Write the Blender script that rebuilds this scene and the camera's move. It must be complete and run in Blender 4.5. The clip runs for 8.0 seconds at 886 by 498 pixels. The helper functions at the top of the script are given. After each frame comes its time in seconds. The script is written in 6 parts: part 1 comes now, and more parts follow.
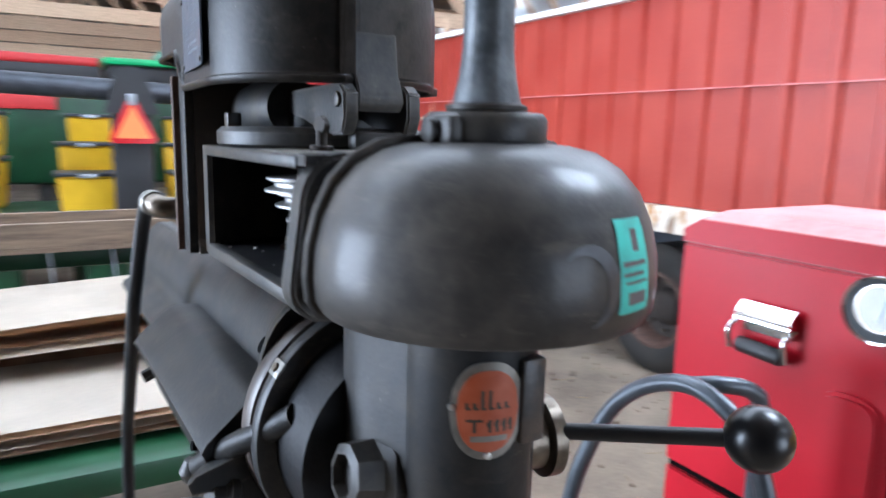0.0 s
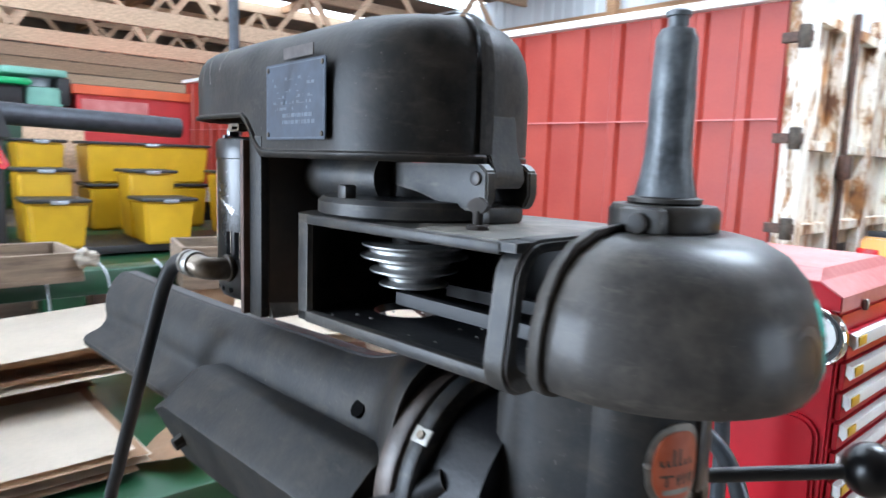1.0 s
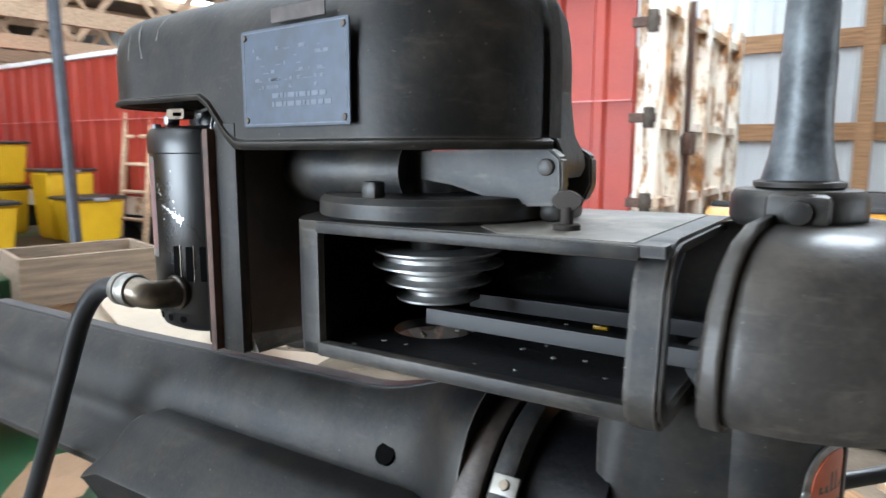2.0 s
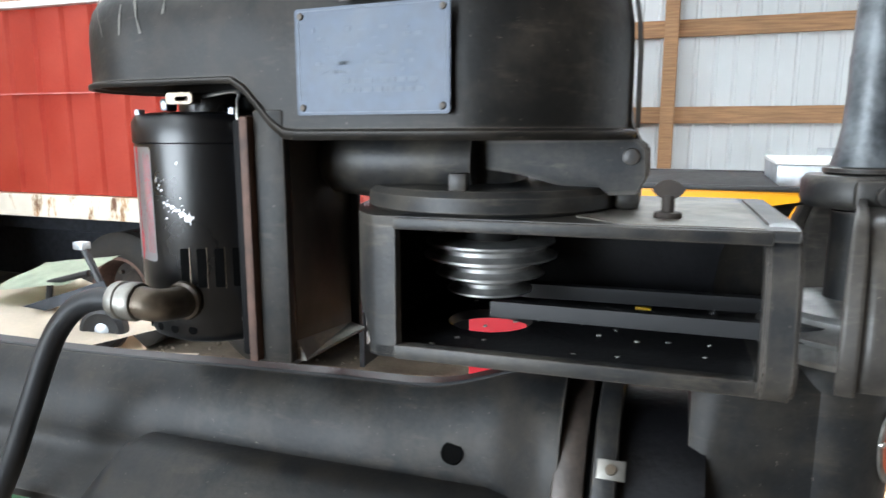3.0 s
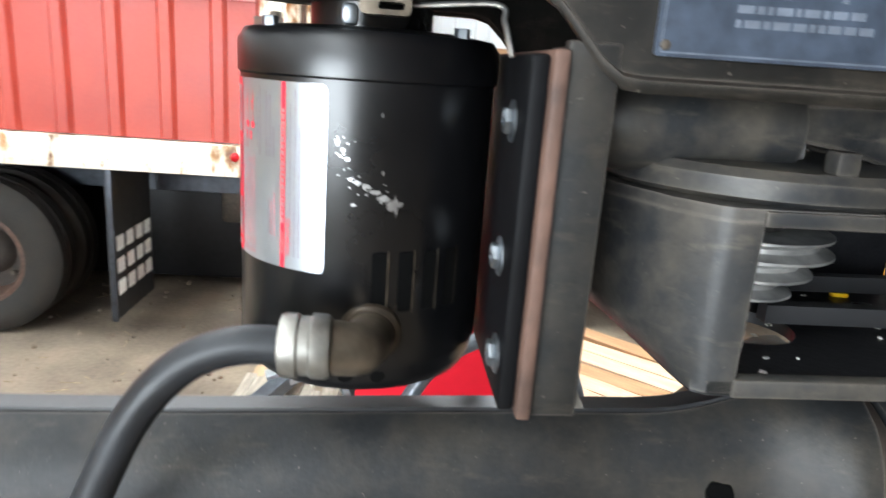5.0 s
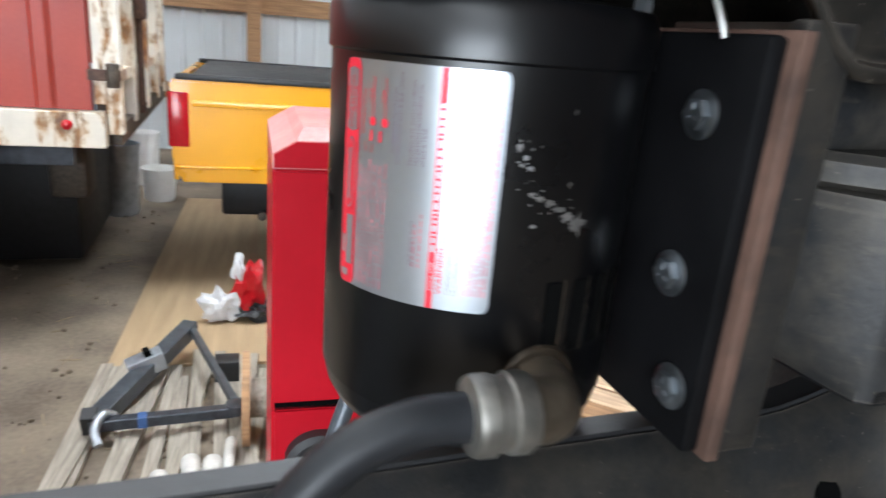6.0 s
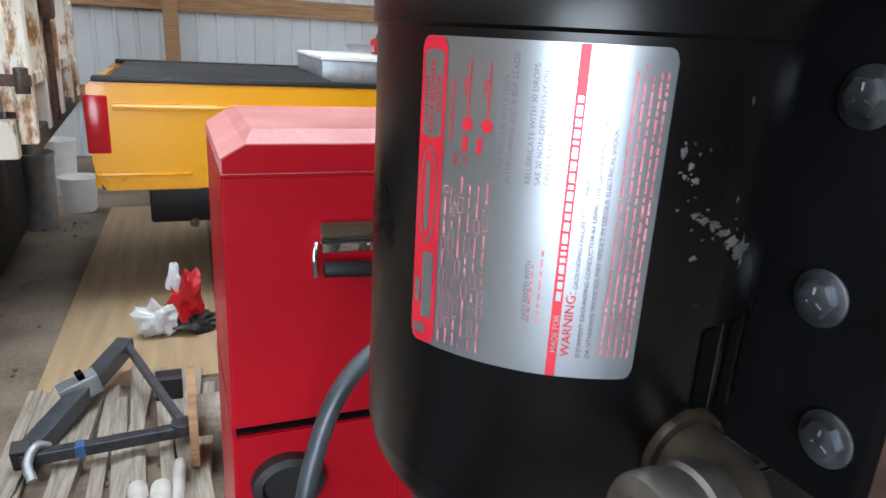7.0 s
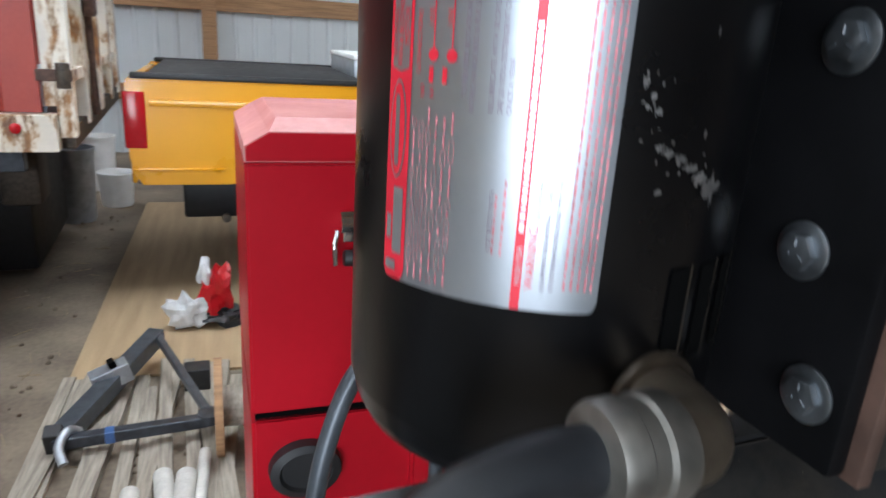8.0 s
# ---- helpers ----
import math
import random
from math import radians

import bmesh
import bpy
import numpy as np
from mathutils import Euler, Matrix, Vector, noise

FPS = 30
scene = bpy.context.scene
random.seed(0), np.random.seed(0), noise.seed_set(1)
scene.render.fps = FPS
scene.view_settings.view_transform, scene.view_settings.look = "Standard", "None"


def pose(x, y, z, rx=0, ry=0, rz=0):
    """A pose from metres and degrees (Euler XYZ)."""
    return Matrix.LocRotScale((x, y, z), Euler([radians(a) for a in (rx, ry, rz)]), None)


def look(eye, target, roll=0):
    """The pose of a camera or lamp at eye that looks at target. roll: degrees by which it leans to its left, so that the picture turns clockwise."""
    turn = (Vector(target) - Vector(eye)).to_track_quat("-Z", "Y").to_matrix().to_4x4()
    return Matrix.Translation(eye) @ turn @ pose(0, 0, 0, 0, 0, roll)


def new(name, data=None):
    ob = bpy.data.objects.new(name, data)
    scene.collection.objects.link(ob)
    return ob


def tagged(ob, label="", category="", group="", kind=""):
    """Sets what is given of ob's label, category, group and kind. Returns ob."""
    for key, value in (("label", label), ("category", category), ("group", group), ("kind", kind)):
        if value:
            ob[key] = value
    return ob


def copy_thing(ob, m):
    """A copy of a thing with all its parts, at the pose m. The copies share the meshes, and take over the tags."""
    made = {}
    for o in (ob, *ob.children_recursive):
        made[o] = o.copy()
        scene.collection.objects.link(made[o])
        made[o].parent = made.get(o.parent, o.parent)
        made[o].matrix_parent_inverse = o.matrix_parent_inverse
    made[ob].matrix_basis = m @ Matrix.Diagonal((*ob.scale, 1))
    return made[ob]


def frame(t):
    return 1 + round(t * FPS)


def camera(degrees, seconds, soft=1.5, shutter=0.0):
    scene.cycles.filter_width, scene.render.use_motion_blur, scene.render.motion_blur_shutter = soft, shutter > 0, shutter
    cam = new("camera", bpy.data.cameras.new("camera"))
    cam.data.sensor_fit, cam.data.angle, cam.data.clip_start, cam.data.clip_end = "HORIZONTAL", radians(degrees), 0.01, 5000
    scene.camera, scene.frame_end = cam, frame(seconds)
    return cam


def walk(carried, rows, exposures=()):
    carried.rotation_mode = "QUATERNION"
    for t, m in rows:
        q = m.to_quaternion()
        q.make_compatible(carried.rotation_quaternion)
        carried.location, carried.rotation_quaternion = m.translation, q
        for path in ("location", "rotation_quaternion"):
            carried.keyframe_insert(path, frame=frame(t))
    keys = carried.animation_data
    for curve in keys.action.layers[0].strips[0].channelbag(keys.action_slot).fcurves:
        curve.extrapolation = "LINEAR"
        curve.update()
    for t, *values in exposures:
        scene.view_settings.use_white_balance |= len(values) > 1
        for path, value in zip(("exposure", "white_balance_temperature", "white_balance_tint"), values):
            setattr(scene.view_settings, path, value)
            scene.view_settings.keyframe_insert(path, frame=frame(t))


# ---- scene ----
cam = camera(67.0, 8.0, shutter=0.7)

PATH = [
    (0, (-0.03, 0.043, 1.607), (-1.745, 1.013, 1.263), 1.4),
    (0.3, (-0.0505, -0.035, 1.6255), (-1.6315, 1.146, 1.302), 2.2),
    (0.5, (-0.059, -0.079, 1.635), (-1.615, 1.144, 1.349), 2.5),
    (1, (-0.12, -0.134, 1.641), (-1.607, 1.176, 1.374), 2.0),
    (1.2, (-0.161, -0.139, 1.637), (-1.584, 1.243, 1.376), 1.3),
    (2.3, (-0.332, -0.178, 1.641), (-1.35, 1.515, 1.326), 0.1),
    (2.5, (-0.365, -0.197, 1.645), (-1.267, 1.558, 1.322), -0.0),
    (3, (-0.432, -0.221, 1.643), (-1.147, 1.614, 1.295), 0.1),
    (3.5, (-0.475, -0.226, 1.624), (-1.118, 1.635, 1.274), 1.0),
    (4, (-0.529, -0.2, 1.626), (-0.952, 1.704, 1.182), 1.3),
    (4.5, (-0.665, -0.164, 1.635), (-0.76, 1.768, 1.128), 2.3),
    (5, (-0.759, -0.138, 1.641), (-0.677, 1.792, 1.122), 4.2),
    (5.2, (-0.78, -0.127, 1.65), (-0.61, 1.787, 1.096), 3.9),
    (6.3, (-0.896, -0.023, 1.635), (-0.259, 1.773, 1.027), 5.0),
    (6.5, (-0.898, -0.003, 1.633), (-0.212, 1.772, 1.017), 4.4),
    (7, (-0.905, 0.023, 1.631), (-0.195, 1.791, 1.024), 3.3),
    (7.5, (-0.9, 0.027, 1.632), (-0.193, 1.797, 1.029), 3.2),
    (8, (-0.891, 0.01, 1.615), (-0.265, 1.811, 1.011), 3.7),
]
walk(cam, [(t, look(eye, target, roll)) for t, eye, target, roll in PATH], [(0, 0.55, 5600, 14), (1.2, 0.42, 5800, 11), (2.5, 0.4, 6250, 10), (3.5, 0.65, 6300, 10), (4.5, 1.1, 6350, 10), (5, 0.95, 6500, 10), (6.5, -0.22, 6250, 12), (8, -0.4, 6200, 12)])

# world and sun
world = bpy.data.worlds.new("World")
scene.world = world
world.use_nodes = True
nt = world.node_tree
sky = nt.nodes.new("ShaderNodeTexSky")
sky.sky_type = "NISHITA"
sky.sun_disc = False
sky.sun_elevation, sky.sun_rotation = radians(40), radians(200)
nt.links.new(sky.outputs[0], nt.nodes["Background"].inputs[0])
nt.nodes["Background"].inputs[1].default_value = 0.12


def area(name, m, sx, sy, watts, color=(1, 1, 1)):
    d = bpy.data.lights.new(name, "AREA")
    d.shape, d.size, d.size_y, d.energy, d.color = "RECTANGLE", sx, sy, watts, color
    o = new(name, d)
    o.matrix_world = m
    return o


# daylight through the open doorways in the south and east walls
area("south_door_daylight", look((-4.35, -6.0, 1.75), (-4.35, 0.0, 1.75)), 4.3, 3.3, 820, (0.82, 0.92, 1.0))
area("east_door_daylight", look((7.95, 4.5, 1.8), (0.0, 4.5, 1.8)), 4.8, 3.5, 270, (0.88, 0.95, 1.0))

# materials


def mat(name, color, rough=0.6, metal=0.0, var=0.25, scale=8.0, bump=0.0, fine=120.0, spec=0.5, second=None, amount=0.5, coat=0.0):
    """Base colour broken up by coarse stains and fine grain."""
    m = bpy.data.materials.new(name)
    m.use_nodes = True
    n, l = m.node_tree.nodes, m.node_tree.links
    b = n["Principled BSDF"]
    b.inputs["Metallic"].default_value, b.inputs["Specular IOR Level"].default_value = metal, spec
    b.inputs["Coat Weight"].default_value = coat
    tc = n.new("ShaderNodeTexCoord")
    n1, n2 = n.new("ShaderNodeTexNoise"), n.new("ShaderNodeTexNoise")
    n1.inputs["Scale"].default_value, n1.inputs["Detail"].default_value = scale, 6
    n2.inputs["Scale"].default_value, n2.inputs["Detail"].default_value = fine, 3
    for q in (n1, n2):
        l.new(tc.outputs["Object"], q.inputs["Vector"])
    mixn = n.new("ShaderNodeMath")
    mixn.operation = "MULTIPLY_ADD"
    l.new(n2.outputs[0], mixn.inputs[0])
    mixn.inputs[1].default_value = 0.3
    l.new(n1.outputs[0], mixn.inputs[2])
    ramp = n.new("ShaderNodeValToRGB")
    lo = [c * (1 - var) for c in color]
    hi = [min(1, c * (1 + var)) for c in color] if second is None else [c * (1 - amount) + s * amount for c, s in zip(color, second)]
    ramp.color_ramp.elements[0].position, ramp.color_ramp.elements[0].color = 0.45, (*lo, 1)
    ramp.color_ramp.elements[1].position, ramp.color_ramp.elements[1].color = 0.85, (*hi, 1)
    l.new(mixn.outputs[0], ramp.inputs[0])
    l.new(ramp.outputs[0], b.inputs["Base Color"])
    rr = n.new("ShaderNodeMapRange")
    rr.inputs["To Min"].default_value, rr.inputs["To Max"].default_value = max(0.03, rough - 0.12), min(1, rough + 0.12)
    l.new(n1.outputs[0], rr.inputs[0])
    l.new(rr.outputs[0], b.inputs["Roughness"])
    if bump:
        bp = n.new("ShaderNodeBump")
        bp.inputs["Strength"].default_value, bp.inputs["Distance"].default_value = bump, 0.002
        l.new(n2.outputs[0], bp.inputs["Height"])
        l.new(bp.outputs[0], b.inputs["Normal"])
    return m


def rusty(name, color, lo=0.56, hi=0.62):
    """White paint with sharp-edged rust patches and streaks."""
    m = mat(name, color, 0.55, 0, 0.08, 8, 0.1, 60)
    n, l = m.node_tree.nodes, m.node_tree.links
    b = n["Principled BSDF"]
    old = b.inputs["Base Color"].links[0].from_socket
    tc, mp, q, r = n.new("ShaderNodeTexCoord"), n.new("ShaderNodeMapping"), n.new("ShaderNodeTexNoise"), n.new("ShaderNodeValToRGB")
    mp.inputs["Scale"].default_value = (3.0, 3.0, 1.1)
    q.inputs["Scale"].default_value, q.inputs["Detail"].default_value, q.inputs["Roughness"].default_value = 2.6, 9, 0.7
    l.new(tc.outputs["Object"], mp.inputs[0])
    l.new(mp.outputs[0], q.inputs["Vector"])
    l.new(q.outputs[0], r.inputs[0])
    r.color_ramp.elements[0].position, r.color_ramp.elements[1].position = lo, hi
    mix = n.new("ShaderNodeMix")
    mix.data_type = "RGBA"
    tone, shade = n.new("ShaderNodeTexNoise"), n.new("ShaderNodeValToRGB")
    tone.inputs["Scale"].default_value, tone.inputs["Detail"].default_value = 9.0, 5
    l.new(tc.outputs["Object"], tone.inputs["Vector"])
    l.new(tone.outputs[0], shade.inputs[0])
    shade.color_ramp.elements[0].position, shade.color_ramp.elements[1].position = 0.4, 0.64
    shade.color_ramp.elements[0].color, shade.color_ramp.elements[1].color = (0.14, 0.062, 0.03, 1), (0.42, 0.19, 0.06, 1)
    l.new(shade.outputs[0], mix.inputs["B"])
    halo, stain = n.new("ShaderNodeValToRGB"), n.new("ShaderNodeMix")
    halo.color_ramp.elements[0].position, halo.color_ramp.elements[1].position = lo - 0.03, hi + 0.01
    l.new(q.outputs[0], halo.inputs[0])
    l.new(halo.outputs[0], stain.inputs["Factor"])
    stain.data_type = "RGBA"
    stain.inputs["B"].default_value = (0.6, 0.42, 0.22, 1)
    l.new(old, stain.inputs["A"])
    old = stain.outputs["Result"]
    l.new(r.outputs[0], mix.inputs["Factor"])
    l.new(old, mix.inputs["A"])
    l.new(mix.outputs["Result"], b.inputs["Base Color"])
    return m


def aged(m, dust, amount=0.5, stretch=(22.0, 22.0, 90.0), fleck=(0.13, 0.11, 0.092), spec=0.25):
    """Adds smeared dust, short scuffs and small bare flecks to a paint."""
    n, l = m.node_tree.nodes, m.node_tree.links
    b = n["Principled BSDF"]
    b.inputs["Specular IOR Level"].default_value = spec
    tc = n.new("ShaderNodeTexCoord")
    last = b.inputs["Base Color"].links[0].from_socket
    for scale, size, lo, hi, color, top in (((1, 1, 1), 24.0, 0.44, 0.72, dust, amount * 1.7), ((1, 1, 1), 9.0, 0.5, 0.62, (0.006, 0.006, 0.006), 0.55), (stretch, 1.4, 0.57, 0.7, dust, amount * 1.2), ((260, 40, 260), 1.0, 0.68, 0.74, fleck, 0.7), ((1, 1, 1), 330.0, 0.68, 0.72, fleck, 0.8)):
        mp, q, r = n.new("ShaderNodeMapping"), n.new("ShaderNodeTexNoise"), n.new("ShaderNodeMapRange")
        mp.inputs["Scale"].default_value = scale
        q.inputs["Scale"].default_value, q.inputs["Detail"].default_value, q.inputs["Roughness"].default_value = size, 7, 0.62
        l.new(tc.outputs["Object"], mp.inputs[0])
        l.new(mp.outputs[0], q.inputs["Vector"])
        l.new(q.outputs[0], r.inputs[0])
        for key, val in (("From Min", lo), ("From Max", hi), ("To Max", top)):
            r.inputs[key].default_value = val
        mix = n.new("ShaderNodeMix")
        mix.data_type = "RGBA"
        mix.inputs["B"].default_value = (*color, 1)
        l.new(r.outputs[0], mix.inputs["Factor"])
        l.new(last, mix.inputs["A"])
        last = mix.outputs["Result"]
    # paint rubbed off along the edges
    bv, ge, dt, er, en, em = n.new("ShaderNodeBevel"), n.new("ShaderNodeNewGeometry"), n.new("ShaderNodeVectorMath"), n.new("ShaderNodeMapRange"), n.new("ShaderNodeTexNoise"), n.new("ShaderNodeMath")
    bv.samples, dt.operation, em.operation = 4, "DOT_PRODUCT", "MULTIPLY"
    bv.inputs["Radius"].default_value = 0.0028
    en.inputs["Scale"].default_value, en.inputs["Detail"].default_value = 55, 6
    l.new(bv.outputs[0], dt.inputs[0])
    l.new(ge.outputs["Normal"], dt.inputs[1])
    l.new(dt.outputs["Value"], er.inputs[0])
    for key, val in (("From Min", 0.99), ("From Max", 0.84), ("To Max", 0.9)):
        er.inputs[key].default_value = val
    l.new(tc.outputs["Object"], en.inputs["Vector"])
    l.new(er.outputs[0], em.inputs[0])
    l.new(en.outputs[0], em.inputs[1])
    mix = n.new("ShaderNodeMix")
    mix.data_type = "RGBA"
    mix.inputs["B"].default_value = (*fleck, 1)
    l.new(em.outputs[0], mix.inputs["Factor"])
    l.new(last, mix.inputs["A"])
    l.new(mix.outputs["Result"], b.inputs["Base Color"])


M = {
    "iron": mat("machine_paint", (0.015, 0.0165, 0.019), 0.45, 0, 0.35, 18, 0.12, 300, second=(0.036, 0.035, 0.033)),
    # dust, made paler by the light falling on the box top
    "iron_dusty": mat("dusty_lit_paint", (0.13, 0.125, 0.115), 0.5, 0, 0.3, 18, 0.12, 300, second=(0.22, 0.2, 0.17)),
    # darker copy of machine_paint; shade on ram, head and bracket put into it
    "iron_dark": mat("dark_machine_paint", (0.0115, 0.012, 0.013), 0.5, 0, 0.3, 16, 0.12, 260, second=(0.027, 0.026, 0.025)),
    "iron_bare": mat("worn_metal", (0.045, 0.048, 0.052), 0.42, 0.3, 0.3, 22, 0.15, 260, second=(0.1, 0.088, 0.078)),
    "sleeve": mat("scuffed_sleeve", (0.035, 0.04, 0.045), 0.42, 0.2, 0.3, 42, 0.15, 260, second=(0.16, 0.175, 0.185), amount=0.8),
    "collar": mat("worn_collar", (0.055, 0.046, 0.04), 0.42, 0.2, 0.35, 26, 0.15, 260, second=(0.13, 0.09, 0.07)),
    "crate": mat("old_crate_wood", (0.2, 0.145, 0.1), 0.85, 0, 0.35, 8, 0.3, 90),
    "cover": mat("cover_paint", (0.0075, 0.007, 0.0063), 0.46, 0, 0.35, 12, 0.12, 240, second=(0.021, 0.018, 0.015)),
    "dome": mat("dome_paint", (0.026, 0.0242, 0.0225), 0.5, 0, 0.25, 12, 0.1, 300, second=(0.064, 0.055, 0.046), coat=0.16),
    "mark": mat("crescent_paint", (0.05, 0.053, 0.06), 0.36, 0, 0.4, 40, 0.1, 200),
    "scuff": mat("scuffed_paint", (0.1, 0.092, 0.08), 0.6, 0, 0.5, 120, 0.1, 400),
    "brass": mat("dirty_brass", (0.055, 0.042, 0.03), 0.38, 0.5, 0.5, 60, 0.3, 200),
    "straw": mat("straw", (0.24, 0.18, 0.11), 0.9, 0, 0.35, 30),
    # near-black for grime, and for shade put into the colour of recesses
    "grime_shade": mat("grime_and_shade", (0.006, 0.006, 0.007), 0.45, 0, 0.4, 25, 0.2, 200, spec=0.25),
    # black standing for the unlit depth of holes, slots and gaps
    "void": mat("hollow_shade", (0.002, 0.002, 0.002), 0.95, 0, 0.1, spec=0.05),
    "bracket_side": mat("stained_steel", (0.05, 0.04, 0.033), 0.6, 0.1, 0.35, 14, 0.15, second=(0.1, 0.07, 0.05)),
    "black": mat("motor_black", (0.0025, 0.0025, 0.003), 0.3, 0, 0.3, 12, 0.02, 300, spec=0.45),
    "black_matte": mat("foot_black", (0.004, 0.004, 0.0045), 0.55, 0, 0.3, 30, 0.05, 300, spec=0.08),
    "steel": mat("bright_steel", (0.6, 0.6, 0.58), 0.35, 1.0, 0.2, 60, 0.05),
    "zinc": mat("zinc_bolt", (0.25, 0.27, 0.29), 0.45, 1.0, 0.3, 90, 0.1),
    "alu": mat("turned_aluminium", (0.4, 0.4, 0.39), 0.5, 0.9, 0.3, 70, 0.1),
    "alu_dull": mat("dull_aluminium", (0.22, 0.21, 0.19), 0.45, 0.85, 0.3, 60, 0.1),
    "cast": mat("bare_casting", (0.15, 0.122, 0.092), 0.36, 0.75, 0.45, 50, 0.25),
    "plate": mat("etched_plate", (0.034, 0.045, 0.065), 0.45, 0.3, 0.25, 60, 0.05),
    "plate_pale": mat("rubbed_letters", (0.085, 0.1, 0.125), 0.55, 0.2, 0.3, 90),
    "strip": mat("dirty_paper", (0.1, 0.085, 0.08), 0.8, 0, 0.25, 90),
    "rust": mat("rusty_steel", (0.085, 0.046, 0.033), 0.7, 0.1, 0.4, 40, 0.3),
    "rust_dark": mat("brown_steel", (0.07, 0.055, 0.042), 0.55, 0.4, 0.4, 40, 0.25),
    "rubber": mat("black_rubber", (0.014, 0.014, 0.015), 0.5, 0, 0.2, 20, 0.1),
    "hose": mat("hose_rubber", (0.012, 0.013, 0.015), 0.45, 0, 0.3, 30, 0.1, spec=0.3),
    "foil": mat("label_foil", (0.4, 0.435, 0.475), 0.29, 0.85, 0.06, 30, 0, 400),
    "label_red": mat("label_red", (0.62, 0.02, 0.04), 0.4, 0.2, 0.12, 60),
    "label_pink": mat("label_print", (0.6, 0.22, 0.25), 0.45, 0.3, 0.3, 120),
    "label_grey": mat("label_grey_print", (0.2, 0.15, 0.2), 0.5, 0.1, 0.2, 90),
    "dirty_hub": mat("dirty_hub", (0.03, 0.022, 0.017), 0.8, 0, 0.4, 14, 0.2),
    "primer": mat("bare_primer", (0.4, 0.4, 0.4), 0.36, 0.9, 0.35, 160),
    "chips": mat("metal_chips", (0.4, 0.39, 0.36), 0.5, 0.6, 0.3, 90),
    "orange": mat("orange_enamel", (0.5, 0.09, 0.025), 0.4, 0, 0.35, 60, 0.05, second=(0.3, 0.1, 0.06)),
    "teal": mat("teal_paper", (0.05, 0.4, 0.33), 0.6, 0, 0.2, 60),
    "red_truck": mat("red_truck_paint", (0.34, 0.022, 0.009), 0.5, 0, 0.14, 2.5, 0.03, 60, second=(0.4, 0.062, 0.034)),
    "red_chest": mat("red_enamel", (0.4, 0.005, 0.014), 0.34, 0, 0.1, 4, 0.01, 60, spec=0.25),
    # dusty red; the paler tone also holds the lid's bright reflection
    "red_dusty_lit": mat("dusty_lit_red", (0.52, 0.12, 0.11), 0.55, 0, 0.15, 6, 0.02, 60, second=(0.7, 0.36, 0.33)),
    "red_wagon": mat("wagon_red", (0.5, 0.03, 0.03), 0.5, 0, 0.15, 3, 0.02, 60),
    "orange_red": mat("wagon_rim", (0.62, 0.1, 0.03), 0.5, 0, 0.15, 3, 0.02, 60),
    "white_rust": rusty("rusty_white", (0.7, 0.63, 0.53)),
    "gate": rusty("rusty_gate", (0.76, 0.71, 0.62), 0.49, 0.57),
    "wall": mat("siding_white", (0.6, 0.635, 0.65), 0.5, 0, 0.06, 1.2, 0.0),
    # wall colour kept dark to cut the light bounced back inside
    "wall_dim": mat("dim_low_bounce_wall", (0.17, 0.14, 0.11), 0.85, 0, 0.35, 2, 0.1, 30),
    "roof": mat("roof_boards", (0.16, 0.11, 0.075), 0.8, 0, 0.35, 2, 0.1, 30),
    "wood": mat("pine", (0.34, 0.19, 0.095), 0.75, 0, 0.3, 6, 0.2, 90),
    "wood_pale": mat("pale_pine", (0.55, 0.38, 0.25), 0.75, 0, 0.3, 6, 0.2, 90),
    "wood_grey": mat("weathered_wood", (0.3, 0.26, 0.21), 0.85, 0, 0.35, 8, 0.3, 90),
    "yellow": mat("yellow_paint", (0.8, 0.36, 0.008), 0.3, 0, 0.06, 2, 0, coat=0.3),
    "planter": mat("planter_yellow", (0.62, 0.37, 0.01), 0.4, 0, 0.1, 5, 0),
    "green": mat("green_paint", (0.006, 0.045, 0.016), 0.4, 0, 0.3, 5, 0.05),
    "green_pale": mat("faded_green", (0.2, 0.42, 0.33), 0.5, 0, 0.2, 4, 0.02),
    "dirt": mat("dirt_floor", (0.16, 0.122, 0.088), 0.95, 0, 0.4, 2.0, 0.9, 40, second=(0.32, 0.255, 0.185)),
    "ply": mat("plywood", (0.4, 0.27, 0.15), 0.8, 0, 0.2, 3, 0.1, 80, second=(0.5, 0.37, 0.22)),
    "card": mat("cardboard", (0.64, 0.55, 0.44), 0.85, 0, 0.1, 4, 0.05, 60),
    "wood_pink": mat("painted_board", (0.5, 0.3, 0.23), 0.8, 0, 0.25, 8, 0.1, 80),
    "sheet_green": mat("pale_green_sheet", (0.42, 0.47, 0.36), 0.6, 0, 0.2, 8, 0.05, 60),
    "card_brown": mat("brown_cardboard", (0.4, 0.25, 0.15), 0.85, 0, 0.15, 6, 0.05, 60),
    "white": mat("white_paint", (0.78, 0.78, 0.76), 0.5, 0, 0.08, 8, 0),
    "chrome": mat("chrome", (0.75, 0.75, 0.75), 0.12, 1.0, 0.1, 30),
    "dark_steel": mat("dark_steel", (0.05, 0.055, 0.065), 0.4, 0.5, 0.3, 20, 0.05),
    "grey_tube": mat("grey_tube", (0.07, 0.08, 0.092), 0.38, 0.4, 0.25, 20, 0.05),
    "galv": mat("galvanised", (0.42, 0.45, 0.48), 0.4, 0.7, 0.2, 14, 0.02),
    "blue": mat("blue_plastic", (0.05, 0.12, 0.3), 0.4, 0, 0.2, 10),
    "lamp_red": mat("lamp_red", (0.45, 0.01, 0.015), 0.2, 0, 0.1, 20),
    "glass": mat("window_glass", (0.05, 0.07, 0.07), 0.06, 0, 0.05),
    "fabric": mat("white_cloth", (0.6, 0.6, 0.6), 0.9, 0, 0.1, 30, 0.2),
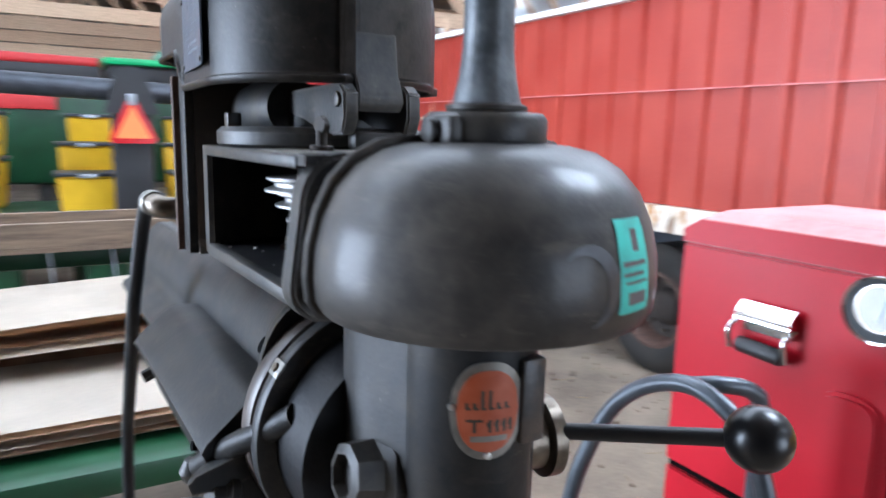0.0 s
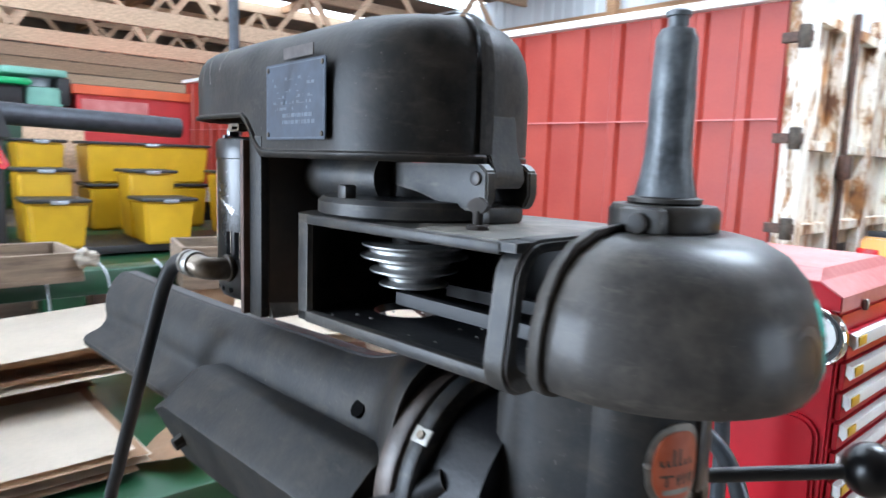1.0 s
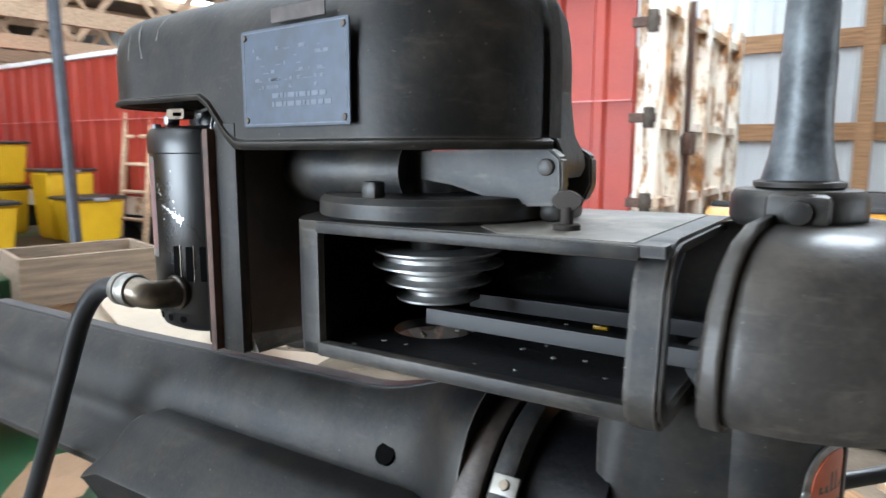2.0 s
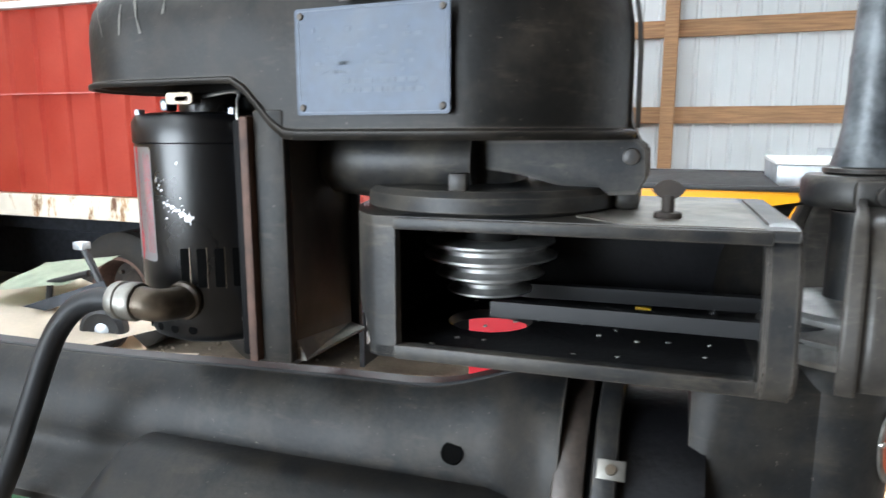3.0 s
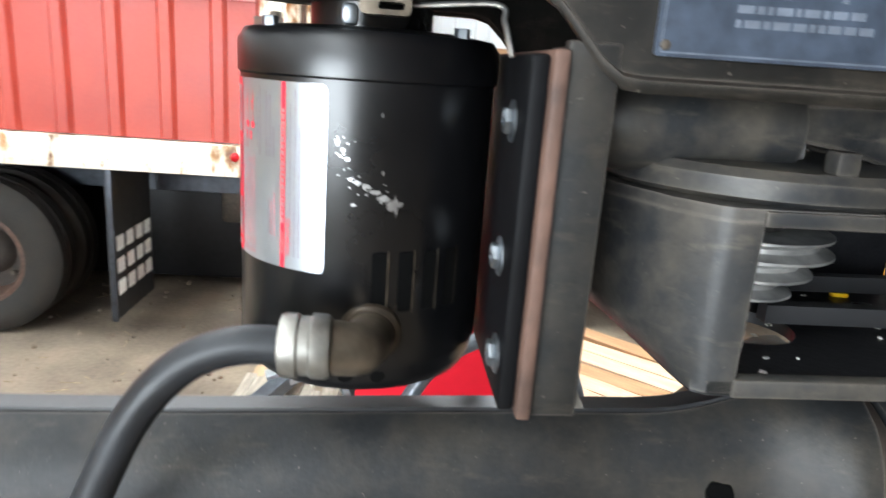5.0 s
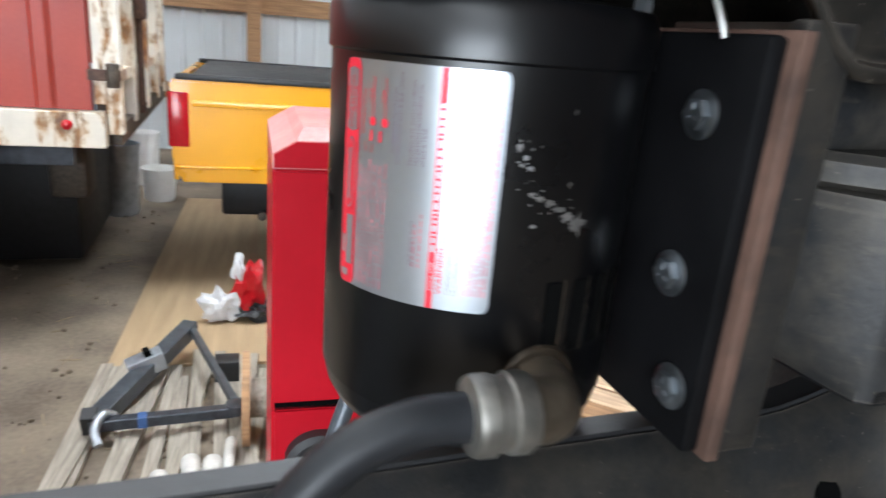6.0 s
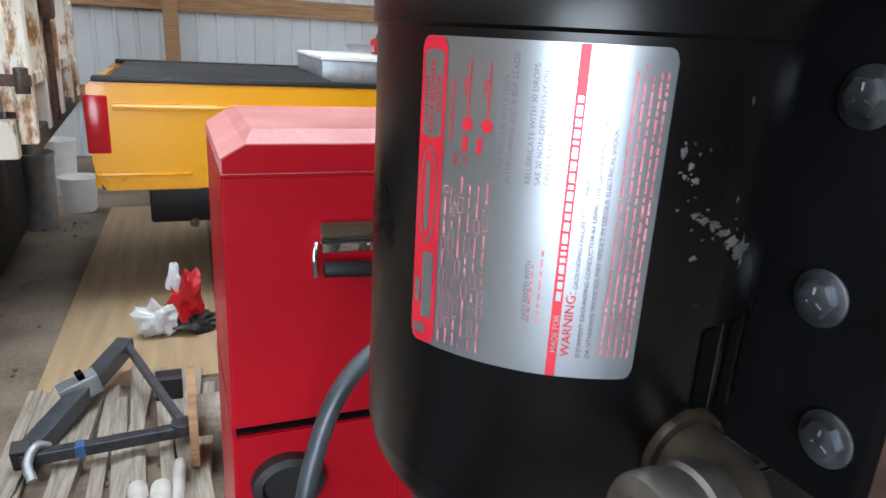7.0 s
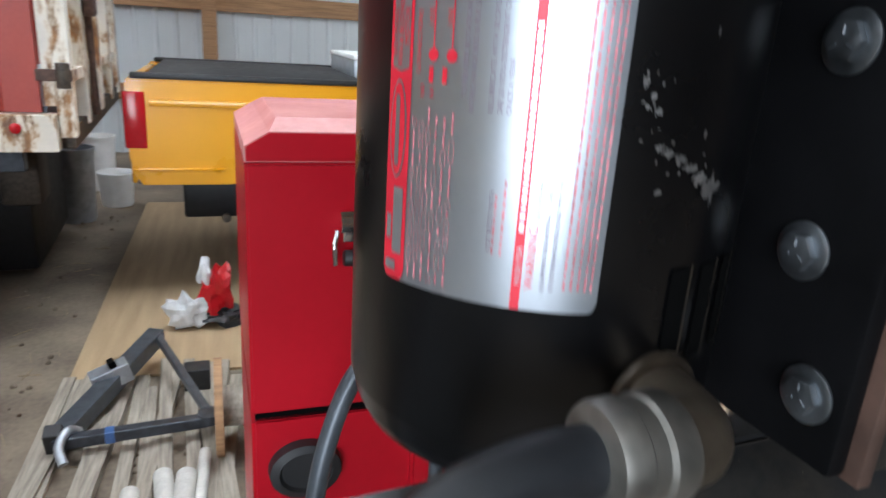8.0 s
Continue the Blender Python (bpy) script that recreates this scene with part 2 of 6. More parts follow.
    "tyre": mat("dusty_tyre", (0.015, 0.0135, 0.012), 0.8, 0, 0.3, 10, 0.2, 60, second=(0.034, 0.027, 0.02)),
    "sign_orange": mat("sign_orange", (0.85, 0.2, 0.05), 0.5, 0, 0.05, 10),
    "green_bright": mat("bright_green", (0.02, 0.36, 0.12), 0.4, 0, 0.15, 5),
    "pvc": mat("grey_plastic_pipe", (0.5, 0.48, 0.44), 0.5, 0, 0.2, 12),
    "skylight": mat("roof_panel", (0.8, 0.82, 0.8), 0.6),
    "skylight_clear": mat("clear_roof_panel", (0.8, 0.82, 0.8), 0.5),
}


def grain(key, scale):
    """Stretches a wood's pattern along the board."""
    n, l = M[key].node_tree.nodes, M[key].node_tree.links
    for q in [q for q in n if q.bl_idname == "ShaderNodeTexNoise"]:
        mp = n.new("ShaderNodeMapping")
        mp.inputs["Scale"].default_value = scale
        l.new(q.inputs["Vector"].links[0].from_socket, mp.inputs[0])
        l.new(mp.outputs[0], q.inputs["Vector"])


for key, scale in (("wood", (0.5, 7, 7)), ("wood_pale", (0.5, 7, 7)), ("wood_grey", (7, 0.6, 7)), ("crate", (7, 0.6, 7)), ("ply", (5, 0.5, 5))):
    grain(key, scale)
for key, dust, amount in (("iron", (0.1, 0.085, 0.065), 0.32), ("cover", (0.06, 0.048, 0.037), 0.28), ("dome", (0.095, 0.083, 0.068), 0.4), ("iron_dark", (0.055, 0.045, 0.033), 0.28), ("iron_dusty", (0.3, 0.27, 0.22), 0.5), ("iron_bare", (0.14, 0.1, 0.07), 0.5)):
    aged(M[key], dust, amount, spec={"cover": 0.22, "iron_dark": 0.22, "dome": 0.27}.get(key, 0.32))
for key, power in (("skylight", 4.2), ("skylight_clear", 26.0)):
    b = M[key].node_tree.nodes["Principled BSDF"]
    b.inputs["Emission Color"].default_value, b.inputs["Emission Strength"].default_value = (0.86, 0.95, 1, 1), power

M["dome"].node_tree.nodes["Principled BSDF"].inputs["Coat Roughness"].default_value = 0.17
b = M["foil"].node_tree.nodes["Principled BSDF"]
M["foil"].node_tree.links.remove(b.inputs["Roughness"].links[0])
b.inputs["Roughness"].default_value = 0.3

# mesh helpers


def part(name, bm, material, parent=None, label="", smooth=True, mod=None):
    if M_SHIFT[0]:
        for v in bm.verts:
            v.co.z += M_SHIFT[0] + M_SHIFT[1] * v.co.x
    bmesh.ops.recalc_face_normals(bm, faces=bm.faces)
    me = bpy.data.meshes.new(name)
    bm.to_mesh(me)
    bm.free()
    for mt in material if isinstance(material, list) else [material]:
        me.materials.append(mt)
    if smooth:
        me.shade_smooth()
        me.set_sharp_from_angle(angle=radians(38))
    ob = new(name, me)
    if parent is not None:
        ob.parent = parent
    if label:
        ob["label"] = label
    return ob


M_SHIFT = [0.0, 0.0]   # lift, and rise along x, of the parts being built


def thing(name, m, label, category, group="", kind=""):
    return tagged(place(new(name), m), label, category, group, kind)


def place(ob, m):
    ob.matrix_world = m
    return ob


def bm_new():
    return bmesh.new()


def box(bm, x0, x1, y0, y1, z0, z1, bev=0.0, m=None, seg=2):
    r = bmesh.ops.create_cube(bm, size=1.0)
    vs = r["verts"]
    bmesh.ops.scale(bm, vec=(x1 - x0, y1 - y0, z1 - z0), verts=vs)
    bmesh.ops.translate(bm, vec=((x0 + x1) / 2, (y0 + y1) / 2, (z0 + z1) / 2), verts=vs)
    if bev:
        es = list({e for v in vs for e in v.link_edges})
        out = bmesh.ops.bevel(bm, geom=es, offset=bev, segments=seg, affect="EDGES", profile=0.5)
        vs = list({v for v in out["verts"]} | {v for v in vs if v.is_valid})
    if m is not None:
        bmesh.ops.transform(bm, matrix=m, verts=[v for v in vs if v.is_valid])
    return bm


def lathe(bm, prof, m=None, seg=48, a0=0.0, a1=360.0, cap=True):
    """Turn a profile of (radius, height) about z."""
    full = abs(a1 - a0) >= 359.9
    cols = seg if full else seg + 1
    rows = []
    for r, z in prof:
        row = []
        for i in range(cols):
            a = radians(a0 + (a1 - a0) * i / seg)
            row.append(bm.verts.new((r * math.cos(a), r * math.sin(a), z)))
        rows.append(row)
    for p, q in zip(rows, rows[1:]):
        for i in range(seg):
            j = (i + 1) % cols
            bm.faces.new((p[i], p[j], q[j], q[i]))
    if full and cap:
        for row, r in ((rows[0], prof[0][0]), (rows[-1], prof[-1][0])):
            if r > 1e-5:
                bm.faces.new(row)
    vs = [v for row in rows for v in row]
    bmesh.ops.remove_doubles(bm, verts=vs, dist=1e-6)
    if m is not None:
        bmesh.ops.transform(bm, matrix=m, verts=[v for v in vs if v.is_valid])
    return bm


def cyl(bm, r, a, b, seg=32, bev=0.0):
    """A cylinder between two points."""
    a, b = Vector(a), Vector(b)
    h = (b - a).length
    m = Matrix.Translation(a) @ (b - a).to_track_quat("Z", "Y").to_matrix().to_4x4()
    if bev:
        return lathe(bm, [(r - bev, 0), (r - bev * 0.3, bev * 0.3), (r, bev), (r, h - bev), (r - bev * 0.3, h - bev * 0.3), (r - bev, h)], m, seg)
    return lathe(bm, [(r, 0), (r, h)], m, seg)


def prism(bm, pts, z0, z1, m=None):
    """Extrude an outline of (x, y) from z0 to z1."""
    lo = [bm.verts.new((x, y, z0)) for x, y in pts]
    hi = [bm.verts.new((x, y, z1)) for x, y in pts]
    n = len(pts)
    bm.faces.new(lo[::-1])
    bm.faces.new(hi)
    for i in range(n):
        bm.faces.new((lo[i], lo[(i + 1) % n], hi[(i + 1) % n], hi[i]))
    if m is not None:
        bmesh.ops.transform(bm, matrix=m, verts=lo + hi)
    return bm


def spline(pts, n=8):
    """Catmull-Rom through the points."""
    p = [Vector(q) for q in pts]
    p = [p[0] * 2 - p[1]] + p + [p[-1] * 2 - p[-2]]
    out = []
    for i in range(1, len(p) - 2):
        for k in range(n):
            t = k / n
            a, b, c, d = p[i - 1], p[i], p[i + 1], p[i + 2]
            out.append(0.5 * (2 * b + (c - a) * t + (2 * a - 5 * b + 4 * c - d) * t * t + (3 * b - a - 3 * c + d) * t ** 3))
    out.append(p[-2])
    return out


def tube(bm, pts, r, seg=14, radii=None):
    pts = [Vector(p) for p in pts]
    rings, up = [], None
    for i, p in enumerate(pts):
        d = (pts[min(i + 1, len(pts) - 1)] - pts[max(i - 1, 0)]).normalized()
        if up is None:
            up = d.orthogonal().normalized()
        up = (up - d * up.dot(d)).normalized()
        side = d.cross(up)
        rad = radii[i] if radii else r
        rings.append([bm.verts.new(p + rad * (math.cos(6.2832 * k / seg) * up + math.sin(6.2832 * k / seg) * side)) for k in range(seg)])
    for p, q in zip(rings, rings[1:]):
        for k in range(seg):
            bm.faces.new((p[k], p[(k + 1) % seg], q[(k + 1) % seg], q[k]))
    bm.faces.new(rings[0][::-1])
    bm.faces.new(rings[-1])
    return bm


def hull2(c1, r1, c2, r2, n=20):
    """Outline round two circles on a line along x: c1 the right one."""
    (x1, y1), (x2, y2) = c1, c2
    d = math.hypot(x1 - x2, y1 - y2)
    base = math.atan2(y1 - y2, x1 - x2)
    a = math.acos((r2 - r1) / d)
    pts = []
    for i in range(n + 1):
        t = base - (math.pi - a) + 2 * (math.pi - a) * i / n
        pts.append((x1 + r1 * math.cos(t), y1 + r1 * math.sin(t)))
    for i in range(n + 1):
        t = base + (math.pi - a) + 2 * a * i / n
        pts.append((x2 + r2 * math.cos(t), y2 + r2 * math.sin(t)))
    return pts


def smooth(t):
    t = max(0.0, min(1.0, t))
    return t * t * (3 - 2 * t)



def plate_hole(bm, outline, holes, z0, z1, m=None):
    """A flat plate with round holes: outline of (x, y), holes of (x, y, r)."""
    loops = [outline] + [[(x + r * math.cos(-6.2832 * i / 28), y + r * math.sin(-6.2832 * i / 28)) for i in range(28)] for x, y, r in holes]
    edges, all_v = [], []
    for lp in loops:
        vs = [bm.verts.new((x, y, z0)) for x, y in lp]
        all_v += vs
        edges += [bm.edges.new((vs[i], vs[(i + 1) % len(vs)])) for i in range(len(vs))]
    fs = [g for g in bmesh.ops.triangle_fill(bm, edges=edges, use_beauty=True)["geom"] if isinstance(g, bmesh.types.BMFace)]
    ex = bmesh.ops.extrude_face_region(bm, geom=fs)["geom"]
    up = [g for g in ex if isinstance(g, bmesh.types.BMVert)]
    bmesh.ops.translate(bm, vec=(0, 0, z1 - z0), verts=up)
    if m is not None:
        bmesh.ops.transform(bm, matrix=m, verts=all_v + up)
    return bm


def rrect(x0, x1, y0, y1, r, n=5):
    """A rounded rectangle outline."""
    pts = []
    for cx, cy, a in ((x1 - r, y0 + r, -90), (x1 - r, y1 - r, 0), (x0 + r, y1 - r, 90), (x0 + r, y0 + r, 180)):
        pts += [(cx + r * math.cos(radians(a + 90 * i / n)), cy + r * math.sin(radians(a + 90 * i / n))) for i in range(n + 1)]
    return pts


SWAP_XZ = Matrix(((1, 0, 0, 0), (0, 0, 1, 0), (0, 1, 0, 0), (0, 0, 0, 1)))   # (x, z, y)
ALONG_X = Matrix(((0, 0, 1, 0), (1, 0, 0, 0), (0, 1, 0, 0), (0, 0, 0, 1)))   # (y, z, x)


def writing(bm, text, size, m, align="LEFT"):
    """Flat letters of the built-in font, added to bm at the pose m."""
    c = bpy.data.curves.new("letters", "FONT")
    c.body, c.size, c.align_x = text, size, align
    o = bpy.data.objects.new("letters", c)
    me = o.to_mesh()
    n = len(bm.verts)
    bm.from_mesh(me)
    bm.verts.ensure_lookup_table()
    bmesh.ops.transform(bm, matrix=m, verts=bm.verts[n:])
    o.to_mesh_clear()
    bpy.data.objects.remove(o)
    bpy.data.curves.remove(c)
    return bm


# ---- setting: floor, walls, roof
tagged(part("floor", box(bm_new(), -19, 8, -6, 9.2, -0.2, 0.0), M["dirt"], smooth=False), "bare packed dirt floor of a barn", "floor", kind="structure")


def ribbed(x0, x1, y, z0, z1, pitch=0.23, depth=0.02):
    """A sheet of ribbed steel siding along x, facing -y."""
    bm = bm_new()
    pts, x = [], x0
    while x < x1 - 0.001:
        w = min(pitch, x1 - x)
        pts += [(x, y), (x + w * 0.74, y), (x + w * 0.8, y - depth), (x + w * 0.94, y - depth)]
        x += pitch
    prism(bm, pts + [(x1, y), (x1, y + 0.02), (x0, y + 0.02)], z0, z1)
    return bm


tagged(part("wall_north", ribbed(-19, 8, 9.12, 0, 4.6), M["wall"], smooth=False), "white ribbed steel siding of the barn wall", "wall", kind="structure")


def wall_opening(name, a0, a1, o0, o1, oz, top, at, axis):
    """A wall along x or y with one tall door opening through it."""
    bm = bm_new()
    for u0, u1, z0, z1 in ((a0, o0, 0, top), (o1, a1, 0, top), (o0, o1, oz, top)):
        if axis == "x":
            box(bm, u0, u1, at, at + 0.1, z0, z1)
        else:
            box(bm, at, at + 0.1, u0, u1, z0, z1)
    return tagged(part(name, bm, M["wall_dim"], smooth=False), "dim unseen wall with a wide open barn doorway", "wall", kind="structure")


# added walls out of view, dark so that they give little fill light
wall_opening("wall_south", -19, 8, -6.55, -2.15, 3.4, 4.6, -6.1, "x")
wall_opening("wall_east", -6, 9.2, 2.0, 7.0, 3.6, 4.6, 8.0, "y")
tagged(part("wall_west", box(bm_new(), -19.1, -19.0, -6, 9.2, 0, 4.6), M["wall_dim"], smooth=False), "dim far wall of the barn", "wall", kind="structure")
bm = bm_new()
for x0, x1 in ((-19.1, -16.4), (-15.6, -13.4), (-12.6, -10.4), (-9.6, -7.0), (-6.0, -4.2), (-1.8, -0.9), (0.5, 3.4), (4.4, 8.1)):
    box(bm, x0, x1, -6.1, 9.3, 4.6, 4.66)
box(bm, -0.9, 0.5, -6.1, 2.2, 4.6, 4.66)
box(bm, -0.9, 0.5, 4.2, 9.3, 4.6, 4.66)
box(bm, 3.4, 4.4, -6.1, 3.0, 4.6, 4.66)
tagged(part("ceiling", bm, M["roof"], smooth=False), "brown underside of the barn roof", "ceiling", kind="structure")
for x0, x1 in ((-16.4, -15.6), (-13.4, -12.6), (-10.4, -9.6), (-7.0, -6.0), (-4.2, -1.8), (3.4, 4.4)):
    tagged(part("roof_light", box(bm_new(), x0, x1, 3.0 if x0 == 3.4 else -6.1, 9.3, 4.6, 4.63), M["skylight"], smooth=False), "translucent roof panel glowing with daylight", "roof light", "roof lights", "structure")
tagged(part("roof_light", box(bm_new(), -0.9, 0.5, 2.2, 4.2, 4.6, 4.63), M["skylight_clear"], smooth=False), "clear roof panel bright with daylight", "roof light", "roof lights", "structure")
for x in (-6.7, -3.9, -1.02, 1.8, 4.7):
    tagged(part("wall_post", box(bm_new(), x, x + 0.17, 8.88, 9.02, 0, 4.6, 0.005), M["wood"], smooth=False), "rough pine post against the steel siding", "post", "wall posts", "structure")
for z0, z1 in ((0.66, 0.85), (1.74, 1.95), (2.81, 3.02), (3.85, 4.05)):
    tagged(part("wall_girt", box(bm_new(), -19, 8, 9.03, 9.09, z0, z1, 0.004), M["wood"], smooth=False), "horizontal pine girt nailed along the siding", "girt", "wall girts", "structure")


def truss(x):
    t = thing("roof_truss", pose(x, 0, 0), "pale pine roof truss with diagonal webs", "truss", "roof trusses", "structure")
    part("bottom_chord", box(bm_new(), -0.04, 0.04, -6, 9.1, 3.05, 3.25, 0.004), M["wood_pale"], t, smooth=False)
    part("top_chord", box(bm_new(), -0.04, 0.04, -6, 9.1, 4.38, 4.56, 0.004), M["wood_pale"], t, smooth=False)
    for i in range(8):
        y = -5.6 + i * 1.8
        for a, b in ((y, y + 0.9), (y + 1.8, y + 0.9)):
            bm = bm_new()
            d = Vector((0, b - a, 1.15))
            box(bm, -0.02, 0.02, -0.045, 0.045, 0, d.length, 0.003)
            bmesh.ops.transform(bm, matrix=Matrix.Translation((0, a, 3.24)) @ Matrix.Rotation(-math.atan2(b - a, 1.15), 4, "X"), verts=bm.verts)
            part("web", bm, M["wood_pale"], t, smooth=False)
    return t


for x in (-8.6, -11.2, -13.0, -15.0, -17.4):
    truss(x)
for y in (-3.0, -0.6, 1.8, 4.2, 6.6):
    tagged(part("roof_purlin", box(bm_new(), -19, 8, y, y + 0.09, 4.45, 4.6, 0.004), M["wood"], smooth=False), "long brown purlin under the roof", "purlin", "roof purlins", "structure")

# ---- radial drill press: x along its arm, y away from its open side
drill = thing("radial_drill_press", pose(-0.575, 0.235, 0, 0, 0, 3), "grey cast-iron radial drill press, belt guard open", "drill press")
M_SHIFT[0], M_SHIFT[1] = 0.2845, 0.005


def cover_z(x, f):
    zb = 1.353 + 0.036 * smooth((-0.105 - x) / 0.045)
    zt = 1.468 - 0.004 * smooth((-0.05 - x) / 0.25)
    return zb + (zt - zb) * f


COVER = [(0.003, 0.0), (0.003, 0.045), (0.0, 0.06), (0.0, 0.25), (0.0, 0.45), (-0.001, 0.6), (-0.0035, 0.72), (-0.009, 0.82), (-0.018, 0.90), (-0.030, 0.955), (-0.047, 0.985), (-0.066, 1.0)]


def reach(x):
    return x + 0.011 * smooth((x + 0.03) / 0.1)


def cover_outline(off, n=30):
    """Two round ends and straight flanks; the right end past the seam is drawn in."""
    pts, out = hull2((-0.004, 0), 0.094 + off, (-0.232, -0.006), 0.078 + off, n), []
    for i, (x, y) in enumerate(pts):
        x2, y2 = pts[(i + 1) % len(pts)]
        steps = 24 if math.hypot(x2 - x, y2 - y) > 0.05 else 1
        out += [(x + (x2 - x) * k / steps, y + (y2 - y) * k / steps) for k in range(steps)]
    res = []
    for x, y in out:
        a = math.degrees(math.atan2(y, x + 0.004))
        g = 1 - 0.1 * smooth((a + 13) / 5) * smooth((78 - a) / 20) if x > -0.02 else 1
        res.append((reach(-0.004 + (x + 0.004) * g), y * g))
    return res


bm = bm_new()
rings = []
for off, f in COVER:
    rings.append([bm.verts.new((x, y, cover_z(x, f))) for x, y in cover_outline(off)])
k = len(rings[0])
for p, q in zip(rings, rings[1:]):
    for i in range(k):
        bm.faces.new((p[i], p[(i + 1) % k], q[(i + 1) % k], q[i]))
bm.faces.new(rings[-1])
cover = part("belt_cover", bm, M["cover"], drill, "blackened cast belt cover with rounded ends")
sm = cover.modifiers.new("thickness", "SOLIDIFY")
sm.thickness, sm.offset = 0.004, -1


def cover_band(a0, a1, lift, inner=0.094):
    """A strip of the cover's round end, lifted off it."""
    bm = bm_new()
    rows = []
    for off, f in COVER[2:]:
        r = inner + off + lift * (1 - 0.3 * f)
        rows.append([(reach(-0.004 + r * math.cos(radians(a))), r * math.sin(radians(a)), cover_z(0, f) + lift * 0.7 * f * f) for a in np.linspace(a0, a1, 8)])
    grid = [[bm.verts.new(p) for p in row] for row in rows]
    for p, q in zip(grid, grid[1:]):
        for i in range(7):
            bm.faces.new((p[i], p[i + 1], q[i + 1], q[i]))
    bmesh.ops.solidify(bm, geom=bm.faces[:], thickness=0.004)
    return bm


part("seam_rib", cover_band(-18, -11.5, 0.0035), M["cover"], cover)
part("end_strap", cover_band(-9, 46, 0.0022, 0.0846), M["iron"], cover, "dusty grey end strap")
# tongue from the strap down to the hinge pin
bm = prism(bm_new(), [(0.085, 1.39), (0.0935, 1.39), (0.0975, 1.362), (0.104, 1.35), (0.1055, 1.342), (0.102, 1.335), (0.095, 1.335), (0.0915, 1.342), (0.0895, 1.36)], -0.0185, 0.0165, SWAP_XZ)
bmesh.ops.bevel(bm, geom=bm.edges[:], offset=0.001, segments=2, affect="EDGES")
part("tongue", bm, M["iron"], cover)

# scuffs on the cover's small end
rs = random.Random(12)
flank = [i for i, (x, y) in enumerate(cover_outline(0)) if y < -0.04 and -0.27 < x < -0.185]
outlines = [(cover_outline(off + 0.0005), f) for off, f in COVER]
for i in flank[1:-1:2]:
    bm = bm_new()
    k0 = rs.choice((3, 4, 5))
    lean = rs.uniform(-0.006, 0.003)
    prev = None
    for k in range(k0, min(k0 + rs.choice((2, 3)), 8) + 1):
        pts, f = outlines[k]
        (xa, ya), (xb, yb) = pts[i], pts[i + 1]
        g = rs.uniform(0.1, 0.3)
        row = [bm.verts.new((xa + (xb - xa) * t + lean * (k - k0), ya + (yb - ya) * t, cover_z(xa, f))) for t in (0.35, 0.35 + g)]
        if prev:
            bm.faces.new((prev[0], prev[1], row[1], row[0]))
        prev = row
    part("scuff", bm, M["scuff"], cover)

# data plate with its rivets, and a paper strip above it
slope = math.degrees(math.atan2(-0.1 + 0.0815, 0.232))
m = Matrix.Translation((-0.048, -0.0935, 1.3993)) @ Matrix.Rotation(radians(slope * 1.0), 4, "Z") @ Matrix.Rotation(radians(90), 4, "X")
bm = prism(bm_new(), rrect(-0.0507, 0.0507, -0.0312, 0.0312, 0.002), 0, 0.0012, m)
plate = part("data_plate", bm, M["plate"], drill, "blue-grey etched metal data plate")
for x in (-0.0465, 0.0465):
    for y in (-0.0268, 0.0268):
        bm = lathe(bm_new(), [(0.0022, 0), (0.0018, 0.001), (0, 0.0014)], m @ pose(x, y, 0.0012), 12)
        part("rivet", bm, M["rust_dark"], plate)
bm = bm_new()
rng = random.Random(4)
for x0, x1, y0, y1 in ((-0.0485, 0.0485, 0.0292, 0.0299), (-0.0485, 0.0485, -0.0299, -0.0292), (-0.0485, -0.0478, -0.0292, 0.0292), (0.0478, 0.0485, -0.0292, 0.0292)):
    box(bm, x0, x1, y0, y1, 0.0012, 0.00135, 0, m)
part("plate_border", bm, M["plate_pale"], plate)
bm = bm_new()
for i in range(46):
    x, y, w = rng.uniform(-0.042, 0.036), -0.007 + 0.0048 * rng.randrange(6), rng.uniform(0.0015, 0.006)
    box(bm, x, x + w, y, y + rng.choice((0.0006, 0.0022)), 0.0012, 0.00135, 0, m)
tagged(part("worn_diagram", bm, M["plate_pale"], plate), kind="stuff")
bm = bm_new()
for row in range(2):
    x = -0.02
    while x < 0.03:
        w = rng.uniform(0.002, 0.007)
        box(bm, x, x + w, -0.0185 + row * 0.0055, -0.0155 + row * 0.0055, 0.0012, 0.0014, 0, m)
        x += w + 0.0012
part("worn_lettering", bm, M["plate_pale"], plate)
bm = prism(bm_new(), rrect(-0.02, 0.03, 0.034, 0.043, 0.001), -0.0006, 0.0004, m)
part("paper_strip", bm, M["strip"], drill, "faded paper strip")

# belt box
bx0, bx1, by0, by1, bz0, bz1 = -0.055, 0.186, -0.0885, 0.088, 1.218, 1.3075
BOX = [(bx0 + 0.006, by0), (bx1, by0), (bx1, by1), (bx0 - 0.037, by1), (bx0 - 0.038, by0 + 0.09), (bx0 - 0.032, by0 + 0.06), (bx0 - 0.015, by0 + 0.022), (bx0 - 0.001, by0 + 0.004)]   # the end wall flares outwards


def flare(y):
    return float(np.interp(y - by0, [0, 0.004, 0.022, 0.06, 0.09], [0, 0.001, 0.015, 0.032, 0.038]))


# floor and back wall near-black: shade inside the box put into the grime colour
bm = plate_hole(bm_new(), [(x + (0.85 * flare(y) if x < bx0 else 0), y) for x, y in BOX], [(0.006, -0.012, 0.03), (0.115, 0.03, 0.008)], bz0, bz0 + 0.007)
box_floor = part("box_floor", bm, M["grime_shade"], drill)
part("box_top", prism(bm_new(), BOX, bz1 - 0.006, bz1), M["iron"], drill)
# painted light: the part of the top that the cover leaves unshaded
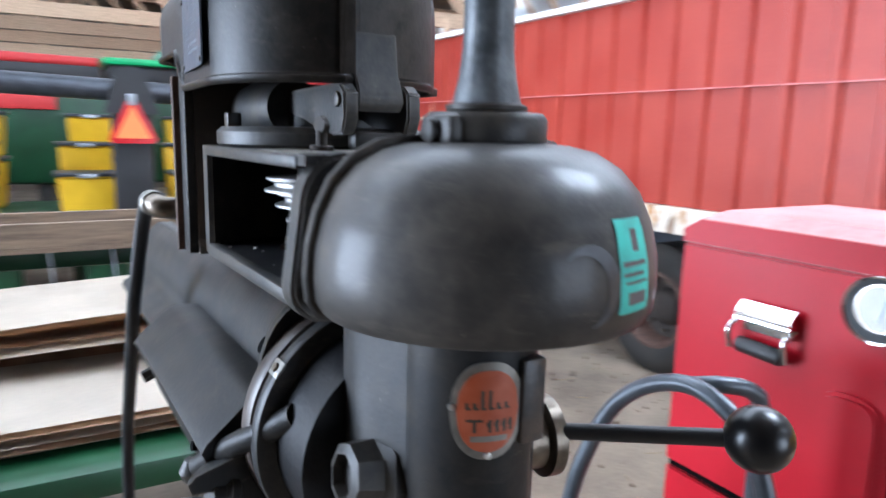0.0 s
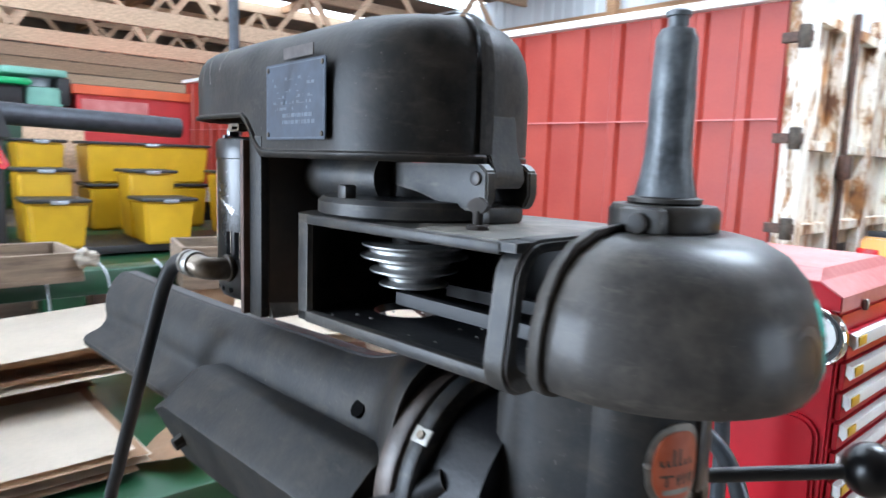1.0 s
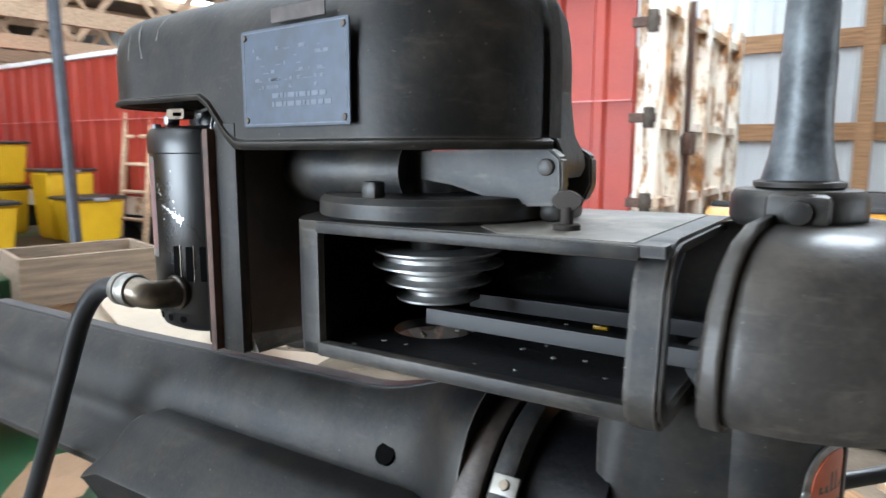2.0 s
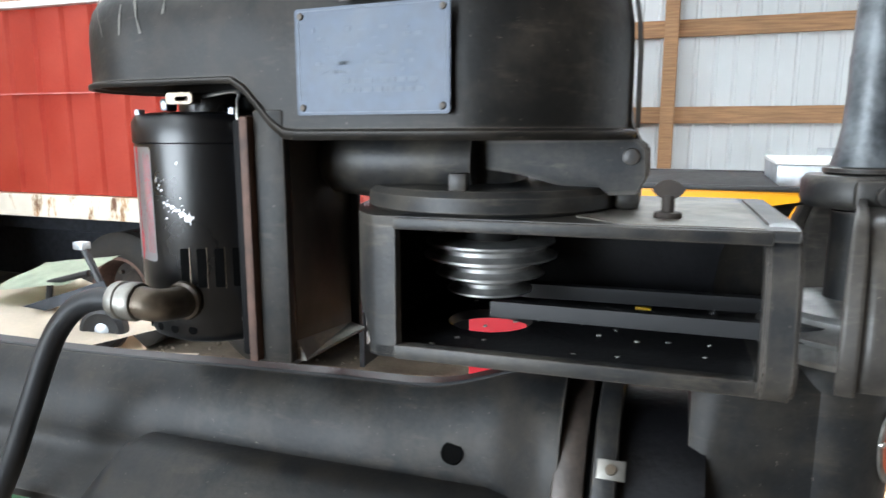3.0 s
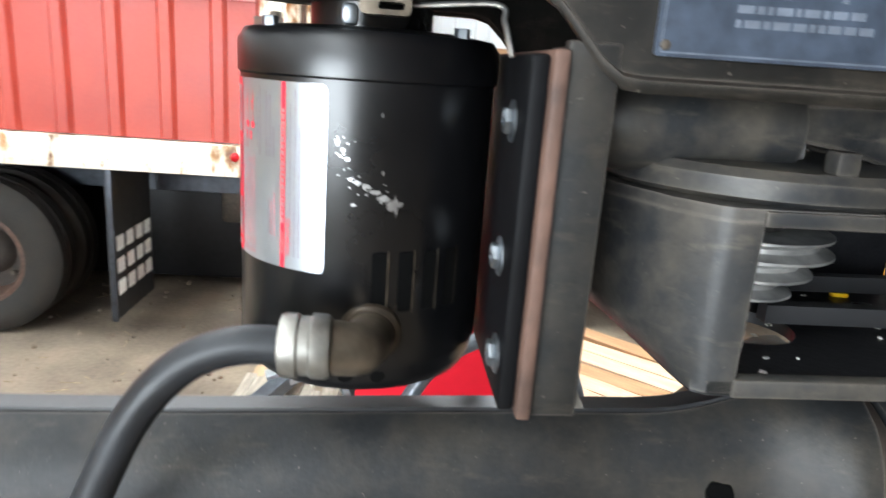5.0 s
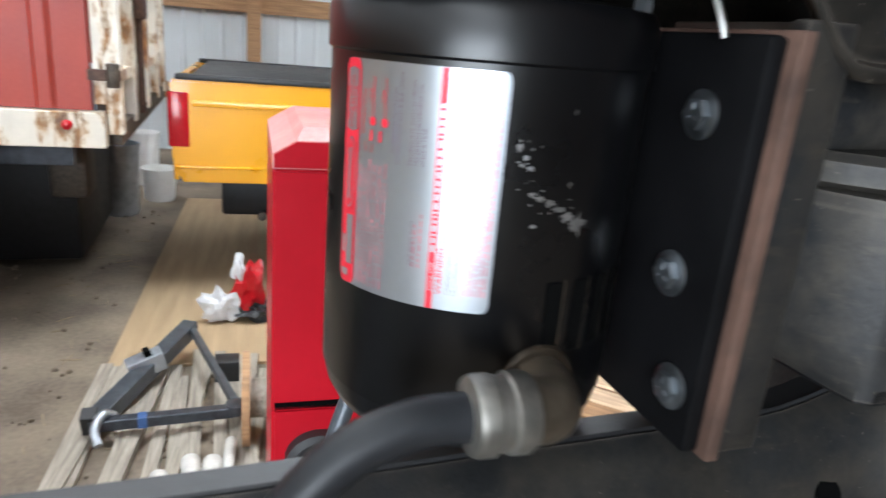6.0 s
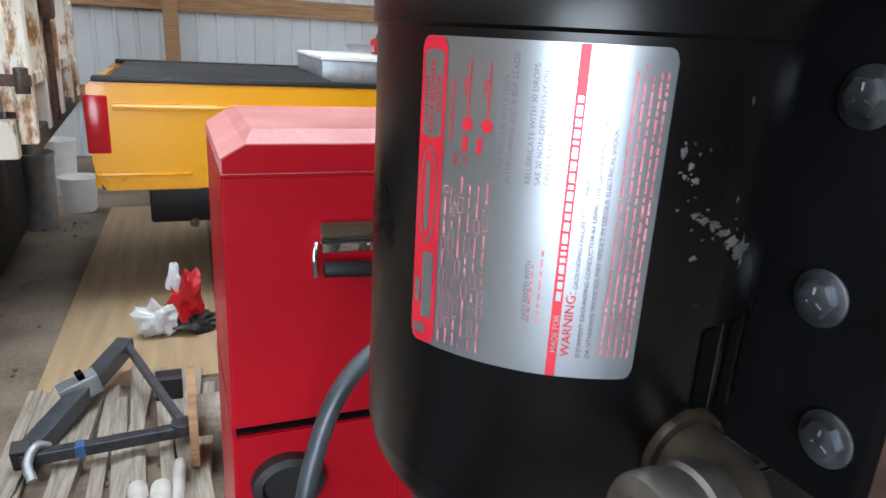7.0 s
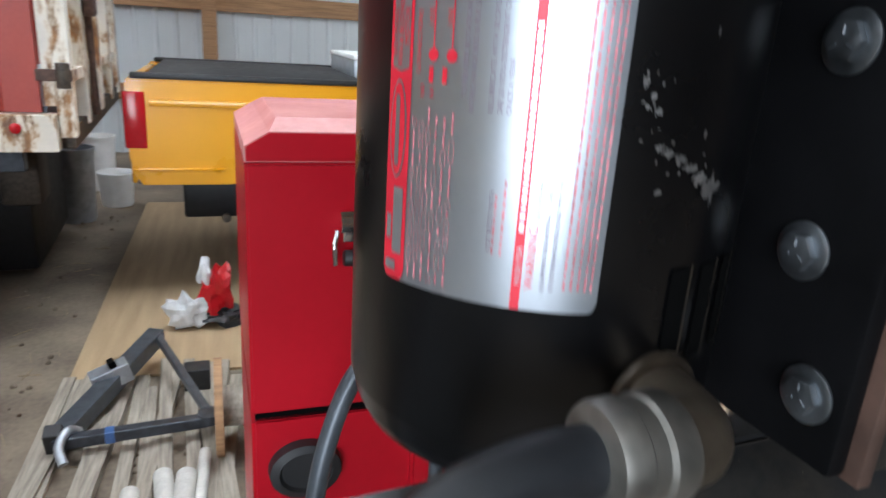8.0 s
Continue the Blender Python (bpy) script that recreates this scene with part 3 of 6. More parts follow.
bm = prism(bm_new(), [(0.095, by0 + 0.003), (bx1 - 0.016, by0 + 0.003), (bx1 - 0.016, by1 - 0.004), (0.04, by1 - 0.004), (0.07, -0.06)], bz1, bz1 + 0.0006)
part("lit_top_patch", bm, M["iron_dusty"], drill, "pale dusty patch with the light on the box top in its colour")
# end wall: flared for most of its height, drawn in towards the floor
wall = [BOX[0]] + BOX[:3:-1] + [BOX[3], (bx0 - 0.025, by1), (bx0 - 0.026, by0 + 0.09), (bx0 - 0.02, by0 + 0.056), (bx0 - 0.003, by0 + 0.026), (bx0 + 0.012, by0 + 0.012), (bx0 + 0.021, by0 + 0.004), (bx0 + 0.019, by0)]
bm = bm_new()
rows = [[bm.verts.new((x + (1 - g) * flare(y), y, z)) for x, y in wall] for z, g in ((bz0 + 0.001, 0.15), (bz0 + 0.008, 0.45), (bz0 + 0.018, 0.8), (bz0 + 0.03, 1.0), (bz1 - 0.006, 1.0))]
k = len(wall)
for p, q in zip(rows, rows[1:]):
    for i in range(k):
        bm.faces.new((p[i], p[(i + 1) % k], q[(i + 1) % k], q[i]))
bm.faces.new(rows[0][::-1])
bm.faces.new(rows[-1])
part("box_end", bm, M["iron"], drill)
part("box_back", box(bm_new(), bx0 - 0.029, 0.166, by1 - 0.006, by1, bz0 + 0.007, bz1 - 0.006, 0.001), M["grime_shade"], drill)
# front lips of the floor and the top
bm = box(bm_new(), bx0 + 0.018, bx1 - 0.012, by0 - 0.0015, by0 + 0.008, bz0 - 0.001, bz0 + 0.0085, 0.0015)
part("lower_lip", bm, M["iron"], drill)
bm = box(bm_new(), bx0 + 0.018, bx1 - 0.012, by0 - 0.0015, by0 + 0.006, bz1 - 0.008, bz1 - 0.0005, 0.0015)
part("upper_lip", bm, M["iron"], drill)
# the flanged frame round the open end of the box
def ring_plate(bm, outer, inner, a, b, m):
    """A frame between two outlines of as many points, extruded from a to b."""
    loops = [[bm.verts.new((x, y, h)) for x, y in pts] for pts, h in ((outer, a), (outer, b), (inner, b), (inner, a))]
    k = len(outer)
    for p, q in zip(loops, loops[1:] + loops[:1]):
        for i in range(k):
            bm.faces.new((p[i], p[(i + 1) % k], q[(i + 1) % k], q[i]))
    bmesh.ops.transform(bm, matrix=m, verts=bm.verts)
    return bm


bm = ring_plate(bm_new(), rrect(by0 - 0.003, by1 + 0.003, bz0 - 0.005, bz1 + 0.0015, 0.024, 7), rrect(by0 + 0.009, by1 - 0.009, bz0 + 0.007, bz1 - 0.007, 0.018, 7), bx1 - 0.015, bx1 + 0.003, ALONG_X)
bmesh.ops.bevel(bm, geom=[e for e in bm.edges if e.calc_length() > 0.03 or abs(e.verts[0].co.x - e.verts[1].co.x) < 1e-5], offset=0.0022, segments=2, affect="EDGES")
for v in bm.verts:
    if v.co.y < by0 + 0.03:
        v.co.y -= 0.012 * (1 - (v.co.z - bz0) / (bz1 - bz0)) - 0.003
part("end_flange", bm, M["iron"], drill)
# swarf and chips
bm = bm_new()
for i in range(26):
    x, y = rng.uniform(-0.02, 0.17), rng.uniform(-0.08, 0.06)
    s = rng.uniform(0.0006, 0.0016)
    box(bm, -s, s, -s * 0.7, s * 0.7, 0, s * 0.6, 0, pose(x, y, bz0 + 0.007, 0, 0, rng.uniform(0, 180)))
tagged(part("swarf", bm, M["chips"], drill, "scattered pale metal chips"), kind="stuff")
part("yellow_chip", box(bm_new(), 0.103, 0.115, 0.0455, 0.0505, bz0 + 0.007, bz0 + 0.01, 0.001), M["planter"], drill)

# step pulley and belt
prof = [(0.012, 1.2445)]
for r, z in ((0.0305, 1.2465), (0.039, 1.259), (0.0475, 1.2715)):
    prof += [(r, z), (r, z + 0.0014), (r - 0.008, z + 0.0042), (r - 0.008, z + 0.0068), (r - 0.0015, z + 0.0098), (r - 0.0015, z + 0.0112)]
prof += [(0.018, 1.2835)]
part("pulley_hub", lathe(bm_new(), [(0.02, 1.2832), (0.0205, 1.285), (0.0205, 1.3015)], pose(0.003, -0.004, 0), 40), M["iron_dark"], drill)
part("step_pulley", lathe(bm_new(), prof, pose(0.003, -0.004, 0), 64), M["alu"], drill, "bright aluminium step pulley")
bm = bm_new()
for y0, y1 in ((-0.03, -0.034), (0.03, 0.034)):
    prism(bm, [(0.01, y0), (0.24, y1), (0.24, y1 + 0.009), (0.01, y0 + 0.009)], 1.233, 1.2435)
part("drive_belt", bm, M["rubber"], drill, "black vee belt")

# pivot disc, nose boss, hinge lugs
bm = lathe(bm_new(), [(0.0, 1.3075), (0.084, 1.3075), (0.087, 1.31), (0.087, 1.319), (0.083, 1.323), (0.07, 1.3235), (0, 1.324)], pose(0.003, 0, 0), 72)
part("pivot_disc", bm, M["iron"], drill)
bm = bm_new()
lathe(bm, [(0.0, -0.126), (0.005, -0.125), (0.007, -0.118), (0.016, -0.114), (0.0235, -0.104), (0.0255, -0.08), (0.0255, -0.02), (0.023, 0.0), (0, 0.0)], Matrix.Translation((0, -0.026, 1.3385)) @ Matrix.Rotation(radians(90), 4, "Y"), 32)
part("nose_boss", bm, M["iron"], drill)
bm = prism(bm_new(), rrect(-0.075, 0.022, -0.03, 0.05, 0.02), 1.322, 1.347)
bmesh.ops.bevel(bm, geom=[e for e in bm.edges if all(abs(v.co.z - 1.347) < 1e-4 for v in e.verts)], offset=0.006, segments=3, affect="EDGES")
part("yoke", bm, M["iron"], drill)
for y in (-0.031, 0.018):
    bm = prism(bm_new(), [(0.0, 1.352), (0.1, 1.354), (0.108, 1.348), (0.109, 1.33), (0.104, 1.319), (0.066, 1.317), (0.06, 1.322), (0.03, 1.33), (0.0, 1.334)], y, y + 0.011, SWAP_XZ)
    bmesh.ops.bevel(bm, geom=bm.edges[:], offset=0.0015, segments=2, affect="EDGES")
    part("hinge_lug", bm, M["iron"], drill)
part("hinge_pin", cyl(bm_new(), 0.0052, (0.0985, -0.0335, 1.3425), (0.0985, 0.031, 1.3425), 20, 0.001), M["iron_bare"], drill)
part("lug_bridge", box(bm_new(), 0.089, 0.104, -0.021, 0.02, 1.308, 1.3215, 0.004), M["iron"], drill)
part("clamp_bolt", box(bm_new(), -0.004, 0.007, -0.082, -0.071, 1.3225, 1.3335, 0.0015), M["iron"], drill)
# thumb screw on the box top
bm = bm_new()
cyl(bm, 0.0078, (0.1215, -0.0525, 1.307), (0.1215, -0.0525, 1.3115), 24, 0.001)
cyl(bm, 0.0036, (0.1215, -0.0525, 1.311), (0.1215, -0.0525, 1.321), 16)
prism(bm, [(0.1215 + 0.0081 * math.cos(a) * (1 + 0.12 * math.cos(2 * a)), 1.3245 + 0.0058 * math.sin(a) * (1 - 0.25 * math.cos(a) ** 8)) for a in np.linspace(0, 6.2832, 29)[:-1]], -0.0543, -0.0507, SWAP_XZ)
part("thumb_screw", bm, M["dirty_hub"], drill, "dark rusty thumb screw")

# motor bracket
part("motor_bracket", box(bm_new(), -0.1325, -0.1106, -0.0895, -0.081, 1.2055, 1.372, 0.0015), M["iron_dark"], drill)
part("bracket_web", box(bm_new(), -0.1186, -0.1106, -0.081, 0.002, 1.2057, 1.372, 0.001), M["bracket_side"], drill, "brown-stained steel bracket web")
bm = bm_new()
ends = [[bm.verts.new((x, y, z)) for x, z in ((-0.1107, 1.2056), (w, 1.2056), (w, 1.207), (-0.1107, h))] for y, w, h in ((-0.0812, -0.104, 1.2195), (0.0, -0.0985, 1.2105))]
for i in range(4):
    bm.faces.new((ends[0][i], ends[0][(i + 1) % 4], ends[1][(i + 1) % 4], ends[1][i]))
bm.faces.new(ends[0][::-1])
bm.faces.new(ends[1])
part("bracket_foot", bm, M["iron_dusty"], drill)
# near-black upright strip between the bracket web and the box
part("rear_dark_strip", box(bm_new(), -0.1165, -0.1045, 0.003, 0.009, 1.2, 1.345, 0.001), M["grime_shade"], drill)
part("mount_plate", box(bm_new(), -0.1393, -0.133, -0.095, 0.07, 1.2062, 1.368, 0.0012), M["rust"], drill, "rust-brown steel mounting plate")

# motor
AX = pose(-0.213, -0.012, 0)
bm = lathe(bm_new(), [(0.03, 1.203), (0.052, 1.204), (0.058, 1.207), (0.061, 1.213), (0.0622, 1.2195), (0.0629, 1.221), (0.0629, 1.35), (0.0642, 1.351), (0.0642, 1.3655), (0.061, 1.3705), (0.05, 1.3725), (0.02, 1.373)], AX, 96)
motor = part("electric_motor", bm, M["black"], drill, "glossy black electric motor standing on end")


def on_motor(bm, lift):
    """Wrap flat shapes, x round the motor (0 at the label's middle) and y up, on the motor."""
    for v in bm.verts:
        x = v.co.x if v.co.x > 0.0355 else 0.0355 - (0.0355 - v.co.x) * 1.045
        a = radians(-132.1) + x / 0.0725
        v.co = (-0.213 + (0.0631 + lift) * math.cos(a), -0.012 + (0.0631 + lift) * math.sin(a), 1.3065 + 0.974 * v.co.y)
    return bm


def sheet(bm, x0, x1, y0, y1, r=0.0, step=0.003):
    """A thin sheet cut into narrow strips, so that it can bend round the motor."""
    n = max(1, int((x1 - x0) / step))
    cols = []
    for i in range(n + 1):
        x = x0 + (x1 - x0) * i / n
        e = min(x - x0, x1 - x)
        c = r - math.sqrt(max(0, r * r - (r - e) ** 2)) if e < r else 0
        cols.append((bm.verts.new((x, y0 + c, 0)), bm.verts.new((x, y1 - c, 0))))
    for a, b in zip(cols, cols[1:]):
        bm.faces.new((a[0], b[0], b[1], a[1]))
    return bm


# rating label: x from -0.035 to 0.035, y from -0.0425 to 0.0425, its lines of print run upwards
label = part("rating_label", on_motor(sheet(bm_new(), -0.0352, 0.0352, -0.0425, 0.0425, 0.003, 0.0008), 0.0003), M["foil"], motor, "silver foil rating label")
part("red_band", on_motor(sheet(bm_new(), -0.035, -0.0255, -0.0424, 0.0424, 0.003, 0.0008), 0.0005), M["label_red"], label)
part("red_line", on_motor(sheet(bm_new(), 0.0105, 0.0132, -0.0424, 0.0424), 0.0005), M["label_red"], label)
for x0, x1, y0, y1, r in ((-0.0335, -0.0265, 0.0165, 0.0395, 0.001), (-0.031, -0.0268, -0.035, -0.0145, 0.0005), (-0.0338, -0.0318, -0.031, -0.023, 0.0004), (-0.0338, -0.0292, -0.0408, -0.036, 0.001)):
    part("pale_panel", on_motor(sheet(bm_new(), x0, x1, y0, y1, r), 0.0007), M["foil"], label)
bm = bm_new()
lathe(bm, [(1.0, 0), (0.0, 0.0)], pose(-0.0302, 0.001, 0) @ Matrix.Diagonal((0.0036, 0.0135, 1, 1)), 40)
part("oval_mark", on_motor(bm, 0.0007), M["foil"], label)
bm = bm_new()
lathe(bm, [(1.0, 0), (0.0, 0.0)], pose(-0.0302, 0.001, 0) @ Matrix.Diagonal((0.003, 0.0127, 1, 1)), 40)
part("oval_field", on_motor(bm, 0.0008), M["label_red"], label)
bm = bm_new()
sheet(bm, -0.0312, -0.0294, -0.009, 0.0105, 0.0006, 0.0004)
part("oval_bar", on_motor(bm, 0.0009), M["foil"], label)
UP = Matrix.Rotation(radians(90), 4, "Z")


def printed(lines, material, name, lift=0.0006):
    for text, x, y, size in lines:
        part(name, on_motor(writing(bm_new(), text, size, pose(x, y, 0) @ UP), lift), material, label)


printed([("FAN & BLOWER", -0.0292, 0.018, 0.0026), ("MOTOR", -0.0268, 0.0235, 0.0026), ("SPLIT-PHASE", -0.0316, 0.0205, 0.0022)], M["label_red"], "red_print", 0.0009)
printed([("CONNECTIONS", -0.0222, 0.0165, 0.0022), ("LINE", -0.0182, 0.0285, 0.0022), ("LINE", -0.0122, 0.0285, 0.0022),
         ("RED", -0.0205, 0.0105, 0.0018), ("BLK", -0.0172, 0.0105, 0.0018),
         ("WARNING:", 0.0165, -0.0365, 0.0036)], M["label_red"], "red_print")
printed([("TO REVERSE ROTATION", -0.0066, 0.0115, 0.0021), ("INTERCHANGE RED & BLK LEADS", -0.0042, 0.008, 0.0021),
         ("RELUBRICATE WITH 30 DROPS", 0.0012, 0.0085, 0.0021), ("SAE 20 NON-DETERGENT OIL", 0.0038, 0.0085, 0.0021), ("ONCE A YEAR", 0.0063, 0.0085, 0.0021),
         ("NOT REQ'D WITH", 0.0036, -0.0275, 0.002), ("GROUNDING-FAILURE TO CONNECT THE MOTOR FRAME TO", 0.0168, -0.0175, 0.0018),
         ("EQUIPMENT GROUNDING CONDUCTOR BY USING THE GROUNDING CORD, GREEN SCREW", 0.0196, -0.0365, 0.0018), ("OR OTHERWISE PROVIDED, MAY RESULT IN SERIOUS ELECTRICAL SHOCK.", 0.0222, -0.0365, 0.0018)], M["label_grey"], "grey_print")
printed([("MADE FOR", 0.0128, -0.0355, 0.0022)], M["foil"], "pale_print", 0.0008)
bm, rl = bm_new(), random.Random(9)
for x, y0, y1 in ((-0.0235, -0.04, 0.006), (-0.0208, -0.04, 0.004), (-0.0182, -0.04, 0.006), (-0.0155, -0.04, 0.005), (-0.0128, -0.04, 0.006), (-0.0102, -0.04, 0.004)):
    y = y0
    while y < y1:
        w = rl.uniform(0.0015, 0.006)
        if rl.random() < 0.35:
            for xa, xb, ya, yb in ((x - 0.0009, x + 0.0009, y, y + 0.0002), (x - 0.0009, x + 0.0009, y + w - 0.0002, y + w), (x - 0.0009, x - 0.0007, y, y + w), (x + 0.0007, x + 0.0009, y, y + w)):
                sheet(bm, xa, xb, ya, yb)
        else:
            sheet(bm, x - 0.0004, x + 0.0003, y, y + w)
        y += w + rl.uniform(0.0006, 0.0016)
for x in (0.0252, 0.0272, 0.0292, 0.0312, 0.0329):
    y = -0.036
    while y < 0.037:
        w = rl.uniform(0.001, 0.0042)
        sheet(bm, x - 0.0004, x + 0.0003, y, y + w)
        y += w + rl.uniform(0.0004, 0.0009)
for x, y0, y1 in ((0.0112, -0.034, 0.03), (0.0042, -0.028, -0.012), (0.0066, -0.028, -0.008)):
    y = y0
    while y < y1:
        w = rl.uniform(0.0008, 0.003)
        if x != 0.0112:
            sheet(bm, x - 0.0004, x + 0.0003, y, y + w)
        y += w + 0.0008
part("fine_print", on_motor(bm, 0.0006), M["label_pink"], label)
bm = bm_new()
y = -0.021
while y < 0.03:
    w = rl.uniform(0.0008, 0.0028)
    sheet(bm, 0.0112, 0.0126, y, y + w)
    y += w + 0.0007
part("bar_print", on_motor(bm, 0.0007), M["foil"], label)
# wiring sketch
bm = bm_new()
for x in (-0.0178, -0.0118):
    sheet(bm, x - 0.0002, x + 0.0002, 0.0225, 0.037)
    lathe(bm, [(0.0017, 0), (0.0012, 0)], pose(x, 0.0215, 0), 16)
for x, y in ((-0.019, 0.0165), (-0.0145, 0.0165)):
    sheet(bm, x, x + 0.0015, y - 0.002, y + 0.002)
part("wiring_sketch", on_motor(bm, 0.0006), M["label_red"], label)

# chipped paint patches beside the label
def blob(bm, cx, cy, sx, sy, seed, spikes=0.62):
    r = random.Random(seed)
    n = 22
    vs = [bm.verts.new((cx + sx * (1 + r.uniform(-spikes, spikes)) * math.cos(6.2832 * i / n), cy + sy * (1 + r.uniform(-spikes, spikes)) * math.sin(6.2832 * i / n), 0)) for i in range(n)]
    bm.faces.new(vs)


bm = bm_new()
for i, (x, y, sx, sy) in enumerate(((0.069, -0.0085, 0.0028, 0.0022), (0.0708, -0.009, 0.0009, 0.0042), (0.0722, -0.008, 0.002, 0.0011), (0.0645, -0.0055, 0.0026, 0.0013), (0.06, -0.003, 0.0026, 0.0012), (0.0555, -0.0005, 0.0024, 0.0011), (0.051, 0.001, 0.002, 0.001), (0.0475, 0.0025, 0.0014, 0.0007), (0.063, -0.007, 0.001, 0.0008), (0.0495, -0.009, 0.0013, 0.0007), (0.046, 0.0115, 0.001, 0.0009), (0.0435, 0.015, 0.0011, 0.0008), (0.0405, 0.0185, 0.0009, 0.0012), (0.042, 0.0125, 0.0008, 0.0006), (0.0635, 0.006, 0.0005, 0.001), (0.062, 0.031, 0.0005, 0.001))):
    blob(bm, x, y, sx, sy, i + 3, 0.5)
for i in range(22):
    f = rl.random()
    blob(bm, 0.046 + 0.024 * f + rl.gauss(0, 0.0025), 0.004 - 0.011 * f + rl.gauss(0, 0.003), rl.uniform(0.0002, 0.0006), rl.uniform(0.0002, 0.0005), i + 40)
for i in range(14):
    blob(bm, rl.gauss(0.0435, 0.003), rl.gauss(0.0145, 0.004), rl.uniform(0.0002, 0.0006), rl.uniform(0.0002, 0.0005), i + 80)
part("chipped_paint", on_motor(bm, 0.0004), M["primer"], motor, "bare patches of chipped paint")
# vent slots low on the motor, and notches at its bottom rim: black shapes for their shade
for i in range(4):
    x = 0.06 + i * 0.0142
    bm = sheet(bm_new(), x, x + 0.008, -0.06, -0.031, 0.001, 0.001)
    slot = part("vent_slot", on_motor(bm, 0.0003), M["void"], motor)
    bm = sheet(bm_new(), x + 0.008, x + 0.0085, -0.061, -0.03)
    part("slot_edge", on_motor(bm, 0.0006), M["cast"], slot)
for x in (0.012, 0.03, 0.048, 0.066):
    bm = bm_new()
    lathe(bm, [(0.0035, 0), (0, 0)], pose(x, -0.0935, 0) @ Matrix.Diagonal((1.2, 0.9, 1, 1)), 16)
    part("rim_notch", on_motor(bm, -0.0012), M["void"], motor)
# cap, clip, through-bolt nuts and the bent wire on top
part("top_cap", lathe(bm_new(), [(0.03, 1.3725), (0.03, 1.384), (0.026, 1.387), (0.0, 1.387)], AX, 40), M["black"], motor)
bm = bm_new()
outer, inner = rrect(-0.2175, -0.1955, 1.3775, 1.3855, 0.0028), rrect(-0.2095, -0.1985, 1.3797, 1.3828, 0.0013)
loops = [[bm.verts.new((x, y, z)) for x, z in pts] for pts, y in ((outer, -0.067), (outer, -0.057), (inner, -0.057), (inner, -0.067))]
for p, q in zip(loops, loops[1:] + loops[:1]):
    for i in range(len(outer)):
        bm.faces.new((p[i], p[(i + 1) % len(outer)], q[(i + 1) % len(outer)], q[i]))
clip = part("clip", bm, M["cast"], motor, "grey metal buckle clip")
part("clip_tab", box(bm_new(), -0.2245, -0.2178, -0.066, -0.054, 1.3728, 1.3815, 0.002), M["zinc"], clip)
for a in (-139, -45, 41, 135):
    p = Vector((-0.213 + 0.0575 * math.cos(radians(a)), -0.012 + 0.0575 * math.sin(radians(a)), 1.3685))
    part("through_bolt", cyl(bm_new(), 0.0036, p, p + Vector((0, 0, 0.0065)), 6, 0.0005), M["zinc"], motor)
bm = tube(bm_new(), spline([(-0.195, -0.055, 1.383), (-0.16, -0.066, 1.385), (-0.1565, -0.07, 1.378), (-0.1545, -0.0735, 1.37), (-0.153, -0.075, 1.364)], 5), 0.0013, 8)
part("bent_wire", bm, M["steel"], motor)
# motor feet and mounting bolts
part("motor_foot", box(bm_new(), -0.1475, -0.1395, -0.0905, 0.06, 1.2085, 1.366, 0.002), M["black_matte"], motor)
for y, z in ((-0.0645, 1.337), (-0.0646, 1.2748), (-0.0773, 1.2315)):
    bm = bm_new()
    lathe(bm, [(0.0, 0), (0.0094, 0), (0.0094, 0.0007), (0.0086, 0.0011), (0.006, 0.0014), (0.0, 0.0014)], Matrix.Translation((-0.148, y, z)) @ Matrix.Rotation(radians(-90), 4, "Y"), 32)
    cyl(bm, 0.0063, (-0.1492, y, z), (-0.1522, y, z), 6, 0.0007)
    for turn in (90, 210, 330):
        c, s = math.cos(radians(turn)), math.sin(radians(turn))
        cyl(bm, 0.0004, (-0.1523, y + 0.0018 * c, z + 0.0018 * s), (-0.1523, y + 0.0042 * c, z + 0.0042 * s), 6)
    part("mount_bolt", bm, M["zinc"], drill, "zinc flanged bolt")

# conduit elbow and hose
elbow = [(-0.207, -0.055, 1.2390), (-0.2065, -0.068, 1.2380), (-0.2075, -0.084, 1.2380), (-0.213, -0.096, 1.2395), (-0.225, -0.1, 1.2420)]
conduit = part("conduit_elbow", tube(bm_new(), spline(elbow, 6), 0.0116, 24), M["cast"], drill, "grey metal conduit elbow")
bm = cyl(bm_new(), 0.0165, (-0.207, -0.06, 1.2390), (-0.2067, -0.0695, 1.2383), 6, 0.002)
cyl(bm, 0.0145, (-0.2067, -0.0695, 1.2383), (-0.2066, -0.077, 1.2380), 28, 0.002)
part("hex_nut", bm, M["brass"], conduit)
bm = bm_new()
R = Matrix.Translation((-0.2215, -0.1, 1.2420)) @ Matrix.Rotation(radians(-90), 4, "Y")
lathe(bm, [(0.008, 0), (0.0128, 0.001), (0.0138, 0.003), (0.0138, 0.0085), (0.0126, 0.0095), (0.0126, 0.0135), (0.0136, 0.0145), (0.0136, 0.0195), (0.0128, 0.0215), (0.009, 0.0225)], R, 36)
part("coupling", bm, M["alu_dull"], conduit, "bright conduit coupling")
hose_pts = [(-0.24, -0.1, 1.2420), (-0.262, -0.1, 1.2410), (-0.284, -0.1, 1.231), (-0.305, -0.102, 1.206), (-0.327, -0.106, 1.157), (-0.35, -0.11, 1.105), (-0.388, -0.11, 1.04), (-0.44, -0.111, 0.95), (-0.48, -0.112, 0.87), (-0.5, -0.112, 0.7), (-0.46, -0.1, 0.35), (-0.4, -0.05, -0.1), (-0.38, 0.0, -0.27)]
part("flexible_hose", tube(bm_new(), spline(hose_pts, 10), 0.0083, 18), M["hose"], drill, "dark grey flexible conduit hose")

# ram with an open slot along its top
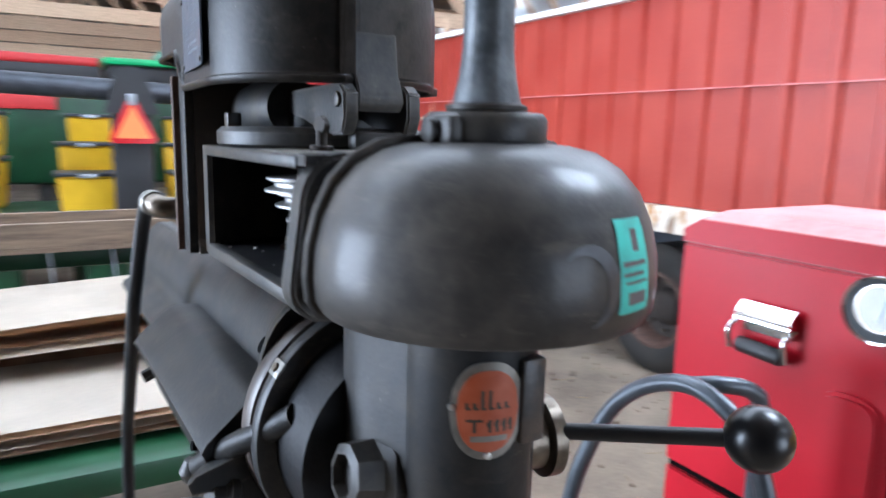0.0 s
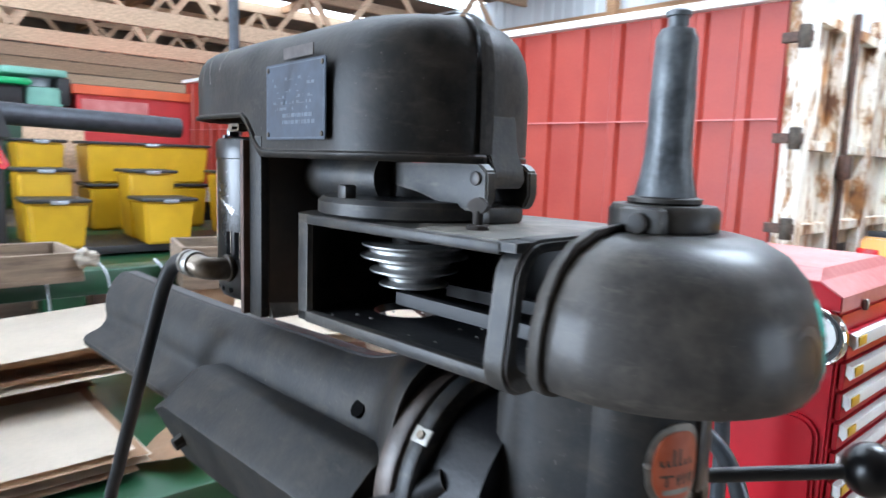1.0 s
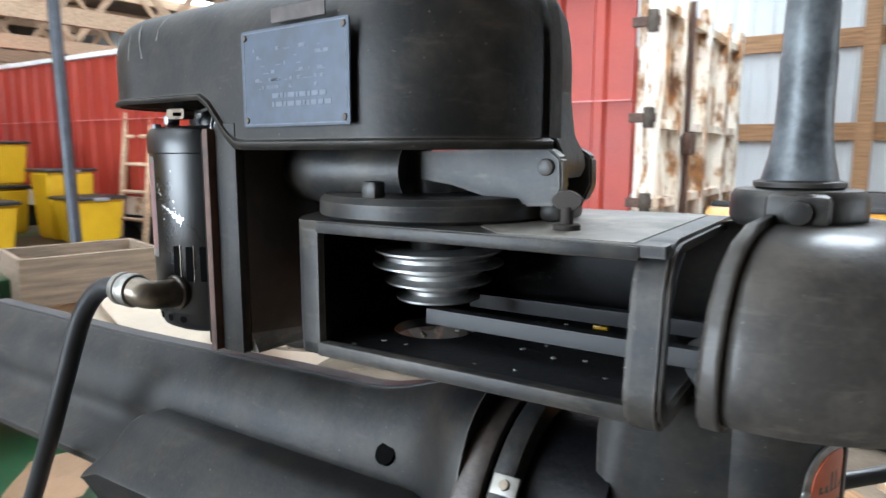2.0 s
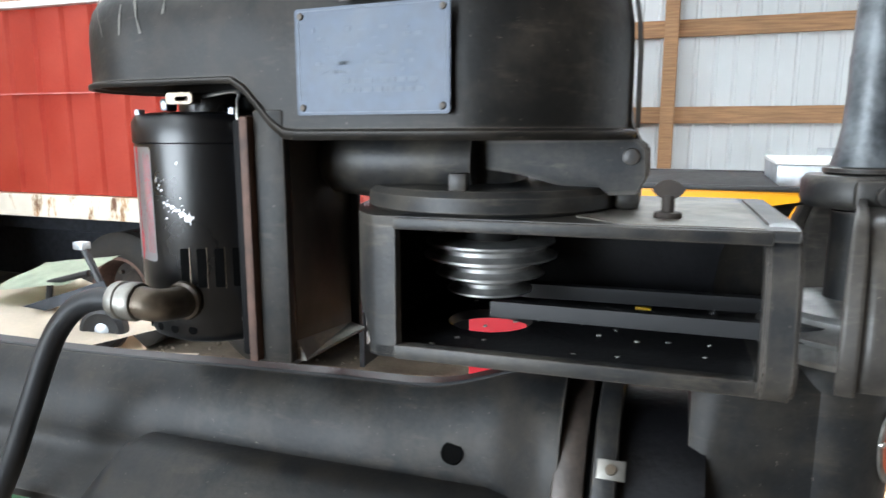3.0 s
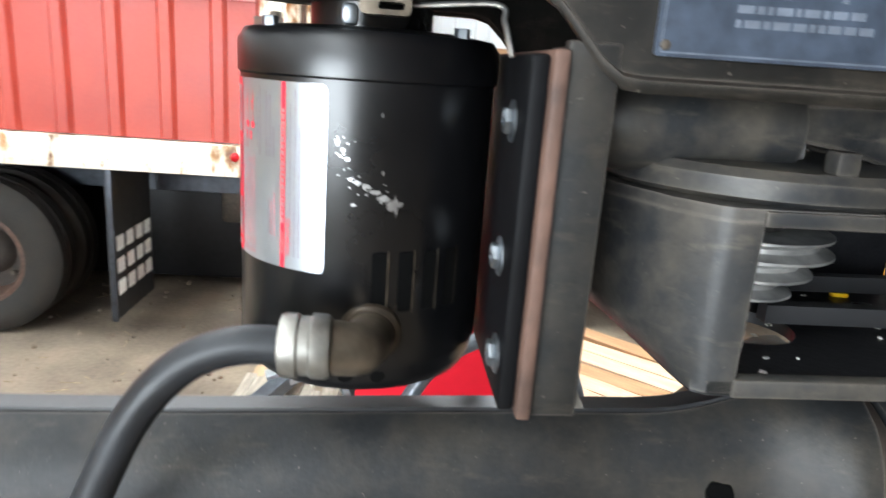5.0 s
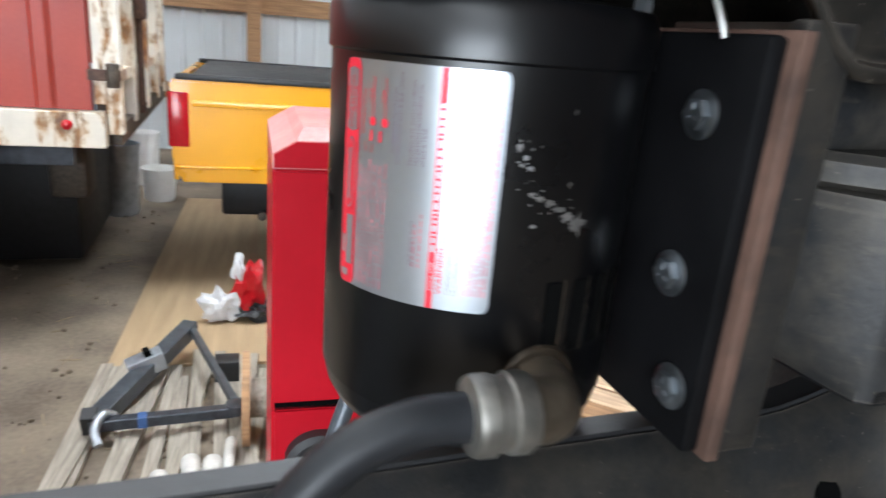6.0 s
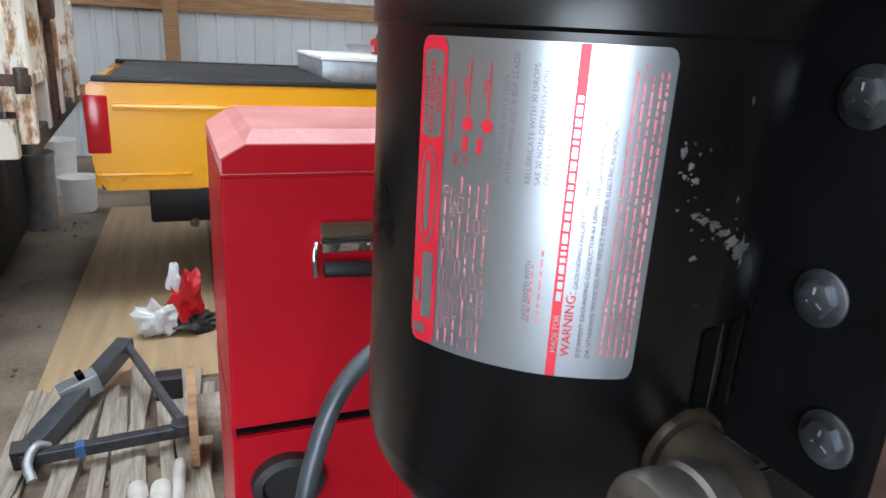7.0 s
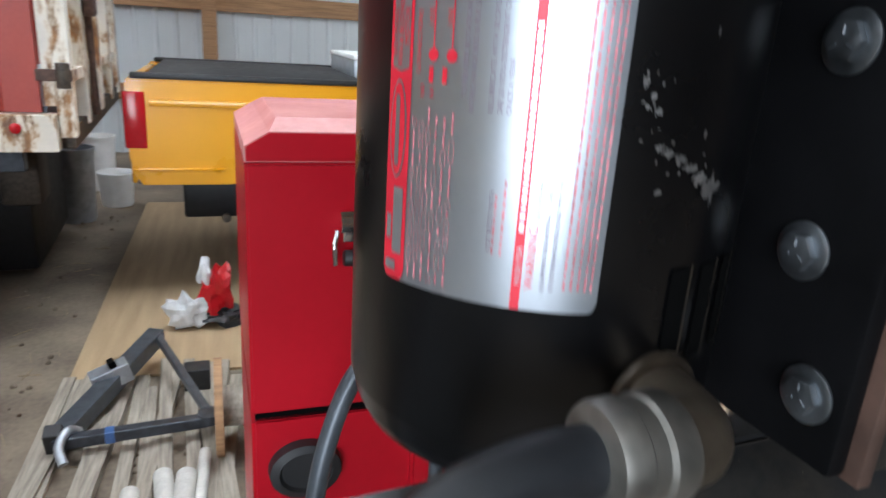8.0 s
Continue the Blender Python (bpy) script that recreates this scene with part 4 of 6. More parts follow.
bm = bm_new()
prof = []
for s in (-1, 1):
    arc = [(s * 0.057 * math.sin(radians(a)), 1.113 + 0.059 * math.cos(radians(a))) for a in range(30, 106, 8)]
    side = arc + [(s * 0.058, 1.092), (s * 0.066, 1.083), (s * 0.088, 1.074), (s * 0.092, 1.068), (s * 0.09, 1.06), (s * 0.07, 1.058), (s * 0.05, 1.07), (s * 0.047, 1.1), (s * 0.042, 1.135), (s * 0.022, 1.152)]
    prof += side if s == 1 else []
half = prof
left = [(-x, z) for x, z in half][::-1]
ring = half + [(0.02, 1.148), (-0.02, 1.148)] + left
k = len(ring)
prev = None
for u in (-0.655, -0.645, -0.5, -0.4, -0.3, -0.2, -0.12, -0.06, -0.04, -0.025, -0.01, 0.003, 0.016, 0.03, 0.04, 0.05, 0.058, 0.066):
    g = smooth((u + 0.06) / 0.115) ** 1.4
    rise = 0.003 + 0.007 * smooth((u + 0.4) / 0.35) + 0.024 * g
    row = []
    for y, z in ring:
        top = smooth((z - 1.09) / 0.07)
        drop = 0.034 * (1 - g) * smooth((y + 0.006) / 0.02) * top   # the far wall is cut low
        wide = 0.95 + 0.5 * smooth((u - 0.012) / 0.052)
        row.append(bm.verts.new((u, y * wide, z + rise * top - drop)))
    if prev:
        for i in range(k):
            bm.faces.new((prev[i], prev[(i + 1) % k], row[(i + 1) % k], row[i]))
    else:
        bm.faces.new(row)
    prev = row
bm.faces.new(prev[::-1])
ram = part("ram", bm, M["iron_dark"], drill, "grey cast ram with a slotted top")
# solid black plug: the hole's inner shade is in its colour
bm = cyl(bm_new(), 0.0078, (-0.0098, -0.04, 1.1315), (-0.0098, -0.0538, 1.1405), 28)
part("side_hole", bm, M["void"], ram)
rows, bm = [], bm_new()
for u in np.linspace(-0.65, 0.05, 36):
    g = smooth((u + 0.06) / 0.115) ** 1.4
    z = 1.1645 + 0.003 + 0.007 * smooth((u + 0.4) / 0.35) + 0.024 * g
    rows.append([bm.verts.new((u, y, z + d)) for y, d in ((-0.0255, 0.0), (-0.0245, 0.0012), (-0.0235, 0.0), (-0.008, 0.0), (-0.008, -0.003), (-0.0255, -0.003))])
for p, q in zip(rows, rows[1:]):
    for i in range(6):
        bm.faces.new((p[i], p[(i + 1) % 6], q[(i + 1) % 6], q[i]))
bm.faces.new(rows[0][::-1])
bm.faces.new(rows[-1])
part("slot_strip", bm, M["rubber"], ram, "thin black strip along the slot")

# swivel collar with its index clip
bm = bm_new()
cyl(bm, 0.0945, (0.063, 0, 1.1), (0.083, 0, 1.1), 80, 0.003)
part("swivel_collar", bm, M["collar"], drill, "grey collar worn to brown metal")
part("collar_groove", cyl(bm_new(), 0.089, (0.083, 0, 1.1), (0.0865, 0, 1.1), 80), M["void"], drill)
part("index_ring", cyl(bm_new(), 0.0945, (0.0865, 0, 1.1), (0.1015, 0, 1.1), 80, 0.003), M["iron"], drill)
# dark disc: the shade in the recess behind the ring is in its colour
part("swivel_shade_disc", cyl(bm_new(), 0.08, (0.1, 0, 1.1), (0.152, 0, 1.1), 64), M["grime_shade"], drill)
n = Vector((0, -0.078, 0.058)).normalized()
m = Matrix.Translation((0.098, 0.0948 * n.y, 1.1 + 0.0948 * n.z)) @ n.to_track_quat("Z", "Y").to_matrix().to_4x4()
clip = part("index_clip", box(bm_new(), -0.0085, 0.0085, -0.006, 0.006, 0, 0.0022, 0.0006, m), M["alu_dull"], drill, "small bright index clip")
part("clip_screw", lathe(bm_new(), [(0.0035, 0.002), (0.003, 0.0042), (0, 0.0045)], m, 16), M["cast"], clip)

# guide cover below the ram
bm = bm_new()
rows = []
for u, s in ((-0.292, 0.55), (-0.27, 0.95), (-0.262, 1.0), (0.045, 1.0), (0.05, 0.97)):
    rows.append([bm.verts.new((u, y, 1.06 + (z - 1.06) * s)) for y, z in ((-0.05, 1.119), (-0.075, 1.121), (-0.085, 1.118), (-0.116, 1.09), (-0.12, 1.083), (-0.117, 1.076), (-0.098, 1.02), (-0.05, 1.0))])
for p, q in zip(rows, rows[1:]):
    for i in range(8):
        bm.faces.new((p[i], p[(i + 1) % 8], q[(i + 1) % 8], q[i]))
bm.faces.new(rows[0][::-1])
bm.faces.new(rows[-1])
part("guide_cover", bm, M["iron_dark"], drill, "dark angular guide cover")
part("cover_screw", cyl(bm_new(), 0.004, (0.0, -0.112, 1.066), (0.0, -0.117, 1.067), 16), M["void"], drill)
part("lock_screw", cyl(bm_new(), 0.007, (-0.245, -0.095, 1.055), (-0.245, -0.118, 1.045), 6, 0.001), M["iron_dark"], drill)

# clamp lever and knobs under the collar
bm = bm_new()
tube(bm, spline([(0.118, -0.07, 1.128), (0.09, -0.085, 1.108), (0.055, -0.1, 1.085), (0.02, -0.115, 1.058)], 6), 0.0095, 16)
lever = part("clamp_lever", bm, M["iron_dark"], drill, "dark clamp lever with a ball end")
bm = lathe(bm_new(), [(0, -0.012), (0.0075, -0.0092), (0.012, 0), (0.0075, 0.0092), (0, 0.012)], pose(0.014, -0.118, 1.053), 24)
part("ball", bm, M["iron"], lever)
part("rod", cyl(bm_new(), 0.0068, (0.008, -0.117, 1.05), (-0.075, -0.102, 1.0), 16), M["iron"], lever)
part("joint", cyl(bm_new(), 0.0115, (-0.002, -0.115, 1.044), (-0.016, -0.112, 1.036), 20, 0.002), M["rubber"], lever)
bm = lathe(bm_new(), [(0.0, 0), (0.016, 0), (0.019, 0.003), (0.019, 0.009), (0.014, 0.012), (0.012, 0.02), (0, 0.021)], Matrix.Translation((0.062, -0.1, 1.045)) @ Matrix.Rotation(radians(70), 4, "X"), 32)
part("lock_knob", bm, M["iron"], drill)
bm = lathe(bm_new(), [(0.0, 0), (0.026, 0), (0.03, 0.004), (0.03, 0.016), (0.023, 0.02), (0.02, 0.036), (0.014, 0.038), (0.013, 0.03), (0, 0.03)], Matrix.Translation((0.186, -0.03, 1.108)) @ Matrix.Rotation(radians(80), 4, "X"), 8)
part("depth_knob", bm, M["iron"], drill)

# head: neck casting and round quill housing
bm = bm_new()
rows = []
for u, hy, z0, z1 in ((0.142, 0.046, 1.13, 1.206), (0.15, 0.05, 1.112, 1.212), (0.162, 0.05, 1.085, 1.216), (0.178, 0.048, 1.05, 1.218), (0.195, 0.044, 1.01, 1.218), (0.215, 0.038, 0.97, 1.218)):
    rows.append([bm.verts.new((u, y, z)) for y, z in ((-hy * 0.8, z0), (-hy, z0 + 0.012), (-hy, z1 - 0.012), (-hy * 0.8, z1), (hy * 0.8, z1), (hy, z1 - 0.012), (hy, z0 + 0.012), (hy * 0.8, z0))])
for p, q in zip(rows, rows[1:]):
    for i in range(8):
        bm.faces.new((p[i], p[(i + 1) % 8], q[(i + 1) % 8], q[i]))
bm.faces.new(rows[0][::-1])
bm.faces.new(rows[-1])
part("head_neck", bm, M["iron_dark"], drill)
part("quill_housing", lathe(bm_new(), [(0.032, 0.88), (0.0395, 0.89), (0.0395, 1.21), (0.038, 1.228)], pose(0.222, 0, 0), 64), M["iron_dark"], drill)
part("quill", cyl(bm_new(), 0.027, (0.222, 0, 0.78), (0.222, 0, 0.9), 40, 0.002), M["steel"], drill)


def on_housing(bm, ang, z, r):
    """Wrap flat shapes on the quill housing: x round it, y up."""
    for v in bm.verts:
        a = radians(ang) + v.co.x / 0.0395
        v.co = (0.222 + (r + v.co.z) * math.cos(a), (r + v.co.z) * math.sin(a), z + v.co.y)
    return bm


def oval(bm, rx, ry, z0, z1, n=40):
    cols = 24
    rows = []
    for i in range(cols + 1):
        x = -rx + 2 * rx * i / cols
        h = ry * math.sqrt(max(0.0, 1 - abs(x / rx) ** 2.4))
        rows.append([bm.verts.new((x, s * h, z)) for s, z in ((-1, z0), (-1, z1), (1, z1), (1, z0))])
    for p, q in zip(rows, rows[1:]):
        for j in range(3):
            bm.faces.new((p[j], p[j + 1], q[j + 1], q[j]))
    bmesh.ops.remove_doubles(bm, verts=bm.verts, dist=1e-6)
    return bm


badge = part("maker_badge", on_housing(oval(bm_new(), 0.0212, 0.0278, 0, 0.0015), -20, 1.173, 0.0397), M["alu_dull"], drill, "worn oval badge with an orange field")
part("orange_field", on_housing(oval(bm_new(), 0.0172, 0.0232, 0, 0.0012), -20, 1.173, 0.0407), M["orange"], badge)
bm = bm_new()
for x, h in ((-0.0125, 0.004), (-0.0085, 0.004), (-0.0045, 0.011), (-0.0005, 0.011), (0.0038, 0.004), (0.0082, 0.004)):
    sheet(bm, x, x + 0.0018, 0.0012, 0.0012 + h)
    sheet(bm, x, x + 0.003, 0.0012, 0.0026)
for x, w in ((-0.012, 0.009), (-0.0012, 0.0022), (0.0028, 0.0022), (0.0068, 0.0022), (0.0106, 0.0018)):
    sheet(bm, x, x + w, -0.0058, -0.0042 if w > 0.005 else -0.0085)
    sheet(bm, x + w * 0.4, x + w * 0.4 + 0.0018, -0.0118, -0.0045)
part("dark_lettering", on_housing(bm, -20, 1.173, 0.0421), M["rust_dark"], badge)
bm = bm_new()
sheet(bm, -0.0095, 0.0105, -0.0172, -0.0138)
part("pale_bar", on_housing(bm, -20, 1.173, 0.0421), M["alu_dull"], badge)
for x, y in ((-0.0196, 0.002), (0.0, -0.0256)):
    bm = lathe(bm_new(), [(0.0022, 0), (0.0018, 0.0013), (0, 0.0018)], Matrix.Identity(4), 12)
    bmesh.ops.translate(bm, vec=(x, y, 0.0015), verts=bm.verts)
    part("badge_screw", on_housing(bm, -20, 1.173, 0.0397), M["steel"], badge)

# spindle dome: a half shell with a flange towards the belt box
DOME = [(0.07, 1.2254), (0.084, 1.2245), (0.0905, 1.2268), (0.0945, 1.2336), (0.0955, 1.2454), (0.0945, 1.2608), (0.0905, 1.2771), (0.0835, 1.2925), (0.073, 1.3043), (0.06, 1.312), (0.045, 1.3156), (0.03, 1.3165)]
bm = lathe(bm_new(), DOME, pose(0.232, -0.002, 0), 56, -100, 100)
dome = part("spindle_dome", bm, M["dome"], drill, "rounded grey cast spindle guard")
sm = dome.modifiers.new("thickness", "SOLIDIFY")
sm.thickness, sm.offset = 0.004, -1
for sgn in (-1, 1):
    bm = lathe(bm_new(), [(r + d, z + e) for r, z, d, e in ((0.066, 1.2232, 0, 0), (0.085, 1.2218, 0, 0), (0.0935, 1.2245, 0, 0), (0.0985, 1.2318, 0, 0), (0.0998, 1.2463, 0, 0), (0.0985, 1.2626, 0, 0), (0.094, 1.2807, 0, 0), (0.0865, 1.297, 0, 0), (0.075, 1.3097, 0, 0), (0.06, 1.3174, 0, 0), (0.034, 1.321, 0, 0))], pose(0.232, -0.002, 0), 4, sgn * 100, sgn * 105.5)
    fl = part("dome_flange", bm, M["dome"], drill)
    sm = fl.modifiers.new("thickness", "SOLIDIFY")
    sm.thickness, sm.offset = 0.006, -1
# the shell that stays on the head behind the dome
bm = lathe(bm_new(), [(0.08, 1.2227), (0.087, 1.2282), (0.0885, 1.2463), (0.085, 1.2698), (0.077, 1.2898), (0.06, 1.3061), (0.03, 1.3124)], pose(0.225, -0.002, 0), 40, 108, 140)
part("rear_shell", bm, M["iron_dark"], drill)
bm = lathe(bm_new(), [(0.008, 1.215), (0.05, 1.222), (0.052, 1.226), (0.042, 1.232), (0.052, 1.238), (0.04, 1.242), (0.036, 1.246), (0.044, 1.252), (0.016, 1.256)], pose(0.232, 0, 0), 40)
part("spindle_pulley", bm, M["alu"], drill, "worn aluminium spindle pulley")
part("spindle_shaft", cyl(bm_new(), 0.015, (0.232, 0, 1.25), (0.232, 0, 1.31), 24), M["iron_dark"], drill)
# teal sticker and its pale bars on the dome


def on_dome(bm, ang, lift):
    """Wrap flat shapes on the dome's side: x round it in metres, y the height."""
    zs = [z for r, z in DOME[3:]]
    rs = [r for r, z in DOME[3:]]
    for v in bm.verts:
        z = 1.259 + v.co.y * 0.94
        r = float(np.interp(z, zs, rs)) + lift
        a = radians(ang) + v.co.x / 0.095
        v.co = (0.232 + r * math.cos(a), -0.002 + r * math.sin(a), z)
    return bm


bm = bm_new()
for i in range(8):
    sheet(bm, -0.013, 0.013, -0.0205 + i * 0.0058, -0.0205 + (i + 1) * 0.0058)
bmesh.ops.remove_doubles(bm, verts=bm.verts, dist=1e-5)
sticker = part("teal_sticker", on_dome(bm, 14, 0.0006), M["teal"], dome, "scuffed teal paper sticker")
bm = bm_new()
for x0, x1, y0, y1 in ((-0.002, 0.004, 0.01, 0.021), (-0.011, 0.009, 0.003, 0.0055), (-0.011, 0.007, -0.002, 0.0), (-0.009, 0.01, -0.006, -0.0045), (-0.007, 0.009, -0.0165, -0.01)):
    sheet(bm, x0, x1, y0, y1)
part("bar_print", on_dome(bm, 14, 0.0009), M["strip"], sticker)

# pale crescent laid on the dome's side
bm = bm_new()
prev = None
for i in range(25):
    a = radians(-75 + i * 8.5)
    w = 0.0035 * math.sin(math.pi * i / 24) + 0.0004
    row = [bm.verts.new(((0.0165 + d) * math.cos(a), -0.006 + (0.019 + d) * math.sin(a), 0)) for d in (-w, w)]
    if prev:
        bm.faces.new((prev[0], prev[1], row[1], row[0]))
    prev = row
part("pale_crescent", on_dome(bm, -6, 0.0004), M["mark"], dome)

# split collar and tall spindle sleeve
part("split_collar", lathe(bm_new(), [(0.03, 1.313), (0.0325, 1.315), (0.0335, 1.318), (0.0335, 1.3285), (0.031, 1.332), (0.016, 1.3325)], pose(0.232, -0.002, 0), 48), M["iron"], drill)
bm = box(bm_new(), 0.22, 0.25, -0.0375, -0.022, 1.3135, 1.331, 0.004)
part("collar_ear", bm, M["iron"], drill)
bm = cyl(bm_new(), 0.0062, (0.2357, -0.036, 1.322), (0.236, -0.0425, 1.322), 24, 0.001)
part("pinch_bolt", bm, M["iron_dark"], drill)
part("sleeve_washer", lathe(bm_new(), [(0.02, 1.332), (0.0225, 1.3335), (0.0225, 1.336), (0.019, 1.337)], pose(0.232, -0.002, 0), 40), M["iron_dark"], drill)
part("spindle_sleeve", lathe(bm_new(), [(0.0195, 1.334), (0.019, 1.3365), (0.016, 1.349), (0.0142, 1.362), (0.0135, 1.38), (0.0137, 1.4), (0.0131, 1.402), (0.0131, 1.405), (0.0125, 1.432), (0.0095, 1.4375), (0.006, 1.438), (0.006, 1.4445), (0.0075, 1.445), (0.0075, 1.4475), (0.005, 1.449), (0, 1.449)], pose(0.232, -0.002, 0), 40), M["sleeve"], drill, "scuffed steel spindle sleeve")

# feed lever: hub, scale ring, rod and ball
hubdir = (Vector((0.33, 0.131, 1.149)) - Vector((0.23, 0.1, 1.115))).normalized()
bm = lathe(bm_new(), [(0.0, 0), (0.02, 0.0), (0.02, 0.02), (0.026, 0.022), (0.026, 0.03), (0.018, 0.032), (0, 0.032)], Matrix.Translation((0.222, 0.03, 1.13)) @ Matrix.Rotation(radians(-90), 4, "X") @ Matrix.Rotation(radians(12), 4, "Y"), 36)
part("feed_hub", bm, M["cast"], drill)
lever = part("feed_lever", cyl(bm_new(), 0.0052, (0.24, 0.05, 1.139), (0.328, 0.1165, 1.1545), 18), M["rubber"], drill, "feed lever with a black ball knob")
bm = lathe(bm_new(), [(0.019 * math.sin(radians(a)), -0.019 * math.cos(radians(a))) for a in range(0, 181, 15)], pose(0.3336, 0.1204, 1.1557), 36)
part("ball_knob", bm, M["black"], lever)
part("depth_rod", cyl(bm_new(), 0.005, (0.252, 0.018, 1.0), (0.252, 0.018, 1.215), 16), M["rust_dark"], drill)
part("stop_bracket", box(bm_new(), 0.24, 0.266, 0.005, 0.022, 1.15, 1.2, 0.003), M["iron_bare"], drill)

# column and round foot
part("column", lathe(bm_new(), [(0.075, -0.19), (0.075, 1.06)], pose(-0.1, 0.02, 0), 48), M["iron"], drill)
part("foot", lathe(bm_new(), [(0.26, -0.28), (0.26, -0.25), (0.2, -0.235), (0.1, -0.21), (0.085, -0.18)], pose(-0.1, 0.02, 0), 48), M["iron"], drill)
M_SHIFT[0], M_SHIFT[1] = 0.0, 0.0

# ---- red tool chest: x along its end face (0 at the drawer corner), y back along the drawers
chest = thing("tool_chest", pose(-0.475, 1.012, 0, 0, 0, 0.5), "tall red enamelled tool chest on castors with pale drawer fronts", "tool chest")
W, D = 0.381, 0.4
bm = prism(bm_new(), [(-W, 0.13), (0, 0.13), (0, 0.995), (-W, 0.995)], 0, D, SWAP_XZ)
bmesh.ops.bevel(bm, geom=bm.edges[:], offset=0.006, segments=2, affect="EDGES")
part("lower_cabinet", bm, M["red_chest"], chest)
bm = prism(bm_new(), [(-W, 1.006), (0, 1.006), (0, 1.423), (-W, 1.423)], 0, D, SWAP_XZ)
bmesh.ops.bevel(bm, geom=bm.edges[:], offset=0.004, segments=2, affect="EDGES")
part("top_chest", bm, M["red_chest"], chest)
part("seam", box(bm_new(), -W + 0.006, -0.006, 0.006, D - 0.006, 0.99, 1.01), M["void"], chest)
# lid: bevelled rim and a low crown
bm = bm_new()
rows = [[(-W, 0, 1.4245), (0, 0, 1.4245), (0, D, 1.4245), (-W, D, 1.4245)], [(-W, 0, 1.448), (0, 0, 1.448), (0, D, 1.448), (-W, D, 1.448)], [(-W + 0.035, 0.0, 1.469), (-0.035, 0.0, 1.469), (-0.035, D, 1.469), (-W + 0.035, D, 1.469)], [(-W + 0.05, 0.05, 1.484), (-0.05, 0.05, 1.484), (-0.05, D - 0.05, 1.484), (-W + 0.05, D - 0.05, 1.484)]]
vs = [[bm.verts.new(p) for p in r] for r in rows]
for p, q in zip(vs, vs[1:]):
    for i in range(4):
        bm.faces.new((p[i], p[(i + 1) % 4], q[(i + 1) % 4], q[i]))
bm.faces.new(vs[0][::-1])
bm.faces.new(vs[-1])
part("lid", bm, M["red_dusty_lit"], chest, "dusty red lid, paled by reflected light in its colour", smooth=False)
part("lid_panel", prism(bm_new(), [(-W + 0.002, 1.4265), (-0.002, 1.4265), (-0.002, 1.447), (-0.036, 1.4675), (-W + 0.036, 1.4675), (-W + 0.002, 1.447)], -0.0025, 0.002, SWAP_XZ), M["red_chest"], chest, smooth=False)
# drawers on the side that faces east
z = 1.392
while z > 0.2:
    if 0.96 < z < 1.06:
        z -= 0.05
        continue
    d = part("drawer", box(bm_new(), 0.001, 0.01, 0.012, D - 0.012, z - 0.044, z, 0.002), M["red_chest"], chest, smooth=False)
    bm = prism(bm_new(), [(0.01, z - 0.001), (0.019, z - 0.004), (0.021, z - 0.02), (0.017, z - 0.027), (0.014, z - 0.022), (0.01, z - 0.02)], 0.016, D - 0.016, SWAP_XZ)
    part("pull_strip", bm, M["white"], d, "pale aluminium pull strip")
    part("yellow_tag", box(bm_new(), 0.0195, 0.0222, 0.025, 0.06, z - 0.021, z - 0.006, 0.0005), M["planter"], d)
    z -= 0.05
part("hasp", box(bm_new(), 0.001, 0.01, 0.088, 0.1, 1.418, 1.437, 0.003), M["alu_dull"], chest)
# chrome latch on the end face
latch = part("latch", box(bm_new(), -0.238, -0.152, -0.012, 0.0, 1.3, 1.343, 0.004), M["chrome"], chest, "chrome spring latch")
bm = prism(bm_new(), [(-0.012, 1.35), (-0.026, 1.338), (-0.03, 1.322), (-0.022, 1.318), (-0.01, 1.322)], -0.242, -0.148, ALONG_X)
part("latch_lip", bm, M["chrome"], latch)
part("latch_grip", cyl(bm_new(), 0.013, (-0.238, -0.02, 1.278), (-0.158, -0.02, 1.274), 20, 0.003), M["rubber"], latch)
for x in (-0.247, -0.149):
    part("latch_arm", tube(bm_new(), spline([(x, -0.01, 1.318), (x - 0.006, -0.026, 1.3), (x - 0.004, -0.022, 1.268)], 5), 0.0045, 10), M["chrome"], latch)
# round dial
R = Matrix.Translation((-0.034, -0.002, 1.381)) @ Matrix.Rotation(radians(90), 4, "X")
dial = part("round_dial", lathe(bm_new(), [(0.049, 0), (0.05, 0.012), (0.0475, 0.016), (0.0445, 0.014)], R, 48, cap=False), M["chrome"], chest, "round chrome dial with a white face")
part("dial_ring", lathe(bm_new(), [(0.0445, 0.002), (0.0445, 0.013), (0.033, 0.012)], R, 48), M["rubber"], dial)
part("dial_rim", lathe(bm_new(), [(0.0345, 0.004), (0.0345, 0.0145), (0.031, 0.0145)], R @ pose(0.004, 0.003, 0), 48, cap=False), M["chrome"], dial)
part("dial_face", lathe(bm_new(), [(0.0315, 0.006), (0.031, 0.014), (0.0, 0.0145)], R @ pose(0.004, 0.003, 0), 48), M["white"], dial)
part("dial_needle", box(bm_new(), -0.0025, 0.0025, -0.02, 0.022, 0.0147, 0.0157, 0, R @ pose(0.008, 0.003, 0, 0, 0, -18)), M["galv"], dial)
# raised round-cornered panel and black socket low on the end face
bm = prism(bm_new(), rrect(-0.107, -0.012, 0.62, 1.248, 0.035), -0.0, 0.012, Matrix(((1, 0, 0, 0), (0, 0, -1, 0), (0, 1, 0, 0), (0, 0, 0, 1))))
bmesh.ops.bevel(bm, geom=[e for e in bm.edges if all(v.co.y < -0.011 for v in e.verts)], offset=0.006, segments=2, affect="EDGES")
part("raised_panel", bm, M["red_chest"], chest)
R = Matrix.Translation((-0.295, 0.0, 0.897)) @ Matrix.Rotation(radians(90), 4, "X")
